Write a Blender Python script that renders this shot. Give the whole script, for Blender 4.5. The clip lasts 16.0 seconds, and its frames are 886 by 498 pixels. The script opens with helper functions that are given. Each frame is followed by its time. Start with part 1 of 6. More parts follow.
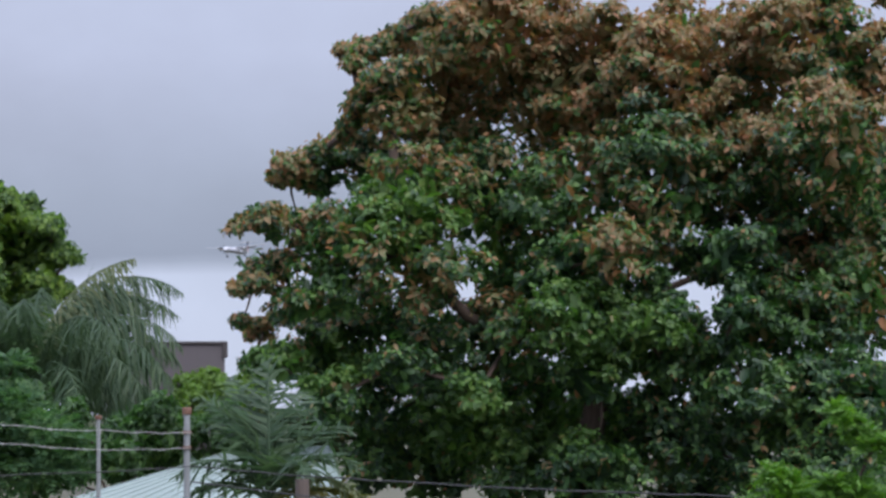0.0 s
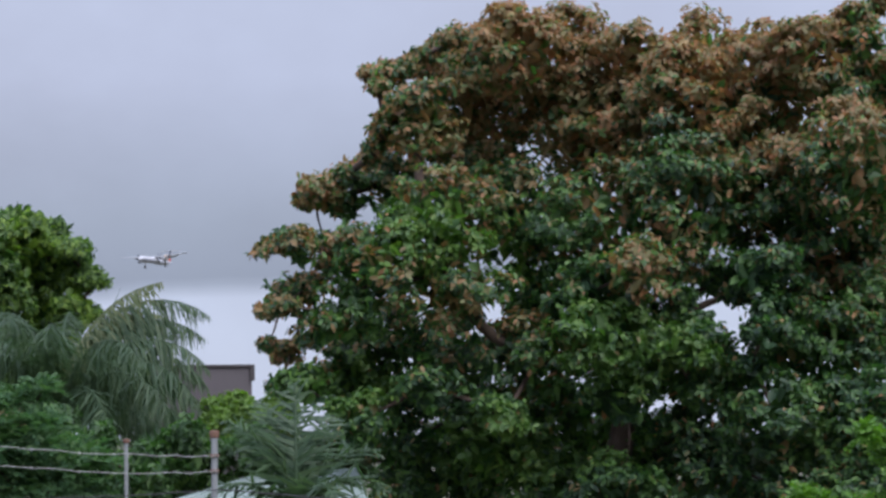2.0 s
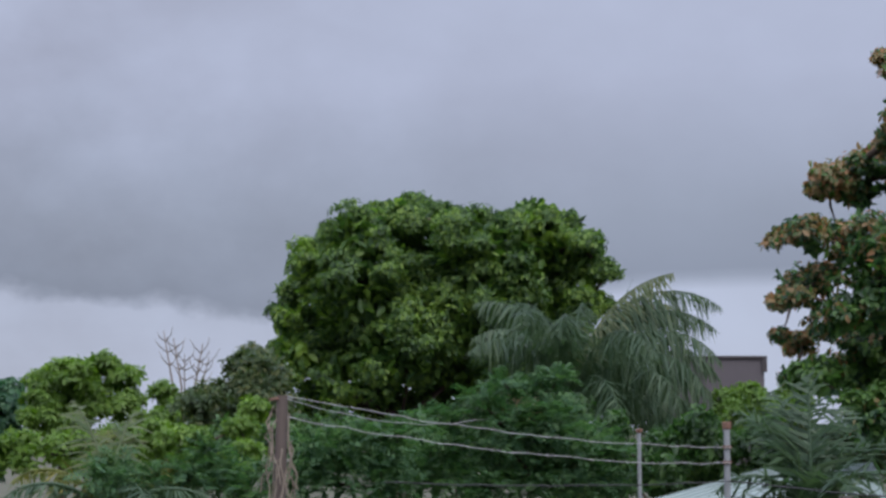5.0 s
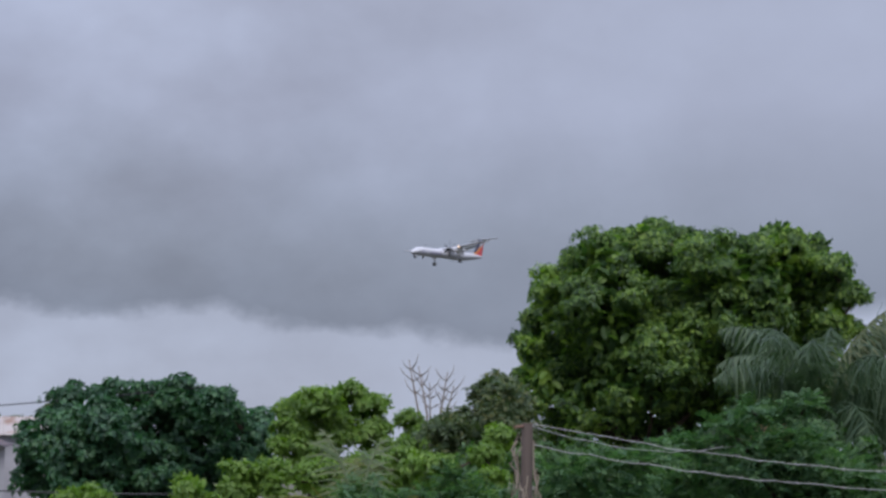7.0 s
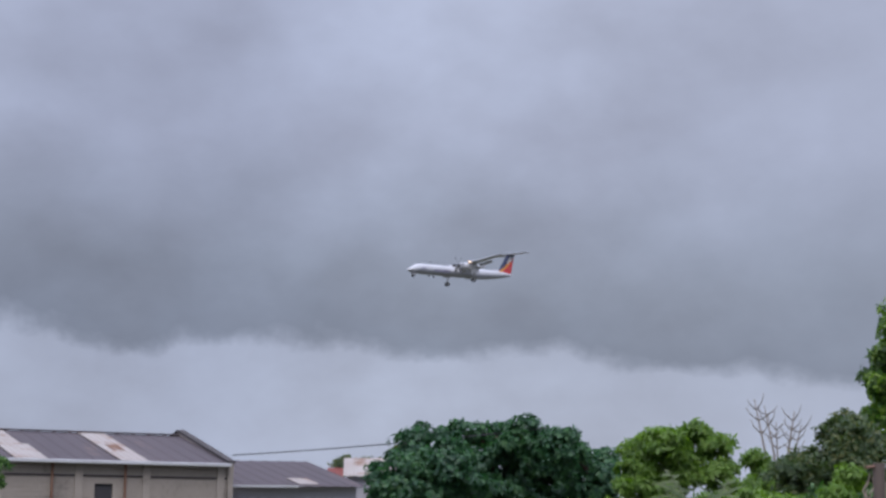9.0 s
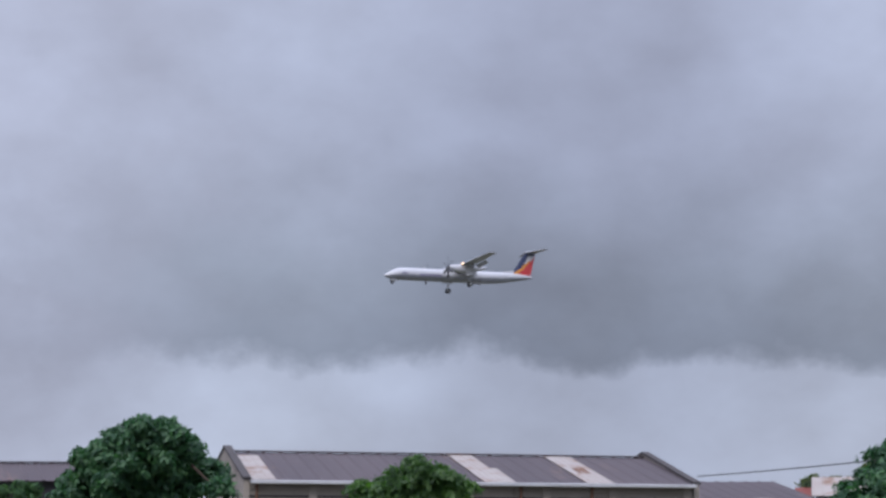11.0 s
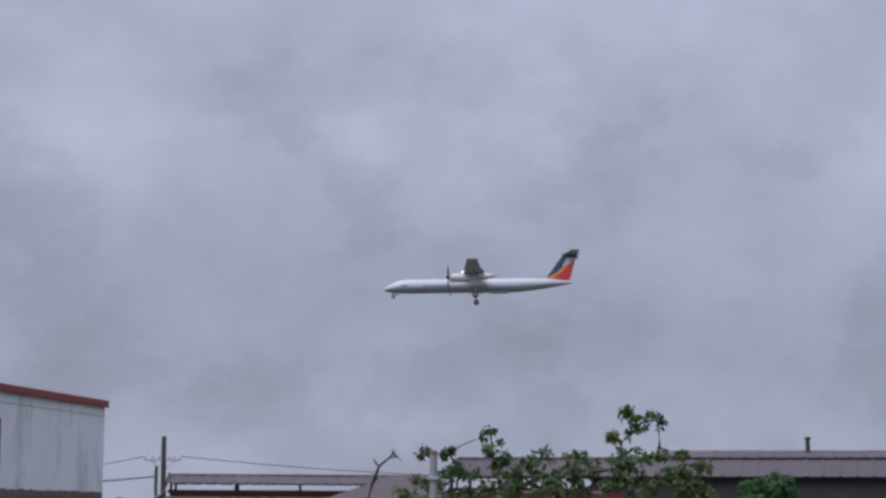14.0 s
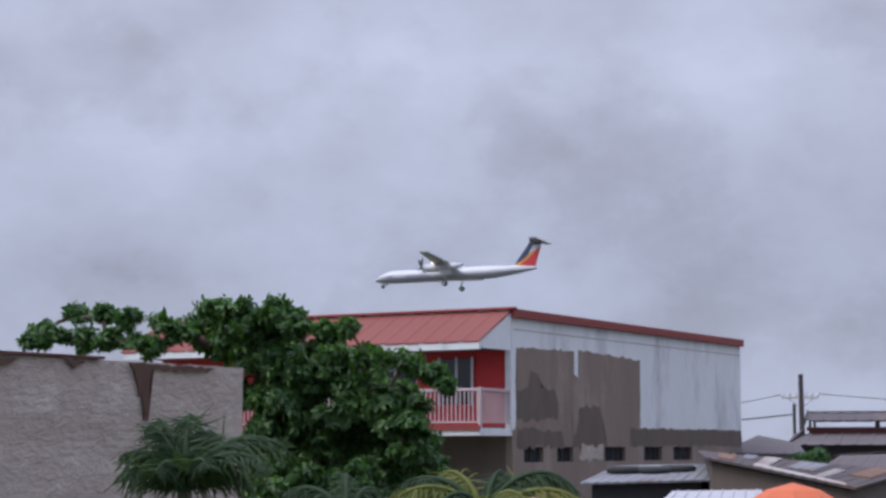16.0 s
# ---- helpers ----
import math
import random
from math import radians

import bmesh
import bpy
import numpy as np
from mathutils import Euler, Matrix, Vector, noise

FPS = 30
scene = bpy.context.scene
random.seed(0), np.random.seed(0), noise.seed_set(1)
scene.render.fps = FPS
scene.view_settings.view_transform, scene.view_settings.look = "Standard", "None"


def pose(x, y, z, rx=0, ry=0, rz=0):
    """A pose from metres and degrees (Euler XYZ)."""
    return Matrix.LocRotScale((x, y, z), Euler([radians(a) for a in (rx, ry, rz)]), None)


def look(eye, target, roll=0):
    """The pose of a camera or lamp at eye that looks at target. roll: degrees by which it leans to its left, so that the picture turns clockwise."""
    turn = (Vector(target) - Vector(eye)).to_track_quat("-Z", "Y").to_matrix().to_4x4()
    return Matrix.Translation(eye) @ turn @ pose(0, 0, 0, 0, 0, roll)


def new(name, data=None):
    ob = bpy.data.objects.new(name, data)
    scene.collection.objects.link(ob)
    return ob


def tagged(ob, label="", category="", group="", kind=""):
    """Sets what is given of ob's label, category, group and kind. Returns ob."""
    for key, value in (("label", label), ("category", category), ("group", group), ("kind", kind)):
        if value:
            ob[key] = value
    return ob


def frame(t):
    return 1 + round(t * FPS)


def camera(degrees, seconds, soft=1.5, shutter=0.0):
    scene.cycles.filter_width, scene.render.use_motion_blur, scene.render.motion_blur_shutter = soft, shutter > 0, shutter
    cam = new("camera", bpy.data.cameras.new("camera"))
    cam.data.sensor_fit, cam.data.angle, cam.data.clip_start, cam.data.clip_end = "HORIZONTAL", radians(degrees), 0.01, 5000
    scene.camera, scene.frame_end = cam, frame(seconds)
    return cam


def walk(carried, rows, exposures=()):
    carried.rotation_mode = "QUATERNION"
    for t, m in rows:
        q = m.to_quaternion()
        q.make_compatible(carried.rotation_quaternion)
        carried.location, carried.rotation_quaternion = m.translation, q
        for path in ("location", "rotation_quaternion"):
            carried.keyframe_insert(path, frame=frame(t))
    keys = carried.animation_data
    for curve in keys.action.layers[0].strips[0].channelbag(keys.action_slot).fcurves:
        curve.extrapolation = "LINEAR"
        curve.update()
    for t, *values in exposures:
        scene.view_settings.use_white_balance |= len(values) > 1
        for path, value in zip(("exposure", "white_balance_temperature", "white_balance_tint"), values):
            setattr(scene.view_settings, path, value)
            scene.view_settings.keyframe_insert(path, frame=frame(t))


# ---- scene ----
EYE = 3.2          # height of the lens over the ground
FOV = 26.636
cam = camera(FOV, 16.0, soft=2.9)


def at(az, dist, el=None):
    """A place by compass bearing (degrees, 0 = +y, to the right), level distance and elevation seen from the lens."""
    a = radians(az)
    z = 0.0 if el is None else EYE + dist * math.tan(radians(el))
    return Vector((dist * math.sin(a), dist * math.cos(a), z))


def aim(az, el, roll):
    e = Vector((0, 0, EYE))
    a, b = radians(az), radians(el)
    way = Vector((math.sin(a) * math.cos(b), math.cos(a) * math.cos(b), math.sin(b)))
    return look(e, e + 100 * way, roll)


# bearing, elevation and lean of the hand-held camera, which pans after the aircraft
PAN = [
    (0.0, 62.098, 5.006, -0.421),
    (0.5, 62.123, 4.990, -0.374),
    (1.0, 61.932, 5.228, -0.489),
    (1.5, 61.693, 5.475, -0.348),
    (2.0, 61.300, 5.682, -0.703),
    (2.5, 59.151, 5.681, -0.410),
    (3.0, 54.499, 5.489, -0.047),
    (3.5, 50.884, 5.404, 0.014),
    (4.0, 48.475, 5.315, 0.361),
    (4.2, 47.859, 5.238, 0.457),
    (5.2, 45.039, 5.517, 0.198),
    (6.3, 41.006, 5.940, -0.060),
    (6.5, 40.458, 6.207, 0.386),
    (7.0, 38.233, 6.244, 0.276),
    (7.5, 35.440, 6.429, 0.351),
    (8.0, 33.077, 6.564, 0.374),
    (8.5, 30.542, 6.953, 0.148),
    (8.7, 29.452, 7.238, 0.279),
    (9.4, 25.358, 7.412, 0.076),
    (10.1, 20.455, 7.675, -0.114),
    (10.8, 14.920, 7.944, -0.323),
    (11.0, 13.762, 8.082, -0.348),
    (11.5, 10.276, 7.938, -0.184),
    (12.0, 5.547, 8.136, -0.131),
    (12.5, 0.095, 8.101, -0.041),
    (13.0, -5.034, 8.137, 0.076),
    (13.5, -10.493, 8.168, 0.176),
    (14.0, -16.591, 7.972, 0.324),
    (14.5, -21.834, 7.308, 0.409),
    (15.0, -26.811, 7.168, 0.437),
    (15.5, -30.806, 6.760, 0.194),
    (16.0, -35.792, 6.069, -0.111),
]
walk(cam, [(t, aim(a, e, r)) for t, a, e, r in PAN], [(0, 0.28), (2, 0.24), (3.5, 0.03), (4.2, 0.03), (7, -0.11), (8.5, -0.10), (11, -0.10), (12.5, -0.15), (14.0, -0.33), (14.5, -0.26), (15, -0.10), (16, -0.02)])

# ---------------------------------------------------------------- sky and light
SUN_EL, SUN_AZ = 52.0, -150.0
world = bpy.data.worlds.new("overcast")
scene.world = world
world.use_nodes = True
wt = world.node_tree
wt.nodes.clear()


def wn(kind, **values):
    n = wt.nodes.new(kind)
    for k, v in values.items():
        n.inputs[k].default_value = v
    return n


def wmath(op, a, b=0.0, clamp=False):
    n = wt.nodes.new("ShaderNodeMath")
    n.operation, n.use_clamp = op, clamp
    for i, v in enumerate((a, b)):
        if isinstance(v, (int, float)):
            n.inputs[i].default_value = v
        else:
            wt.links.new(v, n.inputs[i])
    return n.outputs[0]


def wrange(v, a, b, c, d):
    n = wt.nodes.new("ShaderNodeMapRange")
    n.interpolation_type = "SMOOTHSTEP"
    wt.links.new(v, n.inputs[0])
    for i, q in enumerate((a, b, c, d)):
        n.inputs[i + 1].default_value = q
    return n.outputs[0]


def wramp(v, stops):
    n = wt.nodes.new("ShaderNodeValToRGB")
    wt.links.new(v, n.inputs[0])
    e = n.color_ramp.elements
    while len(e) < len(stops):
        e.new(0.5)
    for el, (p, c) in zip(e, stops):
        el.position, el.color = p, (*c, 1)
    return n.outputs[0]


def wmix(f, a, b, blend="MIX"):
    n = wt.nodes.new("ShaderNodeMix")
    n.data_type, n.blend_type = "RGBA", blend
    for s, v in ((0, f), (6, a), (7, b)):
        if isinstance(v, (int, float)):
            n.inputs[s].default_value = v
        elif isinstance(v, tuple):
            n.inputs[s].default_value = (*v, 1)
        else:
            wt.links.new(v, n.inputs[s])
    return n.outputs[2]


def wnoise(vector, scale, detail=4.0, rough=0.55):
    n = wn("ShaderNodeTexNoise", Scale=scale, Detail=detail, Roughness=rough)
    wt.links.new(vector, n.inputs["Vector"])
    return n.outputs[0]


def wstretch(vector, sx, sy, sz, off=0.0):
    n = wt.nodes.new("ShaderNodeMapping")
    n.inputs["Scale"].default_value = (sx, sy, sz)
    n.inputs["Location"].default_value = (off, off, off)
    wt.links.new(vector, n.inputs["Vector"])
    return n.outputs[0]


coord = wt.nodes.new("ShaderNodeTexCoord").outputs["Generated"]
sep = wt.nodes.new("ShaderNodeSeparateXYZ")
wt.links.new(coord, sep.inputs[0])
sx, sz = sep.outputs[0], sep.outputs[2]
soft_n = wnoise(wstretch(coord, 1, 1, 1.6), 7.5, 5.0, 0.5)
fine_n = wnoise(wstretch(coord, 1, 1, 1.4, 3.1), 17.0, 5.0, 0.55)
wide_n = wnoise(wstretch(coord, 1, 1, 1.3, 7.7), 3.0, 3.0)
edge_n = wnoise(wstretch(coord, 1, 1, 1.2, 1.7), 11.0, 5.0, 0.6)
# the lower rim of the stratus wavers by about one degree
calm = wrange(sx, 0.66, 0.82, 1.25, 0.12)
rim = wmath("ADD", sz, wmath("MULTIPLY", wmath("MULTIPLY", wmath("SUBTRACT", edge_n, 0.5), 0.05), calm))
rim = wmath("SUBTRACT", rim, wrange(sx, 0.02, 0.46, 0.008, 0.0))
rim = wmath("ADD", rim, wmath("MULTIPLY", wrange(sx, 0.40, 0.56, 0.0, 0.009), wrange(sx, 0.68, 0.83, 1.0, 0.0)))
deep = wramp(rim, [(0.0, (0.51, 0.565, 0.725)), (0.074, (0.478, 0.530, 0.685)), (0.084, (0.27, 0.307, 0.405)), (0.12, (0.33, 0.373, 0.485)), (0.19, (0.45, 0.495, 0.655)), (0.35, (0.49, 0.535, 0.70))])
pale = wramp(sz, [(0.0, (0.47, 0.512, 0.67)), (0.09, (0.43, 0.468, 0.62)), (0.2, (0.50, 0.538, 0.70)), (0.4, (0.51, 0.55, 0.72))])
share = wrange(wmath("ADD", sx, wmath("MULTIPLY", wmath("SUBTRACT", soft_n, 0.5), 0.22)), -0.03, 0.16, 0.0, 1.0)
# the stratus is thickest towards the north-north-east
thick = wmath("MINIMUM", wrange(sx, 0.14, 0.28, 0.0, 1.0), wrange(sx, 0.33, 0.47, 1.0, 0.0))
heavy = wmix(1.0, deep, (0.85, 0.85, 0.87), "MULTIPLY")
cloud = wmix(share, pale, wmix(thick, deep, heavy))
puff = wmath("MULTIPLY", wmath("SUBTRACT", soft_n, 0.5), 0.64)
puff = wmath("ADD", puff, wmath("MULTIPLY", wmath("SUBTRACT", fine_n, 0.5), 0.32))
puff = wmath("ADD", puff, wmath("MULTIPLY", wmath("SUBTRACT", wide_n, 0.5), 0.30))
# loose grey lumps drift below the pale western deck
lump_n = wnoise(wstretch(coord, 1, 1, 1.35, 5.3), 8.5, 6.0, 0.58)
lump = wmath("MULTIPLY", wrange(lump_n, 0.47, 0.60, 0.0, 1.0), wrange(sx, -0.06, 0.12, 1.0, 0.0))
lump = wmath("MULTIPLY", lump, wrange(sz, 0.20, 0.30, 1.0, 0.0))
puff = wmath("SUBTRACT", puff, wmath("MULTIPLY", lump, 0.11))
puff = wmath("ADD", puff, wrange(sx, 0.02, 0.30, 0.035, 0.0))
puff = wmath("SUBTRACT", puff, wmath("MULTIPLY", wrange(sx, 0.42, 0.54, 0.0, 0.09), wrange(sx, 0.66, 0.84, 1.0, 0.0)))
calm2 = wrange(sx, 0.45, 0.80, 1.0, 0.35)
grey = wt.nodes.new("ShaderNodeCombineColor")
for i, k in enumerate((0.94, 1.02, 1.06)):
    tone = wmath("MULTIPLY_ADD", wmath("MULTIPLY", puff, k), calm2)
    tone.node.inputs[2].default_value = 1.0
    wt.links.new(tone, grey.inputs[i])
cloud = wmix(1.0, cloud, grey.outputs[0], "MULTIPLY")
# an overcast sky is brightest overhead
top = wrange(sz, 0.22, 0.95, 1.0, 3.1)
topc = wt.nodes.new("ShaderNodeCombineColor")
for i in range(3):
    wt.links.new(top, topc.inputs[i])
cloud = wmix(1.0, cloud, topc.outputs[0], "MULTIPLY")
sky = wt.nodes.new("ShaderNodeTexSky")
sky.sky_type, sky.sun_disc = "NISHITA", False
sky.sun_elevation, sky.sun_rotation = radians(SUN_EL), radians(SUN_AZ)
blue = wmix(1.0, sky.outputs[0], (0.05, 0.05, 0.05), "MULTIPLY")
mixed = wmix(0.06, cloud, blue)
bg = wn("ShaderNodeBackground", Strength=1.0)
wt.links.new(mixed, bg.inputs[0])
out = wt.nodes.new("ShaderNodeOutputWorld")
wt.links.new(bg.outputs[0], out.inputs[0])

sun = new("sun", bpy.data.lights.new("sun", "SUN"))
sun.data.energy, sun.data.angle, sun.data.color = 2.2, radians(40), (1.0, 0.97, 0.93)
sun.matrix_world = look((0, 0, 60), Vector((0, 0, 60)) - Vector((math.sin(radians(SUN_AZ)) * math.cos(radians(SUN_EL)), math.cos(radians(SUN_AZ)) * math.cos(radians(SUN_EL)), math.sin(radians(SUN_EL)))))


# ---------------------------------------------------------------- materials
def node_mat(name):
    m = bpy.data.materials.new(name)
    m.use_nodes = True
    nt = m.node_tree
    return m, nt, nt.nodes["Principled BSDF"]


def noise_node(nt, scale, detail=4.0, rough=0.6, stretch=(1, 1, 1)):
    tc = nt.nodes.new("ShaderNodeTexCoord")
    mp = nt.nodes.new("ShaderNodeMapping")
    mp.inputs["Scale"].default_value = stretch
    n = nt.nodes.new("ShaderNodeTexNoise")
    n.inputs["Scale"].default_value = scale
    n.inputs["Detail"].default_value = detail
    n.inputs["Roughness"].default_value = rough
    nt.links.new(tc.outputs["Object"], mp.inputs[0])
    nt.links.new(mp.outputs[0], n.inputs["Vector"])
    return n.outputs[0]


def ramp(nt, v, stops):
    n = nt.nodes.new("ShaderNodeValToRGB")
    nt.links.new(v, n.inputs[0])
    e = n.color_ramp.elements
    while len(e) < len(stops):
        e.new(0.5)
    for el, (p, c) in zip(e, stops):
        el.position, el.color = p, (*c, 1) if len(c) == 3 else c
    return n.outputs[0]


def blend(nt, f, a, b, mode="MIX"):
    n = nt.nodes.new("ShaderNodeMix")
    n.data_type, n.blend_type = "RGBA", mode
    for s, v in ((0, f), (6, a), (7, b)):
        if isinstance(v, (int, float)):
            n.inputs[s].default_value = v
        elif isinstance(v, tuple):
            n.inputs[s].default_value = (*v, 1)
        else:
            nt.links.new(v, n.inputs[s])
    return n.outputs[2]


def surface(name, base, worn, rough=0.7, metal=0.0, big=0.6, small=14.0, amount=0.6, bump=0.25, stretch=(1, 1, 1), stain=None, stain_scale=0.35, stain_cut=(0.55, 0.7), depth=0.01):
    """A weathered surface: base and worn colours at two scales, an optional stain, fine relief."""
    m, nt, p = node_mat(name)
    n1 = noise_node(nt, big, 5, 0.65, stretch)
    n2 = noise_node(nt, small, 4, 0.7, stretch)
    f1 = ramp(nt, n1, [(0.35, (0, 0, 0)), (0.68, (amount,) * 3)])
    col = blend(nt, f1, base, worn)
    col = blend(nt, 0.35, col, blend(nt, n2, tuple(c * 0.7 for c in base), tuple(min(1, c * 1.3) for c in base)))
    if stain:
        n3 = noise_node(nt, stain_scale, 7, 0.7, stretch)
        col = blend(nt, ramp(nt, n3, [(stain_cut[0], (0, 0, 0)), (stain_cut[1], (1, 1, 1))]), col, stain)
    nt.links.new(col, p.inputs["Base Color"])
    p.inputs["Roughness"].default_value = rough
    p.inputs["Metallic"].default_value = metal
    b = nt.nodes.new("ShaderNodeBump")
    b.inputs["Strength"].default_value = bump
    b.inputs["Distance"].default_value = depth
    nt.links.new(n2, b.inputs["Height"])
    nt.links.new(b.outputs[0], p.inputs["Normal"])
    return m


def leaf_mat(name, stops, through_colour, gloss=0.5, clump=0.7, shift=0.5):
    """Leaves: each leaf its own tint out of the ramp, drifting from clump to clump, with light through the blade."""
    m, nt, p = node_mat(name)
    geo = nt.nodes.new("ShaderNodeNewGeometry")
    n1 = noise_node(nt, clump, 3, 0.6)
    mixv = nt.nodes.new("ShaderNodeMath")
    mixv.operation = "MULTIPLY_ADD"
    nt.links.new(n1, mixv.inputs[0])
    mixv.inputs[1].default_value = shift * 2
    sub = nt.nodes.new("ShaderNodeMath")
    sub.operation = "MULTIPLY_ADD"
    nt.links.new(geo.outputs["Random Per Island"], sub.inputs[0])
    sub.inputs[1].default_value = 0.75
    sub.inputs[2].default_value = 0.125 - shift
    nt.links.new(sub.outputs[0], mixv.inputs[2])
    col = ramp(nt, mixv.outputs[0], stops)
    nt.links.new(col, p.inputs["Base Color"])
    p.inputs["Roughness"].default_value = gloss
    p.inputs["Specular IOR Level"].default_value = 0.5 if gloss < 0.6 else 0.25
    tr = nt.nodes.new("ShaderNodeBsdfTranslucent")
    nt.links.new(blend(nt, 1.0, col, through_colour, "MULTIPLY"), tr.inputs[0])
    mx = nt.nodes.new("ShaderNodeMixShader")
    mx.inputs[0].default_value = 0.45
    nt.links.new(p.outputs[0], mx.inputs[1])
    nt.links.new(tr.outputs[0], mx.inputs[2])
    nt.links.new(mx.outputs[0], nt.nodes["Material Output"].inputs[0])
    return m


BARK = surface("bark", (0.055, 0.036, 0.027), (0.095, 0.068, 0.052), 0.9, big=1.2, small=18, bump=0.6, stretch=(1, 1, 0.3), depth=0.03)
BARK_GREY = surface("grey bark", (0.20, 0.17, 0.15), (0.12, 0.10, 0.09), 0.9, big=1.5, small=20, bump=0.5, stretch=(1, 1, 0.3), depth=0.02)
LEAF_DEEP = leaf_mat("deep green leaf", [(0.0, (0.017, 0.044, 0.026)), (0.35, (0.039, 0.088, 0.040)), (0.62, (0.075, 0.155, 0.048)), (0.85, (0.133, 0.244, 0.064)), (1.0, (0.166, 0.285, 0.083))], (0.9, 1.3, 0.6), 0.5, 0.55, 0.65)
LEAF_RUST = leaf_mat("rusty young leaf", [(0.0, (0.150, 0.175, 0.075)), (0.35, (0.230, 0.200, 0.092)), (0.62, (0.295, 0.205, 0.102)), (0.86, (0.385, 0.192, 0.098)), (1.0, (0.370, 0.300, 0.135))], (1.2, 0.95, 0.6), 0.55, 0.6, 0.5)
LEAF_FRESH = leaf_mat("fresh green leaf", [(0.0, (0.047, 0.101, 0.028)), (0.4, (0.082, 0.168, 0.039)), (0.75, (0.129, 0.234, 0.051)), (1.0, (0.179, 0.257, 0.066))], (0.95, 1.25, 0.5), 0.5, 0.6, 0.5)
LEAF_MANGO = leaf_mat("mango leaf", [(0.0, (0.021, 0.057, 0.020)), (0.38, (0.060, 0.126, 0.031)), (0.66, (0.128, 0.225, 0.043)), (1.0, (0.268, 0.392, 0.068))], (1.0, 1.22, 0.5), 0.5, 0.5, 0.6)
LEAF_DOME = leaf_mat("dark dome leaf", [(0.0, (0.016, 0.055, 0.033)), (0.45, (0.036, 0.106, 0.052)), (0.8, (0.070, 0.172, 0.072)), (1.0, (0.115, 0.225, 0.10))], (0.9, 1.2, 0.65), 0.5)
LEAF_LIME = leaf_mat("lime leaf", [(0.0, (0.070, 0.14, 0.026)), (0.5, (0.13, 0.235, 0.04)), (1.0, (0.21, 0.33, 0.06))], (1.0, 1.2, 0.3), 0.5)
LEAF_VIVID = leaf_mat("vivid green leaf", [(0.0, (0.048, 0.132, 0.022)), (0.5, (0.106, 0.238, 0.040)), (1.0, (0.194, 0.343, 0.070))], (1.0, 1.2, 0.3), 0.5)
LEAF_FERN = leaf_mat("feathery blue-green leaf", [(0.0, (0.034, 0.083, 0.048)), (0.5, (0.070, 0.146, 0.070)), (1.0, (0.134, 0.221, 0.094))], (0.9, 1.2, 0.5), 0.65)
LEAF_DARK = leaf_mat("dark shrub leaf", [(0.0, (0.036, 0.065, 0.031)), (0.6, (0.075, 0.124, 0.049)), (1.0, (0.195, 0.195, 0.078))], (1.0, 1.1, 0.5), 0.5)
LEAF_BROAD = leaf_mat("broad green leaf", [(0.0, (0.022, 0.058, 0.022)), (0.45, (0.046, 0.110, 0.034)), (0.8, (0.095, 0.185, 0.05)), (1.0, (0.15, 0.25, 0.075))], (1.0, 1.3, 0.5), 0.5)
PALM_DARK = leaf_mat("dark palm leaflet", [(0.0, (0.020, 0.042, 0.022)), (0.5, (0.040, 0.074, 0.034)), (1.0, (0.085, 0.120, 0.055))], (1.0, 1.1, 0.5), 0.6, 0.5, 0.3)
PALM = leaf_mat("palm leaflet", [(0.0, (0.030, 0.066, 0.036)), (0.5, (0.058, 0.110, 0.055)), (1.0, (0.115, 0.170, 0.085))], (1.0, 1.1, 0.6), 0.5, 0.5, 0.3)
PALM_PALE = leaf_mat("pale palm leaflet", [(0.0, (0.09, 0.14, 0.07)), (0.5, (0.15, 0.19, 0.10)), (1.0, (0.24, 0.26, 0.15))], (1.0, 1.0, 0.5), 0.6, 0.5, 0.3)
PALM_YELLOW = leaf_mat("yellowing palm leaflet", [(0.0, (0.08, 0.12, 0.03)), (0.5, (0.17, 0.19, 0.05)), (1.0, (0.30, 0.24, 0.08))], (1.0, 1.0, 0.5), 0.6, 0.5, 0.3)
DRY = surface("dry frond", (0.30, 0.22, 0.12), (0.20, 0.13, 0.07), 0.9, big=2, small=20)
PAINT_WHITE = surface("white aircraft paint", (0.48, 0.485, 0.53), (0.45, 0.455, 0.50), 0.28, big=0.4, small=5, amount=0.4, bump=0.02)
PAINT_GREY = surface("grey aircraft paint", (0.33, 0.34, 0.38), (0.28, 0.29, 0.33), 0.35, big=0.4, small=5, amount=0.5, bump=0.02)
# grey that holds the hull's underside shade; the cabin panes share it
PAINT_BELLY_SHADE = surface("pale grey belly shade", (0.30, 0.31, 0.37), (0.26, 0.27, 0.33), 0.35, big=0.4, small=5, amount=0.5, bump=0.02)
PAINT_NAVY = surface("navy tail paint", (0.035, 0.045, 0.10), (0.05, 0.06, 0.12), 0.3, big=0.5, small=5, bump=0.02)
PAINT_RED = surface("red tail paint", (0.52, 0.05, 0.055), (0.46, 0.045, 0.05), 0.3, big=0.5, small=5, bump=0.02)
PAINT_GOLD = surface("golden tail paint", (0.600, 0.255, 0.060), (0.560, 0.210, 0.048), 0.3, big=0.5, small=5, bump=0.02)
PAINT_BAR = surface("lilac marking", (0.20, 0.19, 0.28), (0.24, 0.23, 0.31), 0.4, big=0.5, small=5, bump=0.02)
RUBBER = surface("tyre rubber", (0.025, 0.025, 0.028), (0.04, 0.04, 0.04), 0.85, big=2, small=20)
STEEL = surface("gear steel", (0.45, 0.46, 0.48), (0.35, 0.36, 0.38), 0.4, 0.6, big=2, small=20)
PROP = surface("propeller composite", (0.05, 0.05, 0.06), (0.07, 0.07, 0.08), 0.5, big=2, small=10)
LAMP_WARM, lamp_nodes, lamp_bsdf = node_mat("landing light glow")
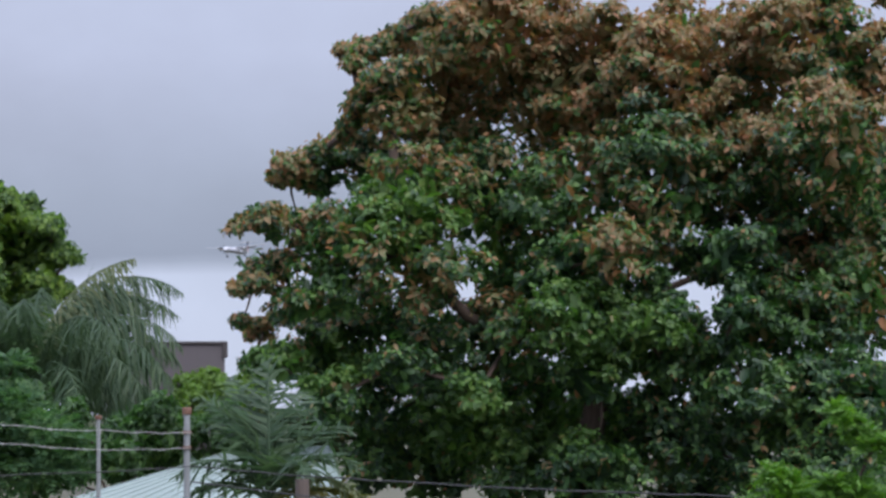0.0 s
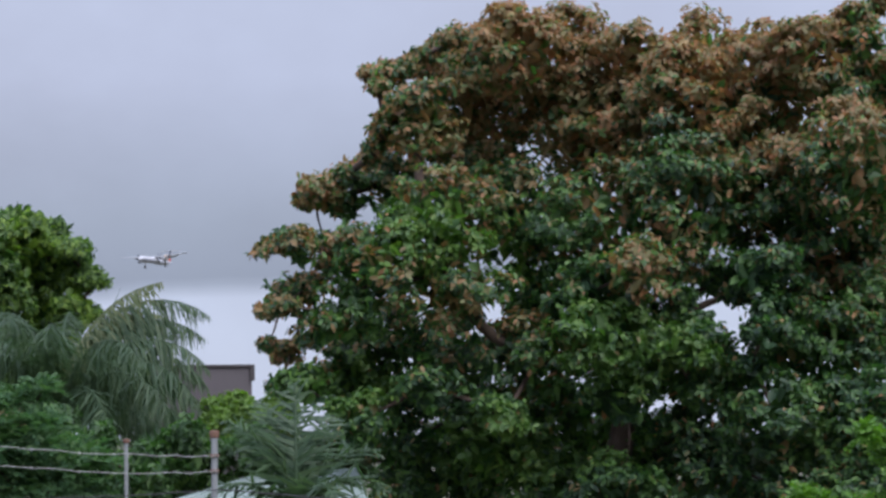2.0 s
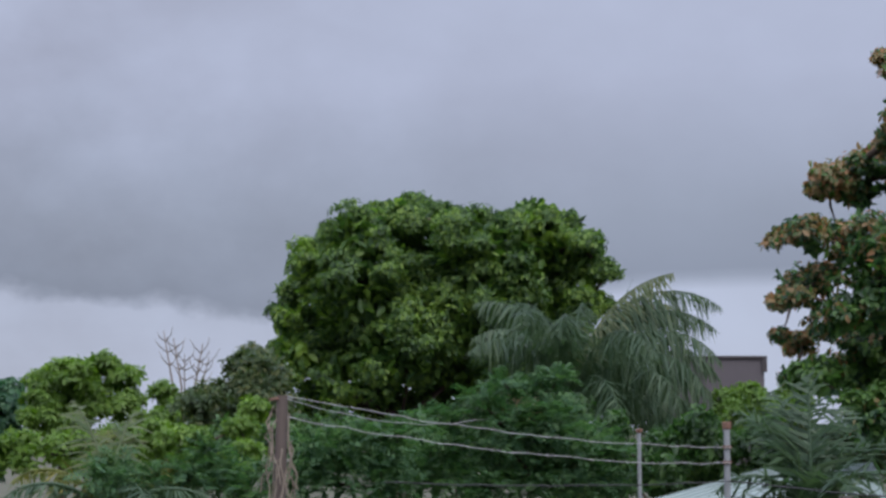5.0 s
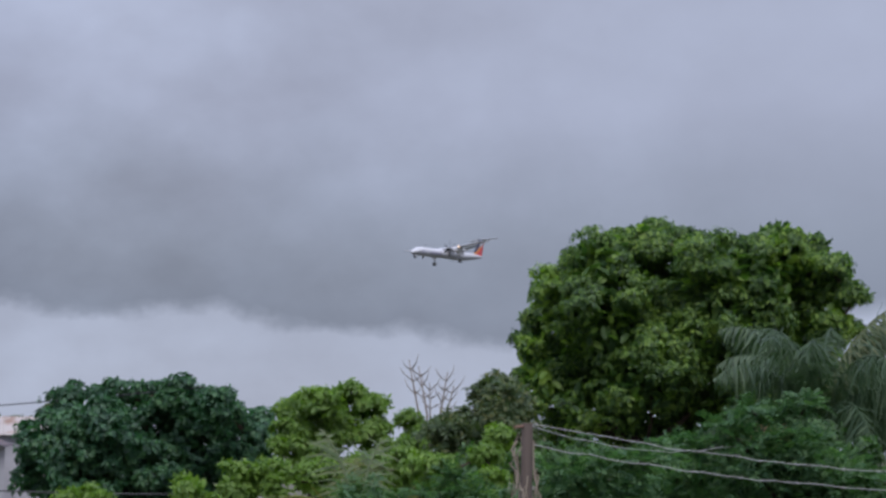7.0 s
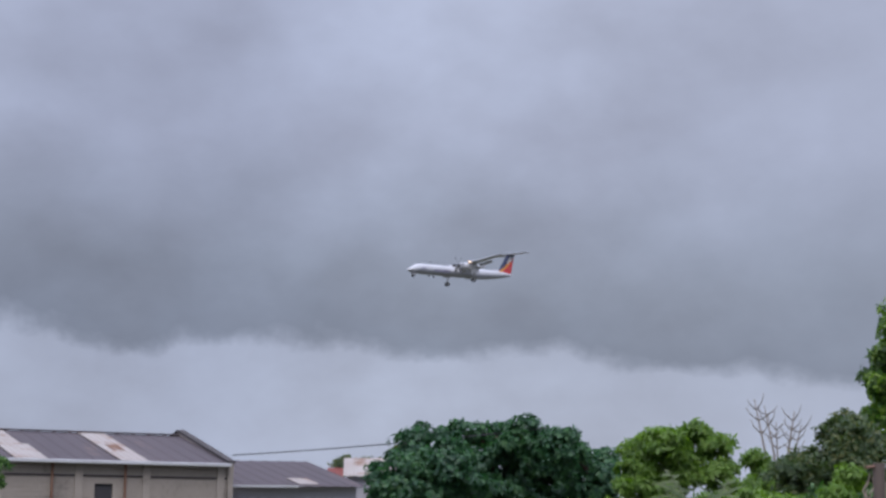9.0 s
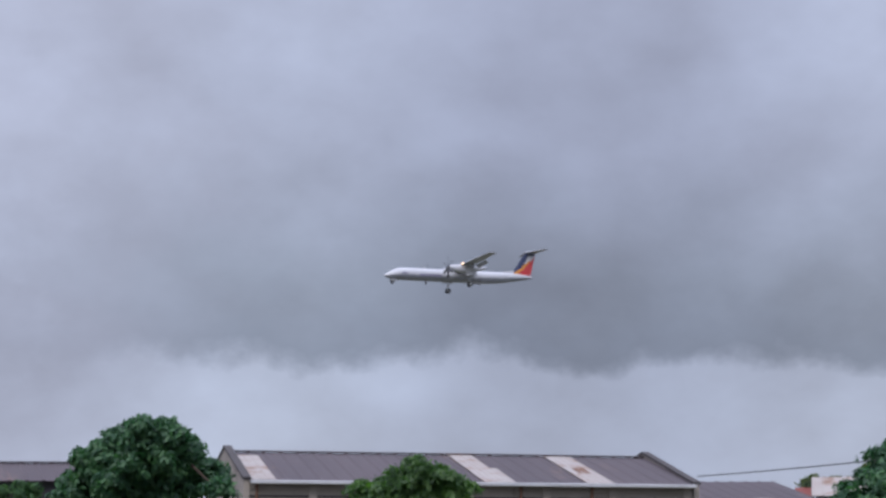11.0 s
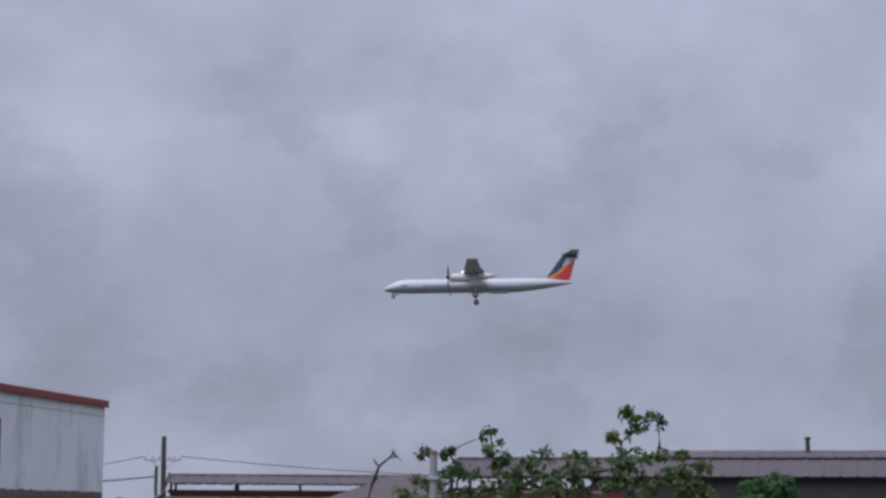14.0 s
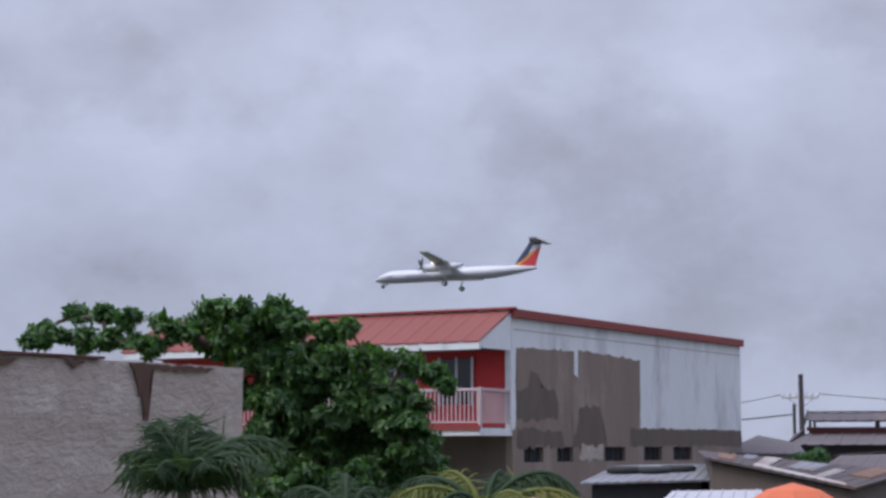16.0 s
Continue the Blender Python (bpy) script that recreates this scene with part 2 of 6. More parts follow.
lamp_bsdf.inputs["Emission Color"].default_value = (1.0, 0.62, 0.35, 1)
lamp_bsdf.inputs["Emission Strength"].default_value = 2.5
GLASS_DARK = surface("dark glazing", (0.02, 0.022, 0.028), (0.035, 0.04, 0.045), 0.12, big=2, small=3, bump=0.0)
GROUND = surface("damp grassy earth", (0.075, 0.078, 0.048), (0.115, 0.098, 0.066), 0.95, big=0.15, small=3, bump=0.6, depth=0.05)
ROOF_RUST = surface("purple-brown roofing sheet", (0.065, 0.052, 0.062), (0.098, 0.076, 0.085), 0.8, 0.0, big=0.35, small=5, amount=0.7, bump=0.1, stretch=(1.0, 0.25, 0.25), stain=(0.17, 0.11, 0.09), stain_scale=0.5, stain_cut=(0.60, 0.74))
ROOF_DARK = surface("dark rusted sheet", (0.047, 0.034, 0.037), (0.076, 0.056, 0.058), 0.85, big=0.5, small=6, amount=0.8, stretch=(1, 0.3, 0.3), stain=(0.094, 0.055, 0.043), stain_scale=0.7, stain_cut=(0.56, 0.68))
ROOF_LIGHT = surface("faded translucent sheet", (0.34, 0.31, 0.30), (0.26, 0.205, 0.18), 0.6, big=0.7, small=6, amount=0.9, stain=(0.20, 0.12, 0.085), stain_scale=0.9, stain_cut=(0.52, 0.62))
ROOF_GREY = surface("greyed roofing sheet", (0.190, 0.195, 0.22), (0.105, 0.092, 0.098), 0.8, 0.0, big=0.6, small=6, amount=0.9, stretch=(1, 0.3, 0.3), stain=(0.15, 0.085, 0.07), stain_scale=0.6, stain_cut=(0.55, 0.68))
ROOF_PINK = surface("pinkish faded sheet", (0.076, 0.059, 0.062), (0.098, 0.081, 0.087), 0.8, 0.0, big=0.5, small=6, amount=0.9)
ROOF_RED = surface("red painted sheet", (0.172, 0.036, 0.028), (0.208, 0.059, 0.047), 0.75, big=0.35, small=6, amount=0.8, stretch=(1, 0.4, 0.4))
FASCIA_RED = surface("brick-red fascia paint", (0.22, 0.036, 0.032), (0.18, 0.034, 0.03), 0.6, big=0.5, small=8)
WALL_RED = surface("red house paint", (0.50, 0.022, 0.026), (0.42, 0.020, 0.024), 0.5, big=0.5, small=8)
WALL_WHITE = surface("weathered white paint", (0.66, 0.67, 0.70), (0.56, 0.57, 0.60), 0.75, big=0.5, small=7, amount=0.7, bump=0.15, stretch=(1, 1, 0.3), stain=(0.33, 0.33, 0.36), stain_scale=0.6, stain_cut=(0.50, 0.72))
WALL_RENDER = surface("bare cement render", (0.215, 0.165, 0.140), (0.165, 0.125, 0.105), 0.9, big=0.9, small=7, amount=0.9, bump=0.4, stretch=(1, 1, 0.45), stain=(0.265, 0.215, 0.190), stain_scale=0.7, stain_cut=(0.50, 0.66))
WALL_DARK_RENDER = surface("dark brown render", (0.105, 0.082, 0.072), (0.150, 0.115, 0.098), 0.9, big=1.2, small=8, amount=0.9, bump=0.4, stretch=(1, 1, 0.5))
CONCRETE = surface("stained concrete", (0.43, 0.365, 0.330), (0.285, 0.232, 0.205), 0.92, big=1.7, small=7, amount=0.9, bump=0.9, stretch=(1, 1, 1.8), stain=(0.53, 0.475, 0.445), stain_scale=1.3, stain_cut=(0.54, 0.70), depth=0.05)
STAIN = surface("rust-brown run-off stain", (0.085, 0.046, 0.034), (0.150, 0.090, 0.068), 0.9, big=1.4, small=9, stretch=(1, 1, 0.3))
BLOCK = surface("cream concrete block", (0.294, 0.258, 0.231), (0.226, 0.198, 0.179), 0.9, big=0.5, small=5, amount=0.8, bump=0.3, stain=(0.152, 0.133, 0.122), stain_scale=0.5, stain_cut=(0.55, 0.70))
# near-black colour that holds the shade under roofs and in openings
SHADE_WALL = surface("boards darkened for shade", (0.035, 0.035, 0.042), (0.055, 0.05, 0.055), 0.9, big=0.6, small=6)
WALL_PALE = surface("pale lilac plaster", (0.36, 0.355, 0.39), (0.29, 0.285, 0.315), 0.85, big=0.5, small=6, amount=0.8, bump=0.2)
MAROON = surface("maroon louvre paint", (0.10, 0.022, 0.022), (0.075, 0.02, 0.02), 0.7, big=0.8, small=8)
GUTTER = surface("galvanised gutter", (0.55, 0.55, 0.58), (0.40, 0.39, 0.41), 0.5, 0.4, big=1.0, small=9)
COPING = surface("dark coping", (0.045, 0.039, 0.042), (0.075, 0.062, 0.062), 0.8, big=1.0, small=9)
RAIL_PINK = surface("white railing paint", (0.455, 0.361, 0.378), (0.390, 0.283, 0.301), 0.5, big=2, small=15)
WIRE = surface("galvanised wire", (0.34, 0.34, 0.34), (0.22, 0.21, 0.20), 0.5, 0.3, big=4, small=30)
CABLE = surface("black cable", (0.03, 0.03, 0.035), (0.05, 0.05, 0.05), 0.7, big=2, small=20)
POST_GREY = surface("grey painted post", (0.26, 0.275, 0.29), (0.19, 0.195, 0.20), 0.6, 0.2, big=3, small=25, stain=(0.22, 0.10, 0.06), stain_scale=3.0, stain_cut=(0.60, 0.68))
RUST = surface("rust", (0.15, 0.075, 0.05), (0.22, 0.15, 0.12), 0.9, big=4, small=25)
WOOD_OLD = surface("old grey timber", (0.11, 0.085, 0.075), (0.07, 0.055, 0.05), 0.9, big=2, small=18, stretch=(1, 1, 0.25), bump=0.6, depth=0.02)
VINE = surface("dry vine stems", (0.24, 0.20, 0.16), (0.15, 0.12, 0.09), 0.9, big=3, small=20)
SLATE_WALL = surface("grey-violet cladding", (0.092, 0.08, 0.089), (0.115, 0.10, 0.109), 0.8, big=0.4, small=5, stretch=(1, 1, 0.3))
MINT_ROOF = surface("pale mint roofing sheet", (0.25, 0.31, 0.30), (0.19, 0.24, 0.23), 0.5, big=0.6, small=7, amount=0.8)
ORANGE = surface("orange canvas", (0.52, 0.12, 0.05), (0.42, 0.10, 0.045), 0.8, big=1.5, small=10)


# ---------------------------------------------------------------- kit
def part(name, bm, material, parent=None, label="", smooth=False):
    me = bpy.data.meshes.new(name)
    bm.to_mesh(me)
    bm.free()
    for m in material if isinstance(material, (list, tuple)) else [material]:
        me.materials.append(m)
    if smooth:
        me.shade_smooth()
    ob = new(name, me)
    if parent:
        ob.parent = parent
    return tagged(ob, label) if label else ob


def raw_part(name, verts, faces, material, parent=None, label="", mat_index=None, smooth=False):
    """A mesh out of arrays of corners and of equal-sided faces."""
    me = bpy.data.meshes.new(name)
    faces = np.asarray(faces)
    k = faces.shape[1]
    me.vertices.add(len(verts))
    me.vertices.foreach_set("co", np.asarray(verts, dtype=np.float32).ravel())
    me.loops.add(faces.size)
    me.loops.foreach_set("vertex_index", faces.astype(np.int32).ravel())
    me.polygons.add(len(faces))
    me.polygons.foreach_set("loop_start", np.arange(0, faces.size, k, dtype=np.int32))
    for m in material if isinstance(material, (list, tuple)) else [material]:
        me.materials.append(m)
    if mat_index is not None:
        me.polygons.foreach_set("material_index", np.asarray(mat_index, dtype=np.int32))
    me.update(calc_edges=True)
    if smooth:
        me.shade_smooth()
    ob = new(name, me)
    if parent:
        ob.parent = parent
    return tagged(ob, label) if label else ob


def thing(name, m, label, category, group="", kind=""):
    ob = new(name)
    ob.matrix_world = m
    ob.empty_display_size = 0.2
    return tagged(ob, label, category, group, kind)


def box(bm, x0, x1, y0, y1, z0, z1, bevel=0.0):
    v = [bm.verts.new((x, y, z)) for x in (x0, x1) for y in (y0, y1) for z in (z0, z1)]
    f = [bm.faces.new([v[i] for i in q]) for q in ((0, 1, 3, 2), (4, 6, 7, 5), (0, 4, 5, 1), (2, 3, 7, 6), (0, 2, 6, 4), (1, 5, 7, 3))]
    if bevel:
        e = list({e for q in f for e in q.edges})
        bmesh.ops.bevel(bm, geom=e, offset=bevel, segments=1, affect="EDGES")
    return bm


def prism(bm, outline, a, b, axis="y"):
    """A closed outline swept from a to b along an axis; the outline's two numbers are the other two axes in order."""
    def place(p, q):
        return {"x": (q, p[0], p[1]), "y": (p[0], q, p[1]), "z": (p[0], p[1], q)}[axis]
    lo = [bm.verts.new(place(p, a)) for p in outline]
    hi = [bm.verts.new(place(p, b)) for p in outline]
    bm.faces.new(lo)
    bm.faces.new(hi[::-1])
    n = len(lo)
    for i in range(n):
        bm.faces.new((lo[i], lo[(i + 1) % n], hi[(i + 1) % n], hi[i]))
    bmesh.ops.recalc_face_normals(bm, faces=bm.faces[:])
    return bm


def tube(bm, points, radii, sides=8, cap=True):
    """A round, tapering run along points."""
    rings = []
    pts = [Vector(p) for p in points]
    for i, p in enumerate(pts):
        d = (pts[min(i + 1, len(pts) - 1)] - pts[max(i - 1, 0)]).normalized()
        u = d.orthogonal().normalized() if abs(d.z) > 0.99 else d.cross(Vector((0, 0, 1))).normalized()
        w = d.cross(u)
        r = radii[i] if isinstance(radii, (list, tuple)) else radii
        rings.append([bm.verts.new(p + r * (math.cos(a) * u + math.sin(a) * w)) for a in (2 * math.pi * k / sides for k in range(sides))])
    for a, b in zip(rings, rings[1:]):
        for k in range(sides):
            bm.faces.new((a[k], a[(k + 1) % sides], b[(k + 1) % sides], b[k]))
    if cap:
        bm.faces.new(rings[0][::-1])
        bm.faces.new(rings[-1])
    return bm


def loft(bm, sections, sides=24):
    """Ellipses (x, y, z centre, half width, half height) joined along x."""
    rings = []
    for x, y, z, w, h in sections:
        rings.append([bm.verts.new((x, y + w * math.cos(a), z + h * math.sin(a))) for a in (2 * math.pi * k / sides for k in range(sides))])
    for a, b in zip(rings, rings[1:]):
        for k in range(sides):
            bm.faces.new((a[k], b[k], b[(k + 1) % sides], a[(k + 1) % sides]))
    bm.faces.new(rings[0])
    bm.faces.new(rings[-1][::-1])
    bmesh.ops.recalc_face_normals(bm, faces=bm.faces[:])
    return bm


def sag(a, b, drop, n=16, waver=0.0, rng=None):
    a, b = Vector(a), Vector(b)
    pts = []
    for i in range(n + 1):
        s = i / n
        p = a.lerp(b, s) - Vector((0, 0, drop * 4 * s * (1 - s)))
        if rng and 0 < i < n:
            p += Vector((0, 0, rng.uniform(-waver, waver)))
        pts.append(p)
    return pts


def sheet_roof(bm, x0, x1, y0, z0, y1, z1, step=0.76, rib=0.04, thick=0.03):
    """A ribbed metal roof plane that rises from (y0, z0) to (y1, z1), ribs up the slope."""
    n = max(2, int(round((x1 - x0) / step)))
    w = (x1 - x0) / n
    cut = []
    for i in range(n):
        a = x0 + i * w
        cut += [(a, rib), (a + 0.12 * w, rib), (a + 0.2 * w, 0), (a + 0.92 * w, 0)]
    cut.append((x1, rib))
    up = [[bm.verts.new((x, y, z + h + d)) for x, h in cut] for y, z in ((y0, z0), (y1, z1)) for d in (0, -thick)]
    a, al, b, bl = up
    for i in range(len(cut) - 1):
        bm.faces.new((a[i], a[i + 1], b[i + 1], b[i]))
        bm.faces.new((al[i], bl[i], bl[i + 1], al[i + 1]))
        bm.faces.new((a[i], al[i], al[i + 1], a[i + 1]))
        bm.faces.new((b[i], b[i + 1], bl[i + 1], bl[i]))
    bm.faces.new((a[0], b[0], bl[0], al[0]))
    bm.faces.new((a[-1], al[-1], bl[-1], b[-1]))
    return bm


def frame_at(az, dist):
    """A thing's frame on the ground there: x across the view, y away from the lens."""
    p = at(az, dist)
    return Matrix.Translation(p) @ pose(0, 0, 0, 0, 0, -az)


# ---------------------------------------------------------------- plants
def norm(v):
    return v / np.maximum(np.linalg.norm(v, axis=-1, keepdims=True), 1e-9)


def leaf_cloud(base, way, length, width, rng, fold=0.35, up=None):
    """Folded six-cornered blades from base along way: corners (n*6) and faces (n*2 quads)."""
    n = len(base)
    ref = norm(rng.normal(size=(n, 3)) * 0.6 + np.array([0, 0, 1.0])) if up is None else up
    side = norm(np.cross(way, ref))
    nor = np.cross(side, way)
    L, W = length[:, None], width[:, None]
    bend = -0.12 * L * nor
    v = np.empty((n, 6, 3))
    v[:, 0] = base
    v[:, 3] = base + way * L + bend
    for k, (s, q, g) in {1: (0.30, 0.85, 1), 2: (0.68, 0.8, 1), 5: (0.30, 0.85, -1), 4: (0.68, 0.8, -1)}.items():
        v[:, k] = base + way * L * s + side * W * 0.5 * q * g + nor * W * 0.5 * fold + bend * s * 0.4
    idx = np.arange(n)[:, None] * 6
    f = np.concatenate([idx + np.array([0, 1, 2, 3]), idx + np.array([0, 3, 4, 5])])
    return v.reshape(-1, 3), f


def lobes_of(az0, dist, rows, deep, rng, lean=0.0):
    """Crown lobes in a tree's own frame out of bearing, elevation and radius in degrees."""
    out = []
    for a, e, r in rows:
        y = rng.uniform(-1, 1) * deep - lean * (e - 4.0) if lean >= 0 else rng.uniform(-1, 1) * deep - lean * max(e - 6.0, 0.25 * (6.0 - e))
        d = dist + y
        R = d * math.tan(radians(r))
        out.append((np.array([d * math.tan(radians(a - az0)), y, EYE + d * math.tan(radians(e))]), np.array([R, R * 1.1, R])))
    return out


def crown_arrays(lobes, rng, clump=0.4, squash=0.7, dens=1.0, tips=14, leaves=8, leaf=0.2, width=0.4, droop=0.35, keep=0.25, gaps=0.0, pinnate=False, front=0.35, inset=0.55, stray=0.12, fill=0.35, core=1.0):
    """A crown of rounded leaf tufts on the skin of every lobe; each tuft carries rosettes of blades that look up and outward.
    Returns corners, faces and the place of each blade's tuft."""
    cen, out, rad = [], [], []
    for c, r in lobes:
        R = max(float(np.mean(r)) - clump * inset, 0.25 * float(np.mean(r)))
        n = int(dens * 3.6 * (R / clump) ** 2) + 5
        u = norm(rng.normal(size=(n, 3)))
        u[:, 2] = np.where((u[:, 2] < -0.35) & (rng.random(n) < 0.6), -u[:, 2], u[:, 2])
        flip = (u[:, 1] > 0.3) & (rng.random(n) < front)
        u[flip, 1] *= -1
        s = 1 - 0.5 * rng.random(n) ** 2.0
        cen.append(c + u * np.array([1, 1.1, 1]) * R * s[:, None])
        out.append(u)
        rad.append(np.minimum(clump, 0.7 * float(np.mean(r)) + 0.05) * rng.uniform(0.65, 1.2, n))
    cen, out, rad = np.concatenate(cen), np.concatenate(out), np.concatenate(rad)
    ok = np.ones(len(cen), bool)
    for c, r in lobes:
        if float(np.mean(r)) < 1.3 * clump:
            continue
        d = np.linalg.norm((cen - c) / r, axis=1)
        ok &= ~((d < 0.55) & (rng.random(len(cen)) > keep))
    if gaps:
        g = np.array([noise.noise(Vector(p) * 0.9 + Vector((9, 3, 5))) for p in cen])
        ok &= g > (-1 + gaps * 1.2)
    cen, out, rad = cen[ok], out[ok], rad[ok]
    n = len(cen)
    C, O, Rr = np.repeat(cen, tips, axis=0), np.repeat(out, tips, axis=0), np.repeat(rad, tips)
    m = n * tips
    axis = norm(O * 0.55 + np.array([0, 0, 0.55]) + rng.normal(size=(m, 3)) * 0.75)
    pos = C + axis * (Rr * (1 - fill * rng.random(m) ** 1.5) * (1 + stray * rng.normal(size=m)))[:, None] * np.array([1, 1, squash])
    if pinnate:
        half = leaves // 2
        s = np.tile(np.repeat(np.linspace(0.12, 1.0, half), 2), m)
        sgn = np.tile(np.array([1, -1] * half), m)
        T = np.repeat(norm(axis + rng.normal(size=(m, 3)) * 0.35), leaves, axis=0)
        P = np.repeat(pos - axis * 0.1, leaves, axis=0)
        ref = np.repeat(norm(rng.normal(size=(m, 3)) * 0.3 + np.array([0, 0, 1.0])), leaves, axis=0)
        side = norm(np.cross(T, ref))
        long = leaf * half * 0.62
        base = P + T * (s * long)[:, None] - np.array([0, 0, 1.0]) * (droop * long * s ** 2)[:, None]
        way = norm(side * sgn[:, None] + T * 0.45 + rng.normal(size=T.shape) * 0.12 - np.array([0, 0, droop * 0.4]))
        L = leaf * (1.1 - 0.6 * np.abs(s - 0.45)) * rng.uniform(0.85, 1.2, len(s))
        v, f = leaf_cloud(base, way, L, L * width, rng, 0.1, norm(ref + rng.normal(size=ref.shape) * 0.15))
    else:
        k = m * leaves
        AX = np.repeat(axis, leaves, axis=0)
        P = np.repeat(pos, leaves, axis=0)
        rad_way = norm(np.cross(AX, rng.normal(size=(k, 3))))
        way = norm(rad_way + AX * rng.uniform(-0.1, 0.7, k)[:, None] - np.array([0, 0, droop]))
        base = P + rad_way * 0.06 * leaf - AX * (rng.random(k) * leaf * 0.5)[:, None]
        L = leaf * rng.uniform(0.65, 1.2, k)
        up = norm(AX + np.array([0, 0, 0.5]) + rng.normal(size=(k, 3)) * 0.25)
        v, f = leaf_cloud(base, way, L, L * width, rng, 0.25, up)
    place = np.repeat(C, leaves, axis=0)
    # large shaded leaves inside the lobes close the crown
    cp, cs, cl = [], [], 2.4 * max(leaf, 0.09)
    for c, r in lobes:
        n = int(core * 22 * (float(np.mean(r)) / cl) ** 2) + 3
        cp.append(c + norm(rng.normal(size=(n, 3))) * (0.72 * r * rng.random(n)[:, None] ** 0.45))
        cs.append(np.full(n, min(cl, 0.75 * float(np.mean(r)))))
    cp, cs = np.concatenate(cp), np.concatenate(cs)
    n = len(cp)
    cw = norm(rng.normal(size=(n, 3)) + np.array([0, 0, -0.4]))
    v2, f2 = leaf_cloud(cp - cw * cs[:, None] * 0.5, cw, cs * rng.uniform(0.6, 1.1, n), cs * 0.5 * rng.uniform(0.7, 1.1, n), rng, 0.3)
    a, b = len(f) // 2, len(f2) // 2
    f2 = f2 + len(v)
    f = np.concatenate([f[:a], f2[:b], f[a:], f2[b:]])
    return np.concatenate([v, v2]), f, np.concatenate([place, cp])


def limbs(tree_ob, lobes, trunk_top, trunk_r, material, rng, sides=7, base=(0.0, 0.0)):
    """A tapered trunk; from its top every lobe is reached by way of its nearest neighbour, thinner from fork to fork."""
    tt = Vector(trunk_top)
    pts = [Vector((base[0], base[1], -0.2)), Vector((tt.x * 0.15 + base[0] * 0.85, base[1], tt.z * 0.4)), Vector((tt.x * 0.7 + base[0] * 0.3, 0.05, tt.z * 0.78)), tt]
    part("trunk", tube(bmesh.new(), pts, [trunk_r * 1.35, trunk_r, trunk_r * 0.85, trunk_r * 0.7], 12), material, tree_ob, smooth=True)
    nodes = [tt] + [Vector(c) for c, r in lobes]
    parent = {0: None}
    left = set(range(1, len(nodes)))
    while left:
        j = min(left, key=lambda q: min((nodes[q] - nodes[p]).length + 0.25 * (nodes[p] - tt).length for p in parent))
        parent[j] = min(parent, key=lambda p: (nodes[j] - nodes[p]).length + 0.25 * (nodes[p] - tt).length)
        left.discard(j)
    load = {k: 1 for k in parent}
    for k in reversed(list(parent)):
        if parent[k] is not None:
            load[parent[k]] += load[k]
    for k, p in parent.items():
        if p is None:
            continue
        a, b = nodes[p], nodes[k]
        r0 = trunk_r * 0.62 * min(1.0, (load[k] / len(nodes)) ** 0.42 + 0.05)
        r1 = r0 * (0.7 if load[k] > 1 else 0.25)
        bow = Vector((rng.uniform(-1, 1), rng.uniform(-1, 1), rng.uniform(-0.2, 0.6))) * (b - a).length * 0.12
        part("limb", tube(bmesh.new(), [a, a.lerp(b, 0.35) + bow, a.lerp(b, 0.7) + bow * 0.8, b], [r0, r0 * 0.9 + r1 * 0.1, (r0 + r1) / 2, r1], sides), material, tree_ob, smooth=True)


def tree(name, az, dist, rows, label, category, mats, seed, trunk=(0.25, 3.0), deep=1.5, rust=None, bark=None, tilt=0.0, lean=0.0, sink=0.0, group="", **kw):
    rng = np.random.default_rng(seed)
    t = thing(name, frame_at(az, dist), label, category, group)
    lobes = lobes_of(az, dist, [(a, e - sink, r) for a, e, r in rows], deep, rng, lean)
    limbs(t, lobes, (tilt, 0.0, trunk[1]), trunk[0], bark or BARK, rng)
    v, f, p = crown_arrays(lobes, rng, **kw)
    idx = None
    if rust:
        one = rust(p, rng).astype(np.int32)
        idx = np.concatenate([one, one])
    tagged(raw_part("crown", v, f, mats, t, mat_index=idx), kind="stuff")
    return t


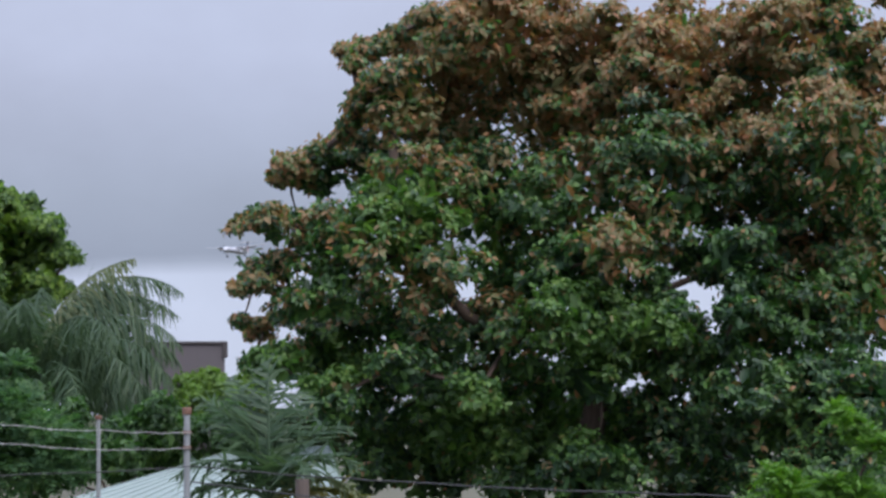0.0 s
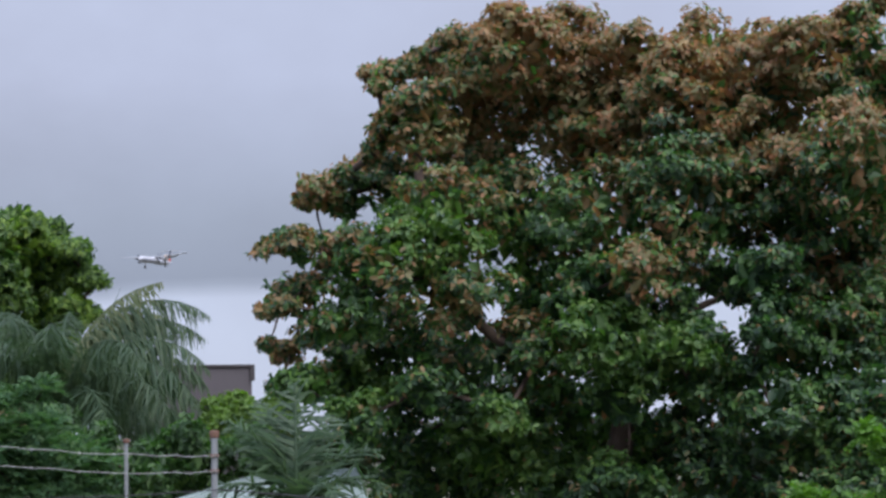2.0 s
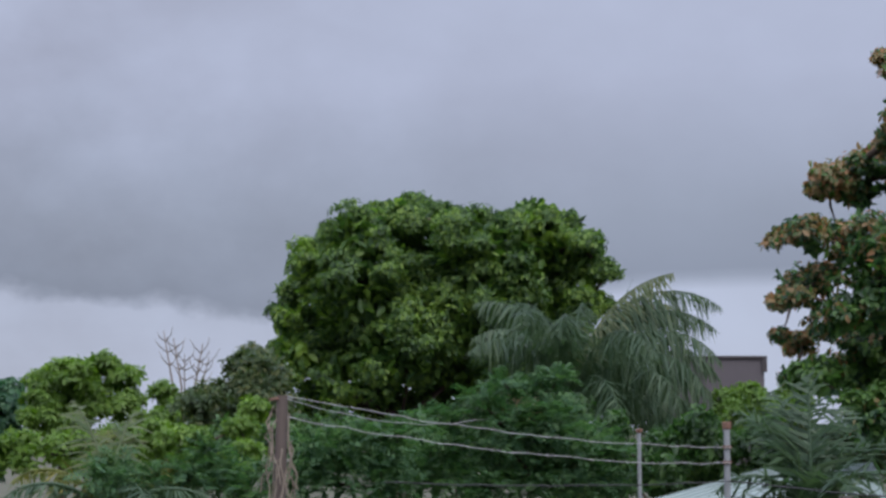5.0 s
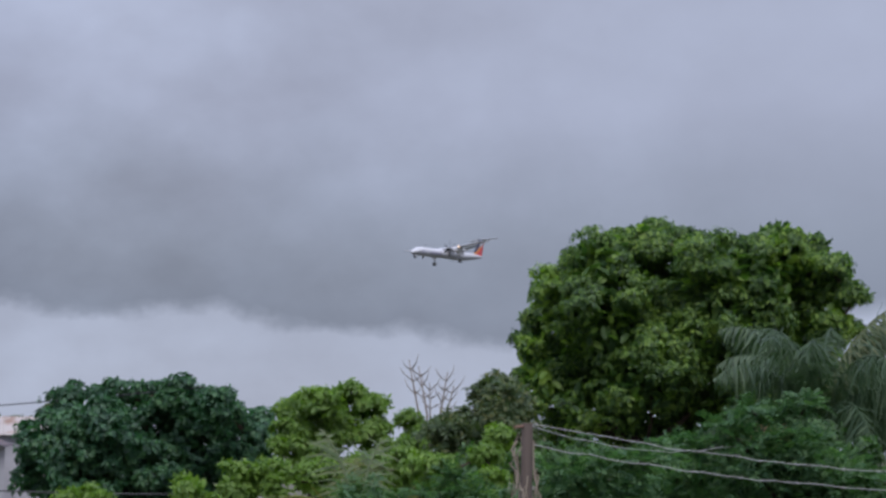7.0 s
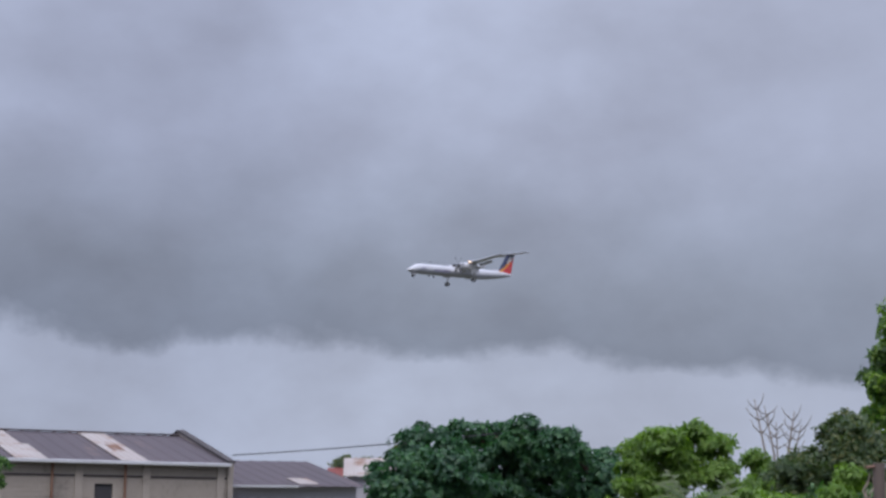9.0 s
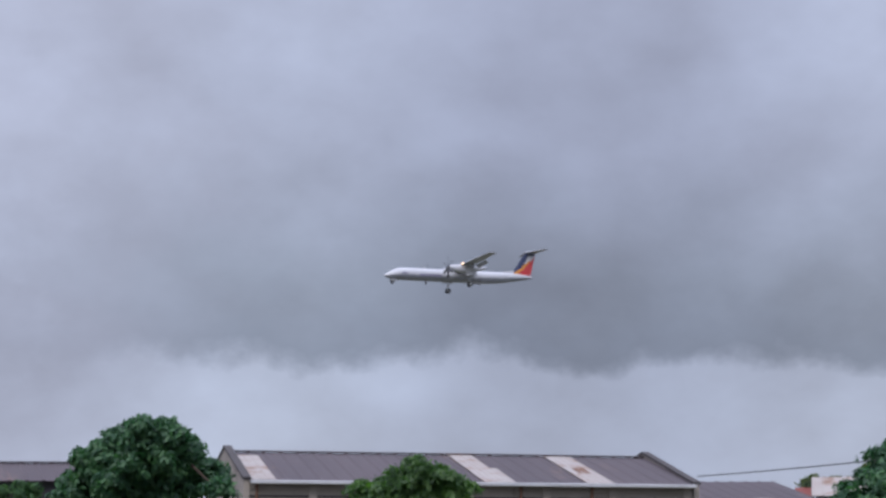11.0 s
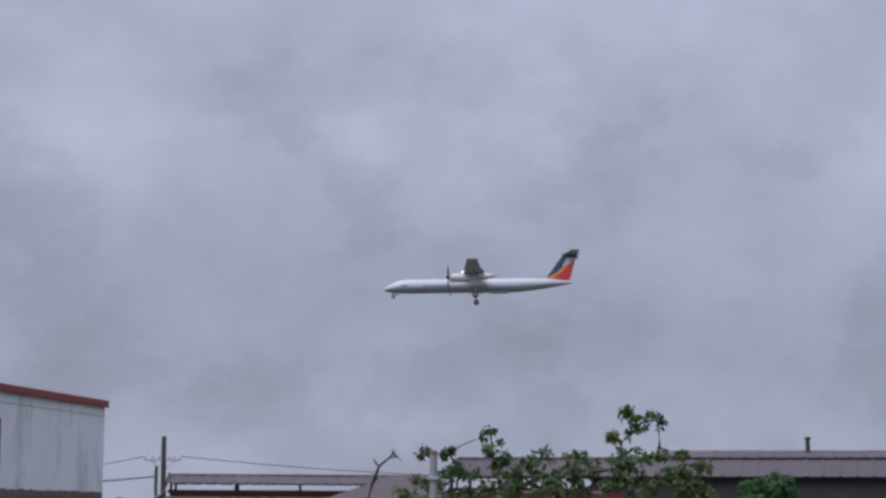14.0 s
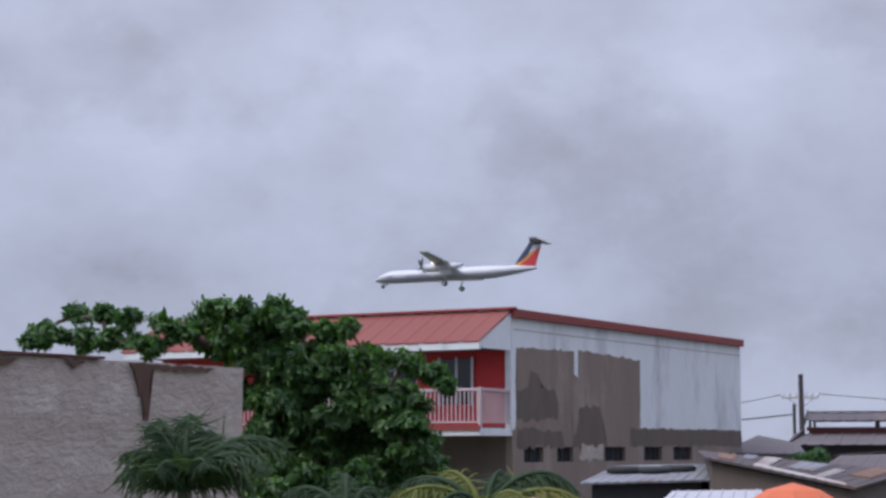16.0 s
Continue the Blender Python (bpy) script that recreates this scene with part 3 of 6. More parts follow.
def frond(bm_v, bm_f, root, yaw, rise, length, sag_amount, rng, leaflet=0.75, count=46, hang=0.75, width=0.045, twist=0.0):
    """One feather frond: its arching midrib and hanging leaflets; corners and quads are appended."""
    n = 14
    d = np.array([math.cos(yaw), math.sin(yaw), 0.0])
    side = np.array([-math.sin(yaw), math.cos(yaw), 0.0])
    s = np.linspace(0, 1, n)
    ang = rise - sag_amount * s ** 1.4
    step = length / (n - 1)
    pts = [np.array(root, float)]
    for i in range(1, n):
        a = ang[i]
        pts.append(pts[-1] + step * (math.cos(a) * d + math.sin(a) * np.array([0, 0, 1])) + side * twist * step * s[i])
    pts = np.array(pts)
    base = sum(len(q) for q in bm_v)
    r = 0.045 * (1 - 0.85 * s)
    ring = []
    for k in range(4):
        ca, sa = math.cos(k * math.pi / 2), math.sin(k * math.pi / 2)
        ring.append(pts + r[:, None] * (ca * side + sa * np.array([0, 0, 1.0])))
    rv = np.stack(ring, 1).reshape(-1, 3)
    bm_v.append(rv)
    f = []
    for i in range(n - 1):
        for k in range(4):
            f.append((base + i * 4 + k, base + i * 4 + (k + 1) % 4, base + (i + 1) * 4 + (k + 1) % 4, base + (i + 1) * 4 + k))
    bm_f.append(np.array(f))
    ts = np.repeat(np.linspace(0.12, 0.99, count), 2)
    sg = np.tile([1.0, -1.0], count)
    P = np.stack([np.interp(ts, s, pts[:, k]) for k in range(3)], 1)
    tang = norm(np.stack([np.interp(ts, s, np.gradient(pts[:, k])) for k in range(3)], 1))
    h = hang * rng.uniform(0.35, 1.6, len(ts))
    way = norm(side * sg[:, None] * 0.8 + tang * 0.55 - np.array([0, 0, 1.0]) * h[:, None] + rng.normal(size=P.shape) * 0.32)
    L = leaflet * (np.sin(np.clip(ts * 1.05, 0, 1) * math.pi) ** 0.55 * 0.85 + 0.2) * rng.uniform(0.45, 1.2, len(ts))
    tip = P + way * L[:, None] - np.array([0, 0, 1.0]) * (0.22 * L * h)[:, None]
    mid = P + way * (L * 0.5)[:, None]
    flatw = norm(tang + rng.normal(size=P.shape) * 0.2)
    w = width * rng.uniform(0.8, 1.2, len(ts))[:, None]
    q = np.stack([P - flatw * w * 0.5, P + flatw * w * 0.5, mid + flatw * w * 0.6, tip + flatw * w * 0.08, tip - flatw * w * 0.08, mid - flatw * w * 0.6], 1).reshape(-1, 3)
    b2 = sum(len(x) for x in bm_v)
    bm_v.append(q)
    i = np.arange(len(ts))[:, None] * 6 + b2
    bm_f.append(np.concatenate([i + np.array([0, 1, 2, 5]), i + np.array([5, 2, 3, 4])]))


def palm(name, az, dist, crown_z, rows, label, seed, mat, trunk_r=0.16, lean=0.0, **kw):
    """A feather palm; rows: the bearing in its own frame, rise, length and sag of every frond, and its material if it differs."""
    rng = np.random.default_rng(seed)
    t = thing(name, frame_at(az, dist), label, "palm tree")
    pts = [Vector((lean, 0, -0.2)), Vector((lean * 0.6, 0, crown_z * 0.5)), Vector((0, 0, crown_z))]
    part("trunk", tube(bmesh.new(), pts, [trunk_r * 1.3, trunk_r, trunk_r * 0.9], 10), BARK_GREY, t, smooth=True)
    for row in rows:
        yaw, rise, length, s = row[:4]
        bv, bf = [], []
        frond(bv, bf, (0, 0, crown_z), radians(yaw), radians(rise), length, radians(s), rng, twist=rng.uniform(-.2, .2), **kw)
        raw_part("frond", np.concatenate(bv), np.concatenate(bf), row[4] if len(row) > 4 else mat, t)
    return t

# ---------------------------------------------------------------- ground
bm = bmesh.new()
N = 60
grid = [[bm.verts.new(((i / N - 0.5) * 3000, (j / N - 0.5) * 3000, 0.0)) for j in range(N + 1)] for i in range(N + 1)]
for i in range(N):
    for j in range(N):
        bm.faces.new((grid[i][j], grid[i + 1][j], grid[i + 1][j + 1], grid[i][j + 1]))
tagged(part("ground", bm, GROUND), "damp grassy earth between the gardens", "ground", kind="structure")


# ---------------------------------------------------------------- trees
def rust_share(p, rng):
    """Young rusty shoots sit on the upper outside of the crown, the lower boughs stay green."""
    n = np.array([noise.noise(Vector(q) * 0.5) + 0.5 * noise.noise(Vector(q) * 1.3 + Vector((4, 1, 7))) for q in p[::7]])
    n = np.repeat(n, 7)[: len(p)]
    edge = np.clip((-3.4 - p[:, 0]) * 0.35, 0, 0.5) * (p[:, 2] > 3.9)
    rusty = rng.random(len(p)) < np.clip(0.02 + (p[:, 2] - 5.3) * 0.22 + n * 0.95 + edge, 0.05, 0.90)
    # boughs of fresh green on the open side
    fresh = np.zeros(len(p), bool)
    for x, z, rx, rz in ((-2.25, 6.1, 1.1, 0.75), (0.25, 4.5, 1.1, 0.65), (-1.0, 2.9, 1.9, 0.6), (-3.9, 3.9, 0.7, 0.6)):
        fresh |= ((p[:, 0] - x) / rx) ** 2 + ((p[:, 2] - z) / rz) ** 2 + 1.2 * n < 1.0
    fresh &= rng.random(len(p)) < 0.7
    return np.where(fresh, 2, rusty)


BIG = [(63.36, 11.52, 1.82), (64.92, 10.93, 2.25), (61.92, 10.72, 1.64), (60.68, 10.08, 1.12), (59.75, 10.97, 0.69), (59.14, 11.13, 0.38), (59.39, 10.64, 0.43), (60.64, 9.22, 1.21), (62.53, 8.64, 2.08), (66.04, 8.99, 2.59), (68.68, 9.69, 2.42), (71.29, 10.03, 2.59), (69.29, 11.36, 1.56), (67.21, 11.32, 1.38), (72.55, 11.12, 1.47), (59.88, 7.53, 1.38), (58.30, 7.42, 1.04), (57.52, 7.44, 0.69), (57.18, 7.28, 0.43), (58.33, 8.02, 0.43), (59.03, 8.08, 0.78), (61.05, 6.45, 1.90)]
BIG += [(63.31, 6.53, 2.08), (65.91, 6.23, 2.25), (68.53, 6.79, 2.42), (71.12, 6.98, 2.59), (73.52, 7.67, 2.42), (74.88, 7.91, 1.38), (75.25, 5.86, 2.08), (56.86, 5.82, 0.86), (56.18, 5.94, 0.48), (58.24, 5.52, 1.21), (59.60, 4.95, 1.56), (56.80, 4.19, 0.86), (56.20, 3.96, 0.48), (58.16, 3.62, 1.30), (72.69, 4.84, 2.25)]
BIG += [(61.66, 4.35, 1.73), (64.08, 4.24, 1.56), (65.81, 4.16, 1.38), (67.22, 4.79, 1.21), (70.99, 4.76, 1.21), (72.55, 2.46, 1.90), (74.57, 3.03, 2.08), (59.51, 2.71, 1.73), (61.55, 1.93, 1.90), (63.99, 2.17, 1.73), (65.92, 2.78, 1.30), (66.88, 1.18, 1.38), (64.95, 0.41, 1.90), (62.86, -0.02, 1.90), (58.10, 1.73, 1.38), (57.06, 1.59, 0.86)]
BIG += [(58.57, 0.33, 1.21), (60.08, -0.42, 1.38), (67.29, -0.72, 1.73), (68.71, 0.25, 1.04), (69.31, -1.14, 1.56), (71.26, 0.48, 1.56), (73.24, 0.05, 1.90), (74.74, 0.32, 1.73), (61.76, -1.52, 1.73), (64.16, -1.78, 1.73), (66.54, -2.22, 1.73), (69.75, -2.51, 1.56), (71.95, -2.09, 1.73), (73.94, -2.15, 1.90), (59.69, -1.77, 1.04), (56.40, 2.48, 0.48), (68.32, 2.67, 0.78), (67.76, 1.83, 0.86), (68.93, 1.27, 0.95), (70.67, 1.87, 0.69), (71.06, 2.88, 0.78), (68.40, 4.21, 0.61), (69.79, 4.66, 0.78), (70.10, 0.87, 1.04), (69.90, 1.90, 0.69), (69.54, 1.58, 0.86)]
BIG += [(67.09, 3.76, 1.04), (66.77, 2.74, 1.12), (68.10, 4.92, 0.78), (69.45, 4.51, 0.69), (55.83, 5.80, 0.35), (56.36, 6.01, 0.42), (57.04, 6.05, 0.48), (57.74, 5.97, 0.52), (55.94, 3.87, 0.31), (56.49, 4.06, 0.42), (57.17, 4.69, 0.52), (55.94, 2.89, 0.28), (56.59, 2.74, 0.38), (57.28, 2.97, 0.52), (57.19, 7.79, 0.31), (57.43, 7.19, 0.35), (57.88, 7.60, 0.45), (59.14, 11.08, 0.28), (59.58, 11.24, 0.35), (60.20, 11.33, 0.42), (60.72, 11.20, 0.45), (59.61, 9.70, 0.35), (59.95, 9.43, 0.45), (59.50, 9.01, 0.45), (59.25, 8.63, 0.31), (56.12, 1.55, 0.28), (56.73, 1.78, 0.48), (61.28, 11.95, 0.45), (61.81, 12.10, 0.62), (62.50, 11.90, 0.86), (75.59, 14.02, 1.04), (74.85, 12.94, 0.69), (75.66, 12.37, 0.42), (73.98, 12.35, 0.69), (73.76, 11.54, 0.38), (73.88, 10.85, 0.86), (73.16, 10.07, 1.04), (75.25, 9.90, 0.62), (75.42, 11.40, 0.45), (74.47, 9.46, 0.86), (69.12, 3.23, 0.62), (68.82, 2.39, 0.69), (71.09, 3.56, 0.69), (71.18, 2.18, 0.86), (73.46, 3.77, 1.56), (71.92, 3.18, 1.04), (74.35, 4.74, 1.56), (70.11, 4.12, 0.52)]
BIG += [(69.00, 2.76, 0.78), (68.43, 3.39, 0.69), (69.75, 2.30, 0.69), (74.04, 2.59, 1.04)]
BIG += [(74.96, 10.63, 0.95), (74.11, 11.62, 0.78), (75.23, 9.51, 0.95), (73.02, 11.87, 0.69)]
BIG += [(58.93, 1.57, 0.7), (59.79, 1.22, 0.8), (60.82, 1.39, 0.9), (61.85, 0.69, 0.9), (58.24, 2.26, 0.5), (68.07, 2.36, 0.7), (67.22, 2.89, 0.7), (63.06, 0.51, 0.9)]
BIG += [(59.9, 10.02, 0.45), (59.81, 9.16, 0.5), (58.94, 8.04, 0.45), (59.63, 7.78, 0.5), (60.69, 11.56, 0.5), (57.98, 7.09, 0.4)]
BIG += [(59.30, 8.95, 0.38), (59.50, 9.45, 0.40), (59.15, 8.55, 0.32)]
tree("rusty_crowned_tree", 65.82, 30.0, BIG, "large spreading tree with rust-tinged green foliage behind the fence", "tree", [LEAF_DEEP, LEAF_RUST, LEAF_FRESH], 11,
     trunk=(0.23, 4.6), deep=2.2, rust=rust_share, tilt=0.8, clump=0.40, squash=0.55, dens=1.7, tips=18, leaves=6, leaf=0.13, width=0.52, droop=0.5, gaps=0, keep=0.22, inset=0.5, stray=0.22, lean=-0.3, fill=0.6, core=1.5)

MANGO = [(43.05, 5.89, 1.38), (44.59, 6.04, 1.56), (46.31, 5.85, 1.56), (47.70, 5.49, 1.56), (41.77, 5.04, 1.21), (43.21, 4.51, 1.90), (45.08, 4.31, 2.08), (46.98, 3.94, 1.90), (41.33, 3.51, 1.21), (42.51, 2.81, 1.73), (44.55, 2.61, 1.90), (46.60, 2.23, 1.90), (41.07, 2.32, 0.95), (48.39, 6.16, 1.12), (49.26, 5.63, 1.04), (49.94, 5.27, 0.95), (48.53, 4.43, 1.38)]
MANGO += [(48.06, 6.68, 0.61), (48.84, 6.76, 0.52), (42.33, 1.28, 1.56), (44.19, 1.07, 1.73), (46.24, 0.86, 1.56), (47.98, 2.37, 1.56), (49.38, 3.38, 1.38), (50.09, 4.05, 0.86), (43.23, 6.39, 0.78), (44.60, 6.65, 0.78), (45.63, 6.55, 0.78), (41.66, 2.48, 0.86), (47.96, 0.99, 1.56), (49.70, 1.81, 1.56), (48.41, 6.65, 0.78), (49.45, 6.41, 0.69), (50.04, 5.79, 0.78), (50.63, 5.04, 0.59), (42.48, -0.09, 1.21), (44.17, -0.46, 1.38), (45.88, -0.50, 1.38), (47.59, -0.54, 1.21), (49.32, -0.06, 1.21), (41.65, 0.44, 1.04)]
MANGO += [(40.83, 2.56, 0.62), (40.93, 3.39, 0.62), (41.27, 4.39, 0.62), (41.70, 5.19, 0.62), (42.25, 6.03, 0.62), (42.94, 6.39, 0.62), (43.79, 6.49, 0.62), (44.71, 6.48, 0.62), (45.79, 6.38, 0.62), (46.77, 6.60, 0.50), (47.74, 6.57, 0.50), (48.57, 6.61, 0.50), (49.14, 6.16, 0.50), (49.72, 5.65, 0.50), (50.42, 5.05, 0.50)]
tree("mango_tree", 44.43, 54.0, MANGO, "dense rounded mango tree with bright green foliage", "tree", [LEAF_MANGO], 12,
     trunk=(0.32, 3.4), deep=1.6, clump=0.66, squash=0.62, dens=1.75, tips=32, leaves=8, leaf=0.19, width=0.32, droop=0.9, keep=0.12, front=0.5, lean=0.3, fill=0.4, stray=0.10, inset=.75, core=2.0, sink=0.22)

DOME = [(27.26, 1.16, 1.04), (28.24, 1.45, 0.78), (29.24, 1.56, 0.69), (30.42, 1.51, 0.86), (31.46, 1.29, 0.86), (32.50, 0.81, 0.78), (26.47, 0.29, 1.04), (27.79, 0.34, 1.38), (29.29, 0.38, 1.56), (30.81, 0.42, 1.38), (32.35, 0.13, 0.95), (26.19, -0.71, 1.04), (27.51, -0.85, 1.38), (29.19, -0.97, 1.56), (30.87, -0.93, 1.56), (32.38, -0.72, 1.04), (29.91, 1.76, 0.61)]
tree("dark_domed_tree", 29.04, 62.0, DOME, "broad dark-green dome-shaped tree with dense layered foliage", "tree", [LEAF_DOME], 13,
     trunk=(0.3, 2.6), deep=2.0, clump=0.48, squash=0.75, dens=2.2, tips=13, leaves=7, leaf=0.22, width=0.55, droop=0.6, keep=0.2, front=0.5, inset=0.65, fill=0.5, core=1.3)

LIMES = [(33.85, 1.20, 0.69), (34.53, 1.39, 0.69), (35.38, 1.58, 0.66), (36.08, 1.26, 0.61), (35.46, 1.93, 0.31), (33.71, 0.33, 0.78), (34.90, 0.55, 0.86), (36.11, 0.41, 0.69), (34.60, -0.49, 0.86)]
tree("light_green_tree", 34.29, 50.0, LIMES, "light-green small tree with loose drooping foliage", "tree", [LEAF_LIME], 14,
     trunk=(0.14, 2.6), deep=1.0, clump=0.34, squash=0.75, dens=2.24, tips=13, leaves=8, leaf=0.2, width=0.32, droop=0.7, keep=0.45)
SMALL = [(37.21, 1.04, 0.38), (37.31, 0.52, 0.48), (37.58, 0.10, 0.52), (37.07, 0.08, 0.45)]
tree("light_green_tree", 37.25, 56.0, SMALL, "slim light-green sapling beside a bare tree", "tree", [LEAF_LIME], 15,
     trunk=(0.08, 2.6), deep=0.5, clump=0.34, squash=0.75, dens=2.24, tips=13, leaves=8, leaf=0.2, width=0.32, droop=0.7, keep=0.45)
DARKS = [(39.99, 1.82, 0.61), (39.66, 1.29, 0.66), (40.52, 1.31, 0.69), (38.64, 0.75, 0.61), (39.16, 0.42, 0.78), (40.37, 0.45, 0.95), (38.49, 0.06, 0.78), (38.13, 0.48, 0.43), (39.56, 1.97, 0.21)]
tree("dark_leafed_tree", 39.44, 44.0, DARKS, "small dark-leafed tree with a ragged outline", "tree", [LEAF_DARK], 16,
     trunk=(0.12, 2.6), deep=0.8, clump=0.28, squash=1.0, dens=2.24, tips=13, leaves=7, leaf=0.17, width=0.36, droop=0.1, keep=0.45, stray=0.25, core=0.6)
ROUND = [(4.57, 2.24, 0.78), (5.43, 2.25, 0.73), (3.89, 1.98, 0.78), (3.21, 1.47, 0.69), (4.91, 1.65, 1.04), (5.93, 1.82, 0.61), (3.72, 0.96, 1.04), (5.42, 0.97, 1.04), (6.44, 0.97, 0.86), (4.58, 2.67, 0.43), (5.26, 2.64, 0.38), (2.69, 0.69, 0.78), (6.95, 0.80, 0.52), (6.11, 2.16, 0.31), (2.85, 1.81, 0.24)]
tree("round_leafy_tree", 4.77, 60.0, ROUND, "round dark-green broad-leafed tree by the sheds", "tree", [LEAF_DOME], 17,
     trunk=(0.24, 2.6), deep=1.6, clump=0.36, squash=0.85, dens=2.88, tips=15, leaves=8, leaf=0.24, width=0.45, droop=0.7, keep=0.35, front=0.5, inset=0.8, core=1.3)
BUSHW = [(13.01, 1.01, 0.69), (12.24, 0.83, 0.61), (13.78, 0.85, 0.66), (11.38, 0.57, 0.61), (14.30, 0.52, 0.52), (13.10, 0.58, 0.86), (12.75, 1.30, 0.35)]
tree("garden_bush", 13.16, 40.0, BUSHW, "fresh green bush in front of the block warehouse", "bush", [LEAF_BROAD], 18,
     trunk=(0.08, 1.5), deep=0.6, clump=0.26, squash=0.8, dens=1.92, tips=13, leaves=8, leaf=0.13, width=0.36, droop=0.4, keep=0.45)
FARR = [(26.58, 1.02, 0.52), (26.83, 1.19, 0.43), (26.16, 0.68, 0.52), (24.85, 0.75, 0.38), (25.51, 0.73, 0.35)]
tree("far_tree", 25.54, 95.0, FARR, "far flat-topped tree behind the sheds", "tree", [LEAF_DARK], 19,
     trunk=(0.15, 3.5), deep=0.8, clump=0.4, squash=0.6, dens=2.56, tips=12, leaves=8, leaf=0.22, width=0.4, droop=0.3)
DSMALL = [(-0.29, 0.55, 0.38), (0.40, 0.64, 0.42), (1.26, 0.69, 0.43), (-6.77, 0.76, 0.43), (-6.43, 0.65, 0.52), (-7.28, 0.51, 0.43)]
tree("garden_bush", -0.40, 62.0, DSMALL, "low green bushes along the shed wall", "bush", [LEAF_FERN], 20,
     trunk=(0.07, 1.5), deep=0.5, clump=0.26, squash=0.8, dens=1.92, tips=13, leaves=8, leaf=0.13, width=0.36, droop=0.4, keep=0.45)

# the loose shrub before the market sheds
SHRUB = [(-17.07, 1.74, 0.24), (-16.39, 1.75, 0.24), (-15.19, 2.26, 0.26), (-14.94, 1.84, 0.35), (-13.51, 1.41, 0.48), (-11.06, 2.94, 0.26), (-10.06, 2.76, 0.31), (-11.48, 2.18, 0.28), (-10.81, 2.35, 0.31), (-12.42, 1.16, 0.69), (-10.92, 1.34, 0.69), (-13.93, 0.82, 0.86), (-16.14, 0.64, 0.86)]
SHRUB += [(-17.33, 0.29, 0.78), (-14.95, 0.31, 0.95), (-12.93, 0.32, 0.95), (-10.93, 0.42, 0.95), (-9.60, 0.84, 0.69), (-9.34, 1.68, 0.21), (-8.86, 1.18, 0.43), (-8.96, 0.34, 0.69), (-10.56, 2.68, 0.24), (-10.08, 1.67, 0.35), (-14.61, 1.33, 0.43)]
tree("open_shrub", -13.05, 26.0, SHRUB, "loose open shrub with upright leafy shoots beside a grey pole", "shrub", [LEAF_DARK], 21,
     trunk=(0.05, 1.7), deep=0.5, clump=0.11, squash=0.9, dens=0.8, tips=4, leaves=5, leaf=0.09, width=0.5, droop=0.55, keep=0.55, gaps=0.35, inset=0.6, core=0.03)

# the sprawling tree in front of the red house
SPRAWL = [(-42.81, 4.16, 0.52), (-42.13, 4.15, 0.55), (-40.93, 4.22, 0.52), (-40.41, 3.95, 0.52), (-41.79, 3.63, 0.86), (-42.99, 3.66, 0.69), (-40.77, 3.27, 0.95), (-39.39, 3.41, 0.69), (-38.69, 3.83, 0.31), (-39.06, 2.54, 0.86), (-40.45, 2.23, 1.21), (-38.02, 2.69, 0.61), (-36.99, 2.66, 0.52), (-36.13, 2.38, 0.38), (-35.71, 2.02, 0.24)]
SPRAWL += [(-46.87, 4.14, 0.35), (-46.03, 4.13, 0.38), (-45.36, 4.03, 0.38), (-47.54, 3.64, 0.38), (-48.03, 3.48, 0.31), (-46.70, 3.38, 0.43), (-45.87, 3.36, 0.38), (-45.03, 3.27, 0.38), (-44.35, 3.85, 0.38), (-43.84, 3.50, 0.52), (-44.53, 3.08, 0.43), (-48.20, 3.31, 0.24), (-41.46, 2.76, 0.69), (-42.49, 3.13, 0.52)]
SPRAWL += [(-40.81, 1.04, 1.21), (-39.09, 1.34, 1.21), (-37.72, 0.96, 1.04), (-37.04, 0.42, 0.78), (-41.00, -0.15, 1.21), (-39.46, -0.19, 1.38), (-37.74, -0.24, 1.21), (-36.71, -0.09, 0.61), (-40.51, -1.19, 1.21), (-38.46, -1.24, 1.21), (-37.08, -1.11, 0.86), (-41.66, 1.74, 0.52), (-41.53, -1.32, 0.69), (-37.36, 1.64, 0.73), (-36.59, 1.19, 0.55), (-37.60, -1.10, 0.86), (-36.30, -0.96, 0.69), (-36.19, 0.06, 0.48)]
tree("sprawling_tree", -39.51, 36.0, SPRAWL, "sprawling dark-green tree with broad leaf rosettes before the red house", "tree", [LEAF_BROAD], 22,
     trunk=(0.2, 2.6), deep=1.0, clump=0.23, squash=0.6, dens=1.3, tips=11, leaves=8, leaf=0.17, width=0.44, droop=0.35, keep=0.40, inset=0.45, fill=0.6, stray=0.25, gaps=0, core=0.25, sink=0.15)

# low growth along the fence
FERN = [(49.00, 1.14, 0.52), (47.96, 0.99, 0.52), (46.92, 0.67, 0.61), (45.89, 0.02, 0.69), (45.37, -0.66, 0.78), (46.21, -1.02, 0.95), (47.59, -0.19, 1.04), (48.98, -0.06, 0.95), (50.00, -0.42, 0.78), (50.68, -0.95, 0.69), (48.43, -1.41, 1.21), (49.97, -1.62, 0.95), (46.89, -1.89, 1.04), (45.18, -1.68, 0.86), (47.45, 1.35, 0.35), (49.17, 1.49, 0.31), (50.83, -1.81, 0.61)]
tree("feathery_shrub", 47.87, 24.0, FERN, "feathery blue-green shrub with fern-like leaves behind the wires", "shrub", [LEAF_FERN], 23,
     trunk=(0.06, 1.6), deep=0.7, clump=0.24, squash=0.6, dens=4.2, tips=7, leaves=14, leaf=0.075, width=0.42, droop=0.35, pinnate=True, keep=0.5, core=0.5)
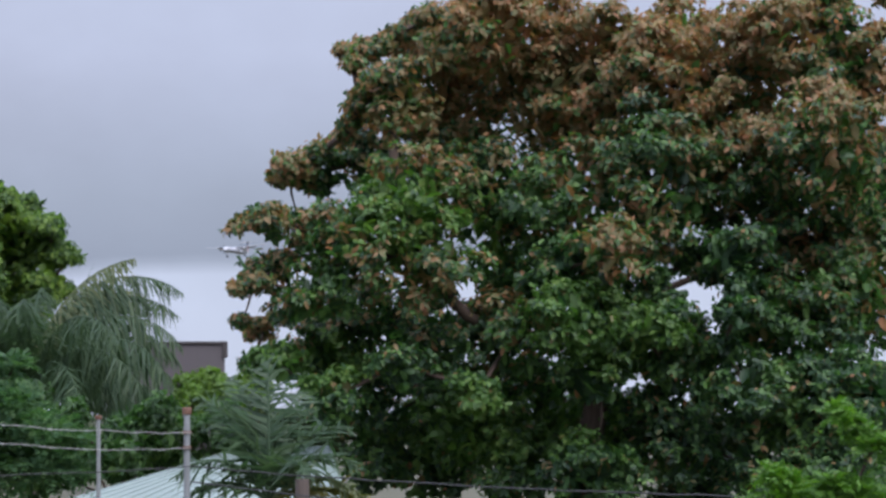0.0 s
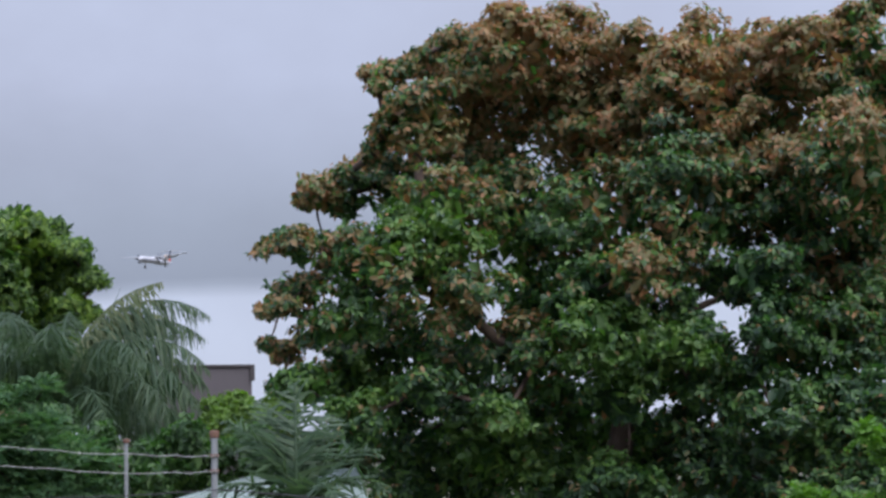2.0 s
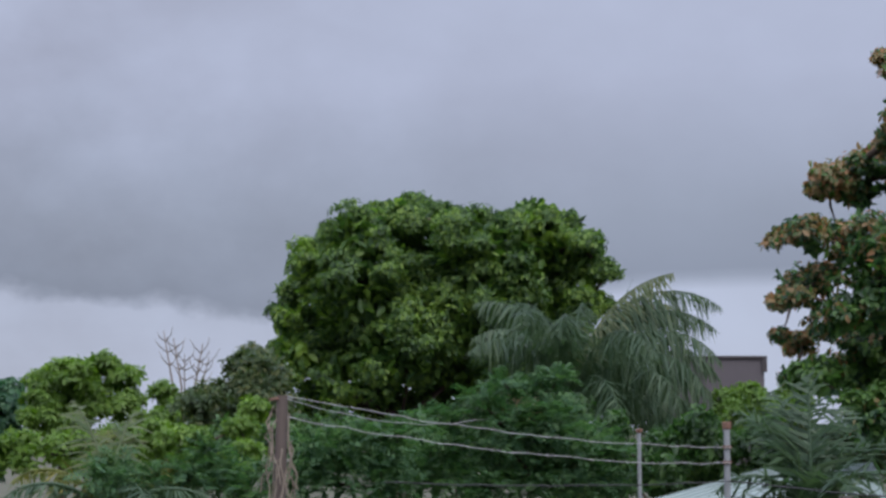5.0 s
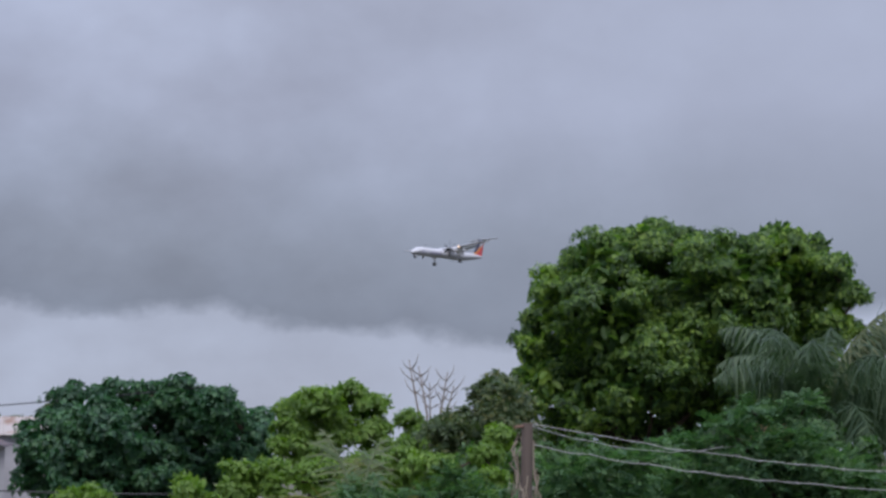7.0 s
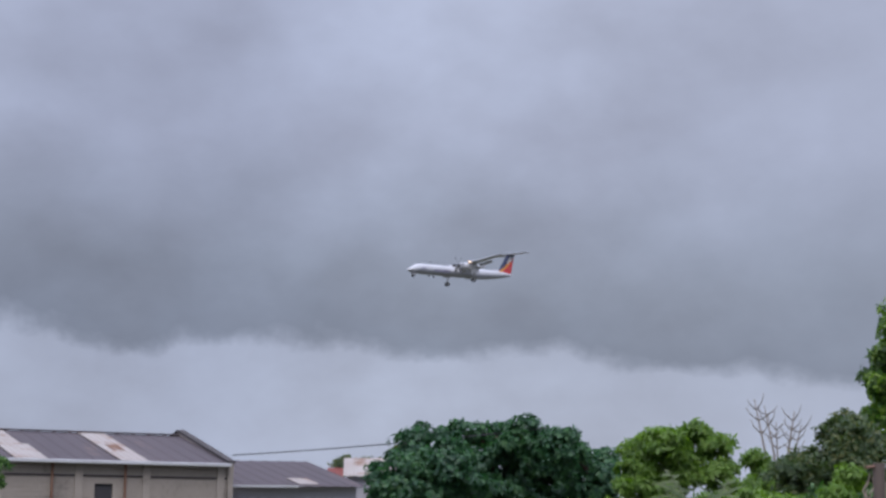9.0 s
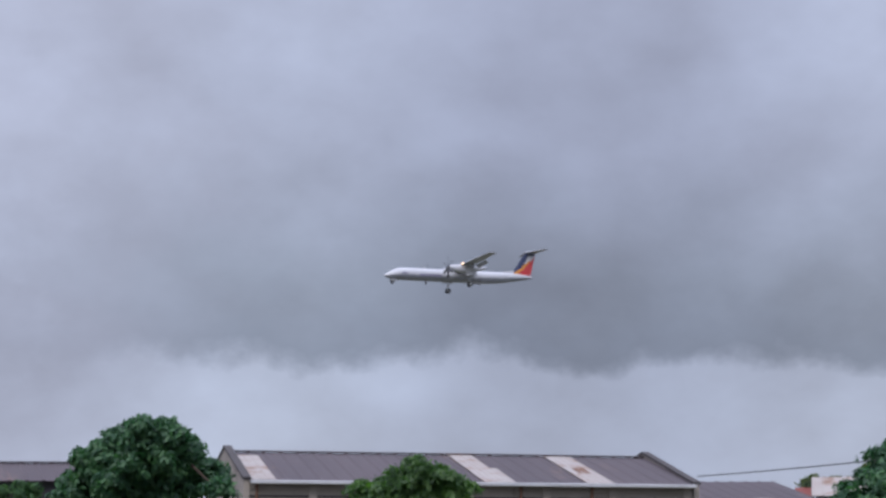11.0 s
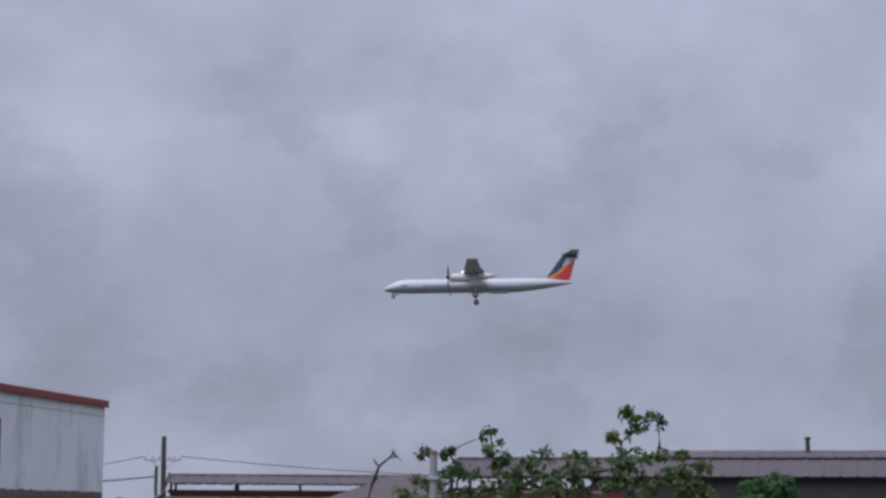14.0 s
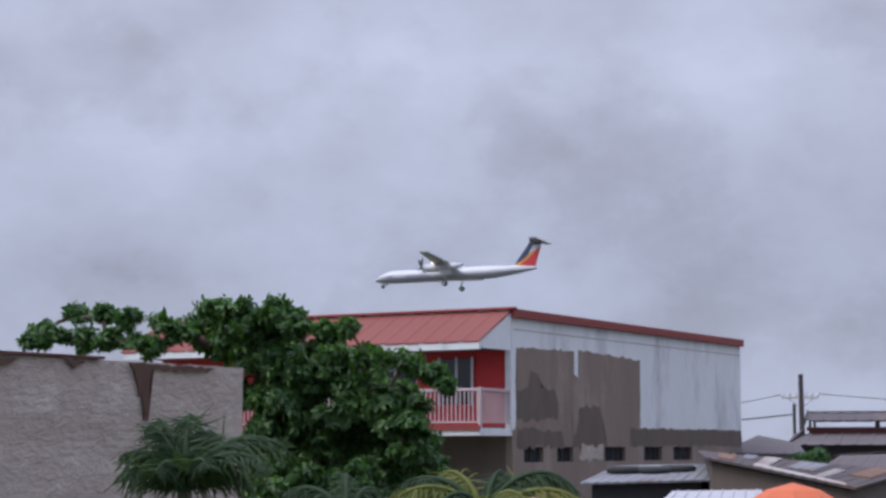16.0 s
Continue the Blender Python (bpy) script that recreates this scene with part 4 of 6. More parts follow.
FERN2 = [(41.89, -0.70, 0.69), (43.07, -0.55, 0.69), (44.09, -0.73, 0.78), (42.57, -1.73, 0.86), (41.56, -1.71, 0.69), (43.92, -1.92, 0.86), (44.77, -0.06, 0.52)]
FERN2 += [(35.70, -1.70, 0.86), (36.85, -1.96, 0.83), (38.01, -1.64, 0.83), (39.18, -1.65, 0.86), (40.02, -2.08, 0.86), (38.67, -0.81, 0.52)]
tree("feathery_shrub", 42.93, 22.0, FERN2, "feathery dark-green shrub around the old timber post", "shrub", [LEAF_FERN], 24,
     trunk=(0.05, 1.2), deep=0.6, clump=0.24, squash=0.6, dens=4.2, tips=7, leaves=14, leaf=0.075, width=0.42, droop=0.35, pinnate=True, keep=0.5, core=0.5)
YELL = [(30.66, -1.23, 0.69), (32.17, -0.76, 0.69), (33.20, -0.91, 0.78), (34.56, -0.88, 0.78), (35.92, -0.51, 0.78), (37.29, -0.48, 0.78), (36.28, -1.19, 0.86), (38.16, -0.63, 0.69), (31.86, -1.45, 0.78), (39.71, -1.10, 0.69), (39.52, -0.08, 0.52), (40.02, 0.44, 0.52)]
tree("garden_bush", 35.58, 34.0, YELL, "yellow-green bushes below the bare tree", "bush", [LEAF_LIME], 25,
     trunk=(0.06, 1.4), deep=0.8, clump=0.26, squash=0.8, dens=1.92, tips=13, leaves=8, leaf=0.13, width=0.36, droop=0.4, keep=0.45)
LOWL = [(27.49, -1.37, 0.43), (27.00, -1.46, 0.31), (27.99, -1.45, 0.31)]
tree("garden_bush", 26.84, 30.0, LOWL, "fresh green bush top below the dark dome tree", "bush", [LEAF_LIME], 26,
     trunk=(0.05, 1.2), deep=0.3, clump=0.26, squash=0.8, dens=1.92, tips=13, leaves=8, leaf=0.13, width=0.36, droop=0.4, keep=0.45)
BALL = [(54.43, 0.76, 0.48), (55.03, 0.83, 0.52), (55.37, 0.64, 0.43), (54.76, 0.32, 0.69), (55.61, 0.28, 0.61), (56.31, 0.85, 0.61), (56.11, 0.18, 0.69)]
tree("lime_shrub", 54.98, 42.0, BALL, "bright lime-green rounded shrub before the grey house", "shrub", [LEAF_LIME], 27,
     trunk=(0.07, 1.8), deep=0.6, clump=0.2, squash=0.9, dens=2.88, tips=13, leaves=7, leaf=0.11, width=0.5, droop=0.2)
MIDS = [(50.63, -1.00, 0.78), (51.62, -1.36, 0.86), (52.64, -0.55, 0.78), (53.48, -0.24, 0.78), (52.79, -1.57, 0.86), (53.80, -1.27, 0.69), (55.84, -1.00, 0.69), (56.70, -0.51, 0.69), (50.78, -1.84, 0.69), (49.33, 0.39, 0.78), (48.99, -0.60, 1.04), (50.14, -0.81, 0.69), (49.63, -1.96, 0.86)]
tree("understorey_shrub", 52.07, 38.0, MIDS, "mixed dark-green undergrowth below the coconut palm", "shrub", [LEAF_BROAD], 28,
     trunk=(0.07, 1.6), deep=0.8, clump=0.28, squash=0.7, dens=1.60, tips=12, leaves=7, leaf=0.17, width=0.4, droop=0.4)
NEAR = [(73.90, -0.06, 0.35), (74.29, -0.33, 0.35), (74.67, -0.76, 0.43), (74.99, -1.11, 0.43), (71.95, -2.01, 0.43), (72.61, -2.28, 0.48), (73.60, -2.31, 0.52), (74.57, -2.51, 0.61), (72.25, -2.76, 0.61), (73.40, -2.89, 0.61), (71.23, -2.90, 0.38), (74.87, -3.01, 0.69)]
tree("bright_shrub", 72.82, 14.0, NEAR, "bright green compound-leafed shrub close by", "shrub", [LEAF_VIVID], 29,
     trunk=(0.03, 1.6), deep=0.25, clump=0.09, squash=0.8, dens=3.5, tips=6, leaves=12, leaf=0.042, width=0.55, droop=0.2, pinnate=True, keep=0.5, core=0.3)
PALMBUSH = [(38.05, -0.56, 0.78), (38.68, 0.27, 0.69), (38.18, 0.60, 0.43), (39.19, -0.07, 0.61), (39.67, 0.44, 0.48), (38.07, -1.73, 0.86), (39.38, -1.40, 0.86), (39.82, 1.12, 0.52), (39.97, 1.63, 0.43)]
tree("dark_leafed_tree", 38.64, 40.0, PALMBUSH, "dark shrubs between the bare tree and the mango", "shrub", [LEAF_DARK], 30,
     trunk=(0.06, 1.6), deep=0.6, clump=0.28, squash=1.0, dens=2.24, tips=13, leaves=7, leaf=0.17, width=0.36, droop=0.1, keep=0.45, stray=0.25, core=0.6)

HEDGE = [(a + 0.35 * math.sin(a * 7), -0.75 + 0.35 * math.sin(a * 3.1), 1.05) for a in np.arange(39.5, 77.0, 1.15)]
tree("undergrowth", 57.78, 33.0, HEDGE[15:], "dark tangled undergrowth below the large tree", "undergrowth", [LEAF_DARK], 32,
     trunk=(0.06, 1.2), deep=0.6, clump=0.3, squash=0.7, dens=1.1, tips=11, leaves=7, leaf=0.16, width=0.42, droop=0.4, keep=0.4)
tree("undergrowth", 45.93, 36.0, HEDGE[:15], "mixed dark-green undergrowth below the mango", "undergrowth", [LEAF_BROAD], 33,
     trunk=(0.06, 1.2), deep=0.6, clump=0.3, squash=0.7, dens=1.1, tips=11, leaves=7, leaf=0.16, width=0.42, droop=0.4, keep=0.4)
MARK = [(-24.57, -0.35, 0.38), (-20.97, -0.23, 0.43), (-20.29, -0.19, 0.38), (-19.43, -0.09, 0.38), (-18.74, -0.18, 0.43), (-18.06, -0.08, 0.38), (-17.38, -0.06, 0.52), (-25.08, -0.44, 0.26)]
tree("garden_bush", -20.37, 58.0, MARK, "low green bushes before the market sheds", "bush", [LEAF_FERN], 34,
     trunk=(0.06, 1.2), deep=0.4, clump=0.24, squash=0.8, dens=1.6, tips=12, leaves=8, leaf=0.13, width=0.36, droop=0.3, keep=0.4)

# the bare tree
rng = np.random.default_rng(31)
t = thing("bare_tree", frame_at(37.65, 58.0), "leafless grey tree with upright forked branches", "tree")
part("trunk", tube(bmesh.new(), [(0, 0, -.2), (0.05, 0, 2.2), (0.0, 0, 3.6)], [0.12, 0.09, 0.07], 8), BARK_GREY, t, smooth=True)
for x0, x1, z1 in ((0.0, -0.45, 6.1), (0.0, 0.2, 5.4), (0.1, 0.75, 5.7), (0.0, -0.15, 5.9), (0.15, 0.95, 5.3)):
    a = Vector((x0, 0, 3.3))
    b = Vector((x1, rng.uniform(-.4, .4), z1))
    m = a.lerp(b, 0.45) + Vector((rng.uniform(.05, .22), 0, -0.1))
    bm = tube(bmesh.new(), [a, m, b], [0.05, 0.034, 0.014], 6)
    for s in (0.35, 0.6, 0.8):
        p = m.lerp(b, s)
        for g in (-1, 1):
            q = p + Vector((g * rng.uniform(.15, .4), rng.uniform(-.2, .2), rng.uniform(.2, .55)))
            tube(bm, [p, p.lerp(q, .5) + Vector((g * .06, 0, 0)), q], [0.02, 0.014, 0.007], 5)
    part("branch", bm, BARK_GREY, t, smooth=True)

# ---------------------------------------------------------------- palms
COCO = [(0, 86, 5.4, 118), (8, 80, 4.9, 118), (172, 88, 4.0, 95), (195, 80, 3.6, 110), (-8, 70, 4.7, 122), (15, 60, 4.8, 115), (-25, 56, 4.5, 120), (5, 44, 4.4, 105), (35, 80, 5.0, 115),
        (-90, 80, 4.6, 125), (-60, 70, 4.5, 122), (-120, 78, 4.2, 100), (90, 82, 5.2, 112), (60, 74, 4.9, 118), (120, 80, 4.5, 90), (0, 26, 3.9, 80), (-30, 16, 3.8, 70), (185, 30, 3.8, 95), (-75, 40, 3.9, 110), (-140, 66, 3.8, 100), (20, 8, 3.4, 60),
        (25, 84, 4.6, 105, PALM_PALE), (10, 84, 4.4, 70, PALM_PALE), (190, 24, 2.3, 60, DRY), (-45, 50, 4.2, 118), (25, 34, 4.2, 95)]
palm("coconut_palm", 49.67, 46.0, 3.8, COCO, "coconut palm with long drooping feather fronds", 41, PALM, leaflet=0.95, count=120, hang=1.3, width=0.032)
LITTLE = [(170, 82, 1.7, 60), (120, 86, 1.8, 45), (60, 84, 1.7, 55), (20, 78, 1.6, 85), (-20, 66, 1.5, 105), (200, 62, 1.5, 105), (-70, 66, 1.4, 110), (-10, 42, 1.5, 105, PALM_PALE), (190, 40, 1.3, 95), (95, 88, 1.9, 30), (5, 24, 1.6, 75, PALM_YELLOW), (140, 78, 1.6, 70)]
palm("young_palm", 56.78, 24.0, 2.1, LITTLE, "young palm with arching grey-green fronds behind the fence", 42, PALM, 0.1, leaflet=0.52, count=46, hang=0.18, width=0.038)
FORE = [(175, 70, .52, 90), (120, 84, .55, 50), (60, 80, .52, 60), (10, 66, .95, 118), (-30, 60, .7, 105), (200, 56, .48, 95), (-70, 66, .5, 100), (-120, 62, .5, 100), (150, 84, .5, 50), (0, 76, .6, 110), (90, 86, .55, 40), (30, 50, .55, 100)]
palm("young_palm", -43.61, 12.0, 2.93, FORE, "young coconut palm before the stained concrete wall", 43, PALM_DARK, 0.05, leaflet=0.26, count=96, hang=0.55, width=0.011)
FORE2 = [(165, 60, 1.0, 100), (130, 70, .9, 100, PALM_YELLOW), (25, 56, 1.05, 110, PALM_YELLOW), (-10, 46, 1.15, 105, PALM_YELLOW), (70, 72, .9, 105), (200, 52, 1.0, 100, PALM_YELLOW), (-60, 52, .9, 105, PALM_YELLOW), (-120, 50, .9, 105), (10, 68, 1.1, 125), (-30, 34, 1.1, 90, DRY), (180, 36, 1.0, 90), (150, 50, 1.05, 100, PALM_YELLOW)]
palm("coconut_palm", -34.55, 16.0, 2.60, FORE2, "yellowing coconut palm crown in front of the red house", 44, PALM_DARK, 0.1, leaflet=0.40, count=100, hang=1.0, width=0.013)
FORE4 = [(150, 70, .7, 100), (60, 72, .7, 110), (20, 54, .75, 115, PALM_PALE), (100, 80, .65, 80), (190, 52, .6, 100), (-70, 58, .6, 110), (-20, 44, .75, 105), (40, 40, .7, 110)]
palm("young_palm", -38.71, 15.0, 2.58, FORE4, "small palm before the sprawling tree", 46, PALM_DARK, 0.05, leaflet=0.27, count=90, hang=1.0, width=0.011)
FORE3 = [(150, 58, 1.5, 90, PALM_YELLOW), (100, 76, 1.4, 60, PALM_YELLOW), (40, 58, 1.5, 90, PALM_YELLOW), (200, 48, 1.5, 90), (-70, 52, 1.5, 100), (-20, 42, 1.6, 90), (75, 80, 1.5, 50, PALM_PALE), (125, 84, 1.5, 40, PALM_PALE)]
palm("young_palm", 35.68, 22.0, 2.15, FORE3, "pale young palm fronds rising from the undergrowth", 45, PALM, 0.1, leaflet=0.42, count=42, hang=0.5, width=0.026)


# ---------------------------------------------------------------- buildings
def slab(bm, corners, thick=0.05, ribs=0, rib=0.035):
    """A tilted sheet by its four corners, with raised ribs from the first edge (0-1) to the opposite one (3-2)."""
    c = [Vector(p) for p in corners]
    n = (c[1] - c[0]).cross(c[3] - c[0]).normalized()
    if n.z < 0:
        n = -n
    cut = [(0.0, 0.0), (1.0, 0.0)]
    if ribs:
        cut = []
        for i in range(ribs):
            cut += [(q / ribs, h) for q, h in ((i, 0.0), (i + 0.38, 0.0), (i + 0.44, rib), (i + 0.56, rib), (i + 0.62, 0.0))]
        cut.append((1.0, 0.0))
    rows = [[bm.verts.new(c[e].lerp(c[f], q) + n * (h - t)) for q, h in cut] for e, f in ((0, 1), (3, 2)) for t in (0.0, thick)]
    a, al, b, bl = rows
    for i in range(len(cut) - 1):
        bm.faces.new((a[i], a[i + 1], b[i + 1], b[i]))
        bm.faces.new((al[i], bl[i], bl[i + 1], al[i + 1]))
        bm.faces.new((a[i], al[i], al[i + 1], a[i + 1]))
        bm.faces.new((b[i], b[i + 1], bl[i + 1], bl[i]))
    bm.faces.new((a[0], b[0], bl[0], al[0]))
    bm.faces.new((a[-1], al[-1], bl[-1], b[-1]))
    bmesh.ops.recalc_face_normals(bm, faces=bm.faces[:])
    return bm


def ragged(bm, outline, rng, step=0.18, rough=0.06, x=0.0, thick=0.004):
    """A thin coat with a torn edge, standing in the plane x; outline in (y, z)."""
    pts = []
    for i, a in enumerate(outline):
        b = outline[(i + 1) % len(outline)]
        n = max(1, int(math.hypot(b[0] - a[0], b[1] - a[1]) / step))
        for k in range(n):
            s = k / n
            pts.append((a[0] + (b[0] - a[0]) * s + rng.uniform(-rough, rough), a[1] + (b[1] - a[1]) * s + rng.uniform(-rough, rough)))
    lo = [bm.verts.new((x - 0.01, y, z)) for y, z in pts]
    hi = [bm.verts.new((x + thick, y, z)) for y, z in pts]
    f = bm.faces.new(hi)
    for i in range(len(pts)):
        bm.faces.new((lo[i], lo[(i + 1) % len(pts)], hi[(i + 1) % len(pts)], hi[i]))
    bmesh.ops.triangulate(bm, faces=[f])
    bmesh.ops.recalc_face_normals(bm, faces=bm.faces[:])
    return bm


# the red house with its white flank: origin at the near corner, y along the flank
rng = np.random.default_rng(50)
house = thing("red_house", Matrix.Translation(at(-33.69, 51.2)) @ pose(0, 0, 0, 0, 0, 6.2) @ Matrix.Diagonal((1.0, 0.949, 1.0, 1.0)), "two-storey red house with white flank wall, red roof and balcony", "house")
TOP, FLOOR, LONG, WIDE = 6.99, 3.79, 18.45, 12.0
WIN = [(0.72, 1.98), (2.9, 4.0), (6.3, 7.9), (9.4, 10.9), (11.9, 13.6)]
wall = part("flank_wall", box(bmesh.new(), -0.2, 0, 0, LONG, 0, 2.80), WALL_RENDER, house, "flank wall, white paint over bare cement render")
part("flank_wall", box(bmesh.new(), -0.2, 0, 0, LONG, 3.22, FLOOR), WALL_RENDER, house)
part("flank_wall", box(bmesh.new(), -0.2, 0, 0, LONG, FLOOR, TOP - 0.2), WALL_WHITE, house)
ys = [0.0] + [q for w in WIN for q in w] + [LONG]
for a, b in zip(ys[::2], ys[1::2]):
    part("flank_pier", box(bmesh.new(), -0.2, 0, a, b, 2.80, 3.22), WALL_RENDER, house)
for a, b in WIN:
    w = part("flank_window", box(bmesh.new(), -0.16, -0.13, a, b, 2.80, 3.22), GLASS_DARK, house, "dark low window")
    for q in ((a, a + .05), ((a + b) / 2 - .02, (a + b) / 2 + .02), (b - .05, b)):
        part("window_frame", box(bmesh.new(), -0.13, -0.10, q[0], q[1], 2.80, 3.22), COPING, w)
# patches of bare render and damp where the white paint stops
part("bare_render", ragged(bmesh.new(), [(0.25, FLOOR - .5), (0.25, 5.95), (4.1, 6.0), (4.1, FLOOR - .5)], rng, rough=.05), WALL_RENDER, house, "bare brown cement render")
part("bare_render", ragged(bmesh.new(), [(4.45, FLOOR - .5), (4.45, 6.03), (9.1, 5.93), (9.1, FLOOR - .5)], rng, rough=.05, x=.002), WALL_RENDER, house)
part("bare_render", ragged(bmesh.new(), [(3.95, FLOOR - .5), (3.95, 5.3), (4.6, 5.25), (4.6, FLOOR - .5)], rng, rough=.04, x=.004), WALL_RENDER, house)
part("bare_render", ragged(bmesh.new(), [(8.3, FLOOR - .55), (8.3, FLOOR + .0), (LONG - .03, FLOOR - .02), (LONG - .03, FLOOR - .55)], rng, x=0.003), WALL_DARK_RENDER, house, "dark damp render band")
part("damp_patch", ragged(bmesh.new(), [(0.3, 3.95), (0.3, 4.8), (1.0, 4.85), (1.1, 5.3), (1.7, 5.3), (1.9, 4.9), (2.9, 4.75), (3.0, 4.0)], rng, rough=.08, x=0.006), WALL_DARK_RENDER, house, "dark damp stain")
part("damp_patch", ragged(bmesh.new(), [(3.9, 3.2), (4.6, 4.4), (6.0, 4.5), (6.4, 3.3)], rng, rough=.12, x=0.006), WALL_DARK_RENDER, house)
part("damp_patch", ragged(bmesh.new(), [(0.3, 3.2), (0.3, 3.75), (3.2, 3.7), (3.4, 3.25)], rng, rough=.08, x=0.006), WALL_DARK_RENDER, house)
part("white_run", ragged(bmesh.new(), [(4.4, 2.82), (4.6, 3.3), (6.1, 3.25), (6.2, 2.82)], rng, rough=.08, x=0.008), CONCRETE, house)
part("paint_joint", box(bmesh.new(), -.002, .006, 0.1, LONG, 6.42, 6.44), WALL_RENDER, house)
part("corner_post", box(bmesh.new(), -0.16, 0.03, -0.12, 0.12, FLOOR - .1, 5.85, .01), WALL_WHITE, house)
part("back_wall", box(bmesh.new(), -WIDE, -0.2, LONG - .2, LONG, 0, TOP - .2), WALL_WHITE, house)
part("far_wall", box(bmesh.new(), -WIDE, -WIDE + .2, 0.2, LONG - .2, 0, TOP - .2), WALL_WHITE, house)
part("verge_fascia", box(bmesh.new(), -.02, .14, -.05, LONG + .05, TOP - .24, TOP, .01), FASCIA_RED, house, "brick-red roof-edge board")
part("main_roof", box(bmesh.new(), -WIDE - .1, -.02, 0.02, LONG + .1, TOP - .19, TOP - .06), ROOF_RED, house)
part("front_roof", sheet_roof(bmesh.new(), -WIDE - .1, 0.02, -2.0, 6.02, 0.0, TOP - .04, 0.6, .025), ROOF_RED, house, "red painted ribbed roof over the balcony")
part("ridge_cap", box(bmesh.new(), -WIDE - .1, .14, -.14, .1, TOP - .03, TOP + .05, .02), FASCIA_RED, house)
part("gable_cheek", prism(bmesh.new(), [(-.03, 5.85), (-.03, TOP - .12), (-1.9, 6.03), (-1.75, 5.85)], -.12, .0, "x"), WALL_WHITE, house)
part("eave_beam", box(bmesh.new(), -WIDE, 0.0, -1.98, -1.84, 5.80, 6.02, .01), WALL_WHITE, house)
# the balcony's overhead shade is painted as a near-black ceiling
part("balcony_ceiling", box(bmesh.new(), -WIDE, -.12, -1.84, -.01, 5.86, 5.92), SHADE_WALL, house)
# the red front with doors and windows
part("front_wall", box(bmesh.new(), -3.0, -0.16, 0, .2, FLOOR, 5.86), WALL_RED, house)
part("front_wall", box(bmesh.new(), -4.5, -3.0, 0, .2, 5.62, 5.86), WALL_RED, house)
part("front_wall", box(bmesh.new(), -4.5, -3.0, 0, .2, FLOOR, 4.55), WALL_RED, house)
part("front_wall", box(bmesh.new(), -WIDE, -4.5, 0, .2, FLOOR, 5.86), WALL_RED, house)
w = part("front_window", box(bmesh.new(), -4.5, -3.0, .10, .13, 4.55, 5.62), GLASS_DARK, house, "dark sliding window")
for q in (-4.5, -3.78, -3.06):
    part("window_frame", box(bmesh.new(), q, q + .06, .04, .10, 4.55, 5.62), GUTTER, w)
w = part("front_window", box(bmesh.new(), -2.25, -1.2, -.04, -.02, 4.40, 5.66), GLASS_DARK, house, "dark window in pale frame")
for q in (-2.3, -1.75, -1.25):
    part("window_frame", box(bmesh.new(), q, q + .08, -.07, -.04, 4.36, 5.70), GUTTER, w)
# near-black panel paints the shade inside the opening
w = part("front_door", box(bmesh.new(), -6.2, -5.2, -.05, -.004, FLOOR, 5.75), SHADE_WALL, house, "dark doorway")
# the lower front has the dark brown render colour all over
part("lower_front_wall", box(bmesh.new(), -WIDE, -.2, 0, .2, 0, FLOOR), WALL_DARK_RENDER, house)
part("balcony_floor", box(bmesh.new(), -WIDE, 0, -1.95, 0, 3.52, 3.72, .01), WALL_WHITE, house, "pale balcony slab")
part("balcony_edge", box(bmesh.new(), -WIDE, 0.02, -2.0, -1.95, 3.66, 3.80), FASCIA_RED, house)
for x in (-6.0, -11.6):
    part("balcony_pier", box(bmesh.new(), x - .2, x, -1.9, -1.65, 0, 3.52), WALL_RENDER, house)
rail = part("railing", box(bmesh.new(), -WIDE + .1, 0.0, -1.90, -1.83, 4.70, 4.78, .01), RAIL_PINK, house, "white painted metal balcony railing")
part("bottom_rail", box(bmesh.new(), -WIDE + .1, 0.0, -1.885, -1.845, 3.86, 3.91), RAIL_PINK, rail)
part("side_rail", box(bmesh.new(), -.07, 0.0, -1.83, -.12, 4.70, 4.78, .01), RAIL_PINK, rail)
part("side_rail", box(bmesh.new(), -.06, -.01, -1.83, -.12, 3.86, 3.91), RAIL_PINK, rail)
bal = None
for x, y in [(-.13 * i - .12, -1.865) for i in range(88)] + [(-.035, -1.7 + .13 * i) for i in range(13)]:
    if bal is None:
        bal = part("baluster", box(bmesh.new(), -.016, .016, -.016, .016, 3.88, 4.72), RAIL_PINK, rail)
        bal.location = (x, y, 0)
    else:
        o = new("baluster", bal.data)
        o.parent, o.location = rail, (x, y, 0)
for x in (-.04, -3.2, -6.4, -9.6):
    part("rail_post", box(bmesh.new(), x - .045, x + .045, -1.91, -1.82, 3.72, 4.80, .008), RAIL_PINK, rail)

# stained concrete wall
a, b = at(-41.89, 20.0), at(-49.22, 17.3)
d = (a - b).normalized()
cw = thing("concrete_wall", Matrix.Translation(a) @ pose(0, 0, 0, 0, 0, math.degrees(math.atan2(d.y, d.x))), "old grey concrete boundary wall with rust-brown run-off stains", "wall")
bm = bmesh.new()
nx, nz = 60, 24
g = [[bm.verts.new((-9.0 + 9.0 * i / nx + (0.02 * noise.noise(Vector((0, j * .9, 1))) if i == nx else 0), 0.02 * noise.noise(Vector((i * .35, j * .4, 5))), (4.05 + 0.022 * noise.noise(Vector((i * .8, 0, 2)))) * j / nz)) for j in range(nz + 1)] for i in range(nx + 1)]
for i in range(nx):
    for j in range(nz):
        bm.faces.new((g[i][j], g[i + 1][j], g[i + 1][j + 1], g[i][j + 1]))
bk = [[bm.verts.new((x, .24, z)) for z in (0, 4.04)] for x in (-9, 0)]
bm.faces.new((bk[0][0], bk[0][1], bk[1][1], bk[1][0]))
bm.faces.new([g[i][nz] for i in range(nx + 1)] + [bk[1][1], bk[0][1]])
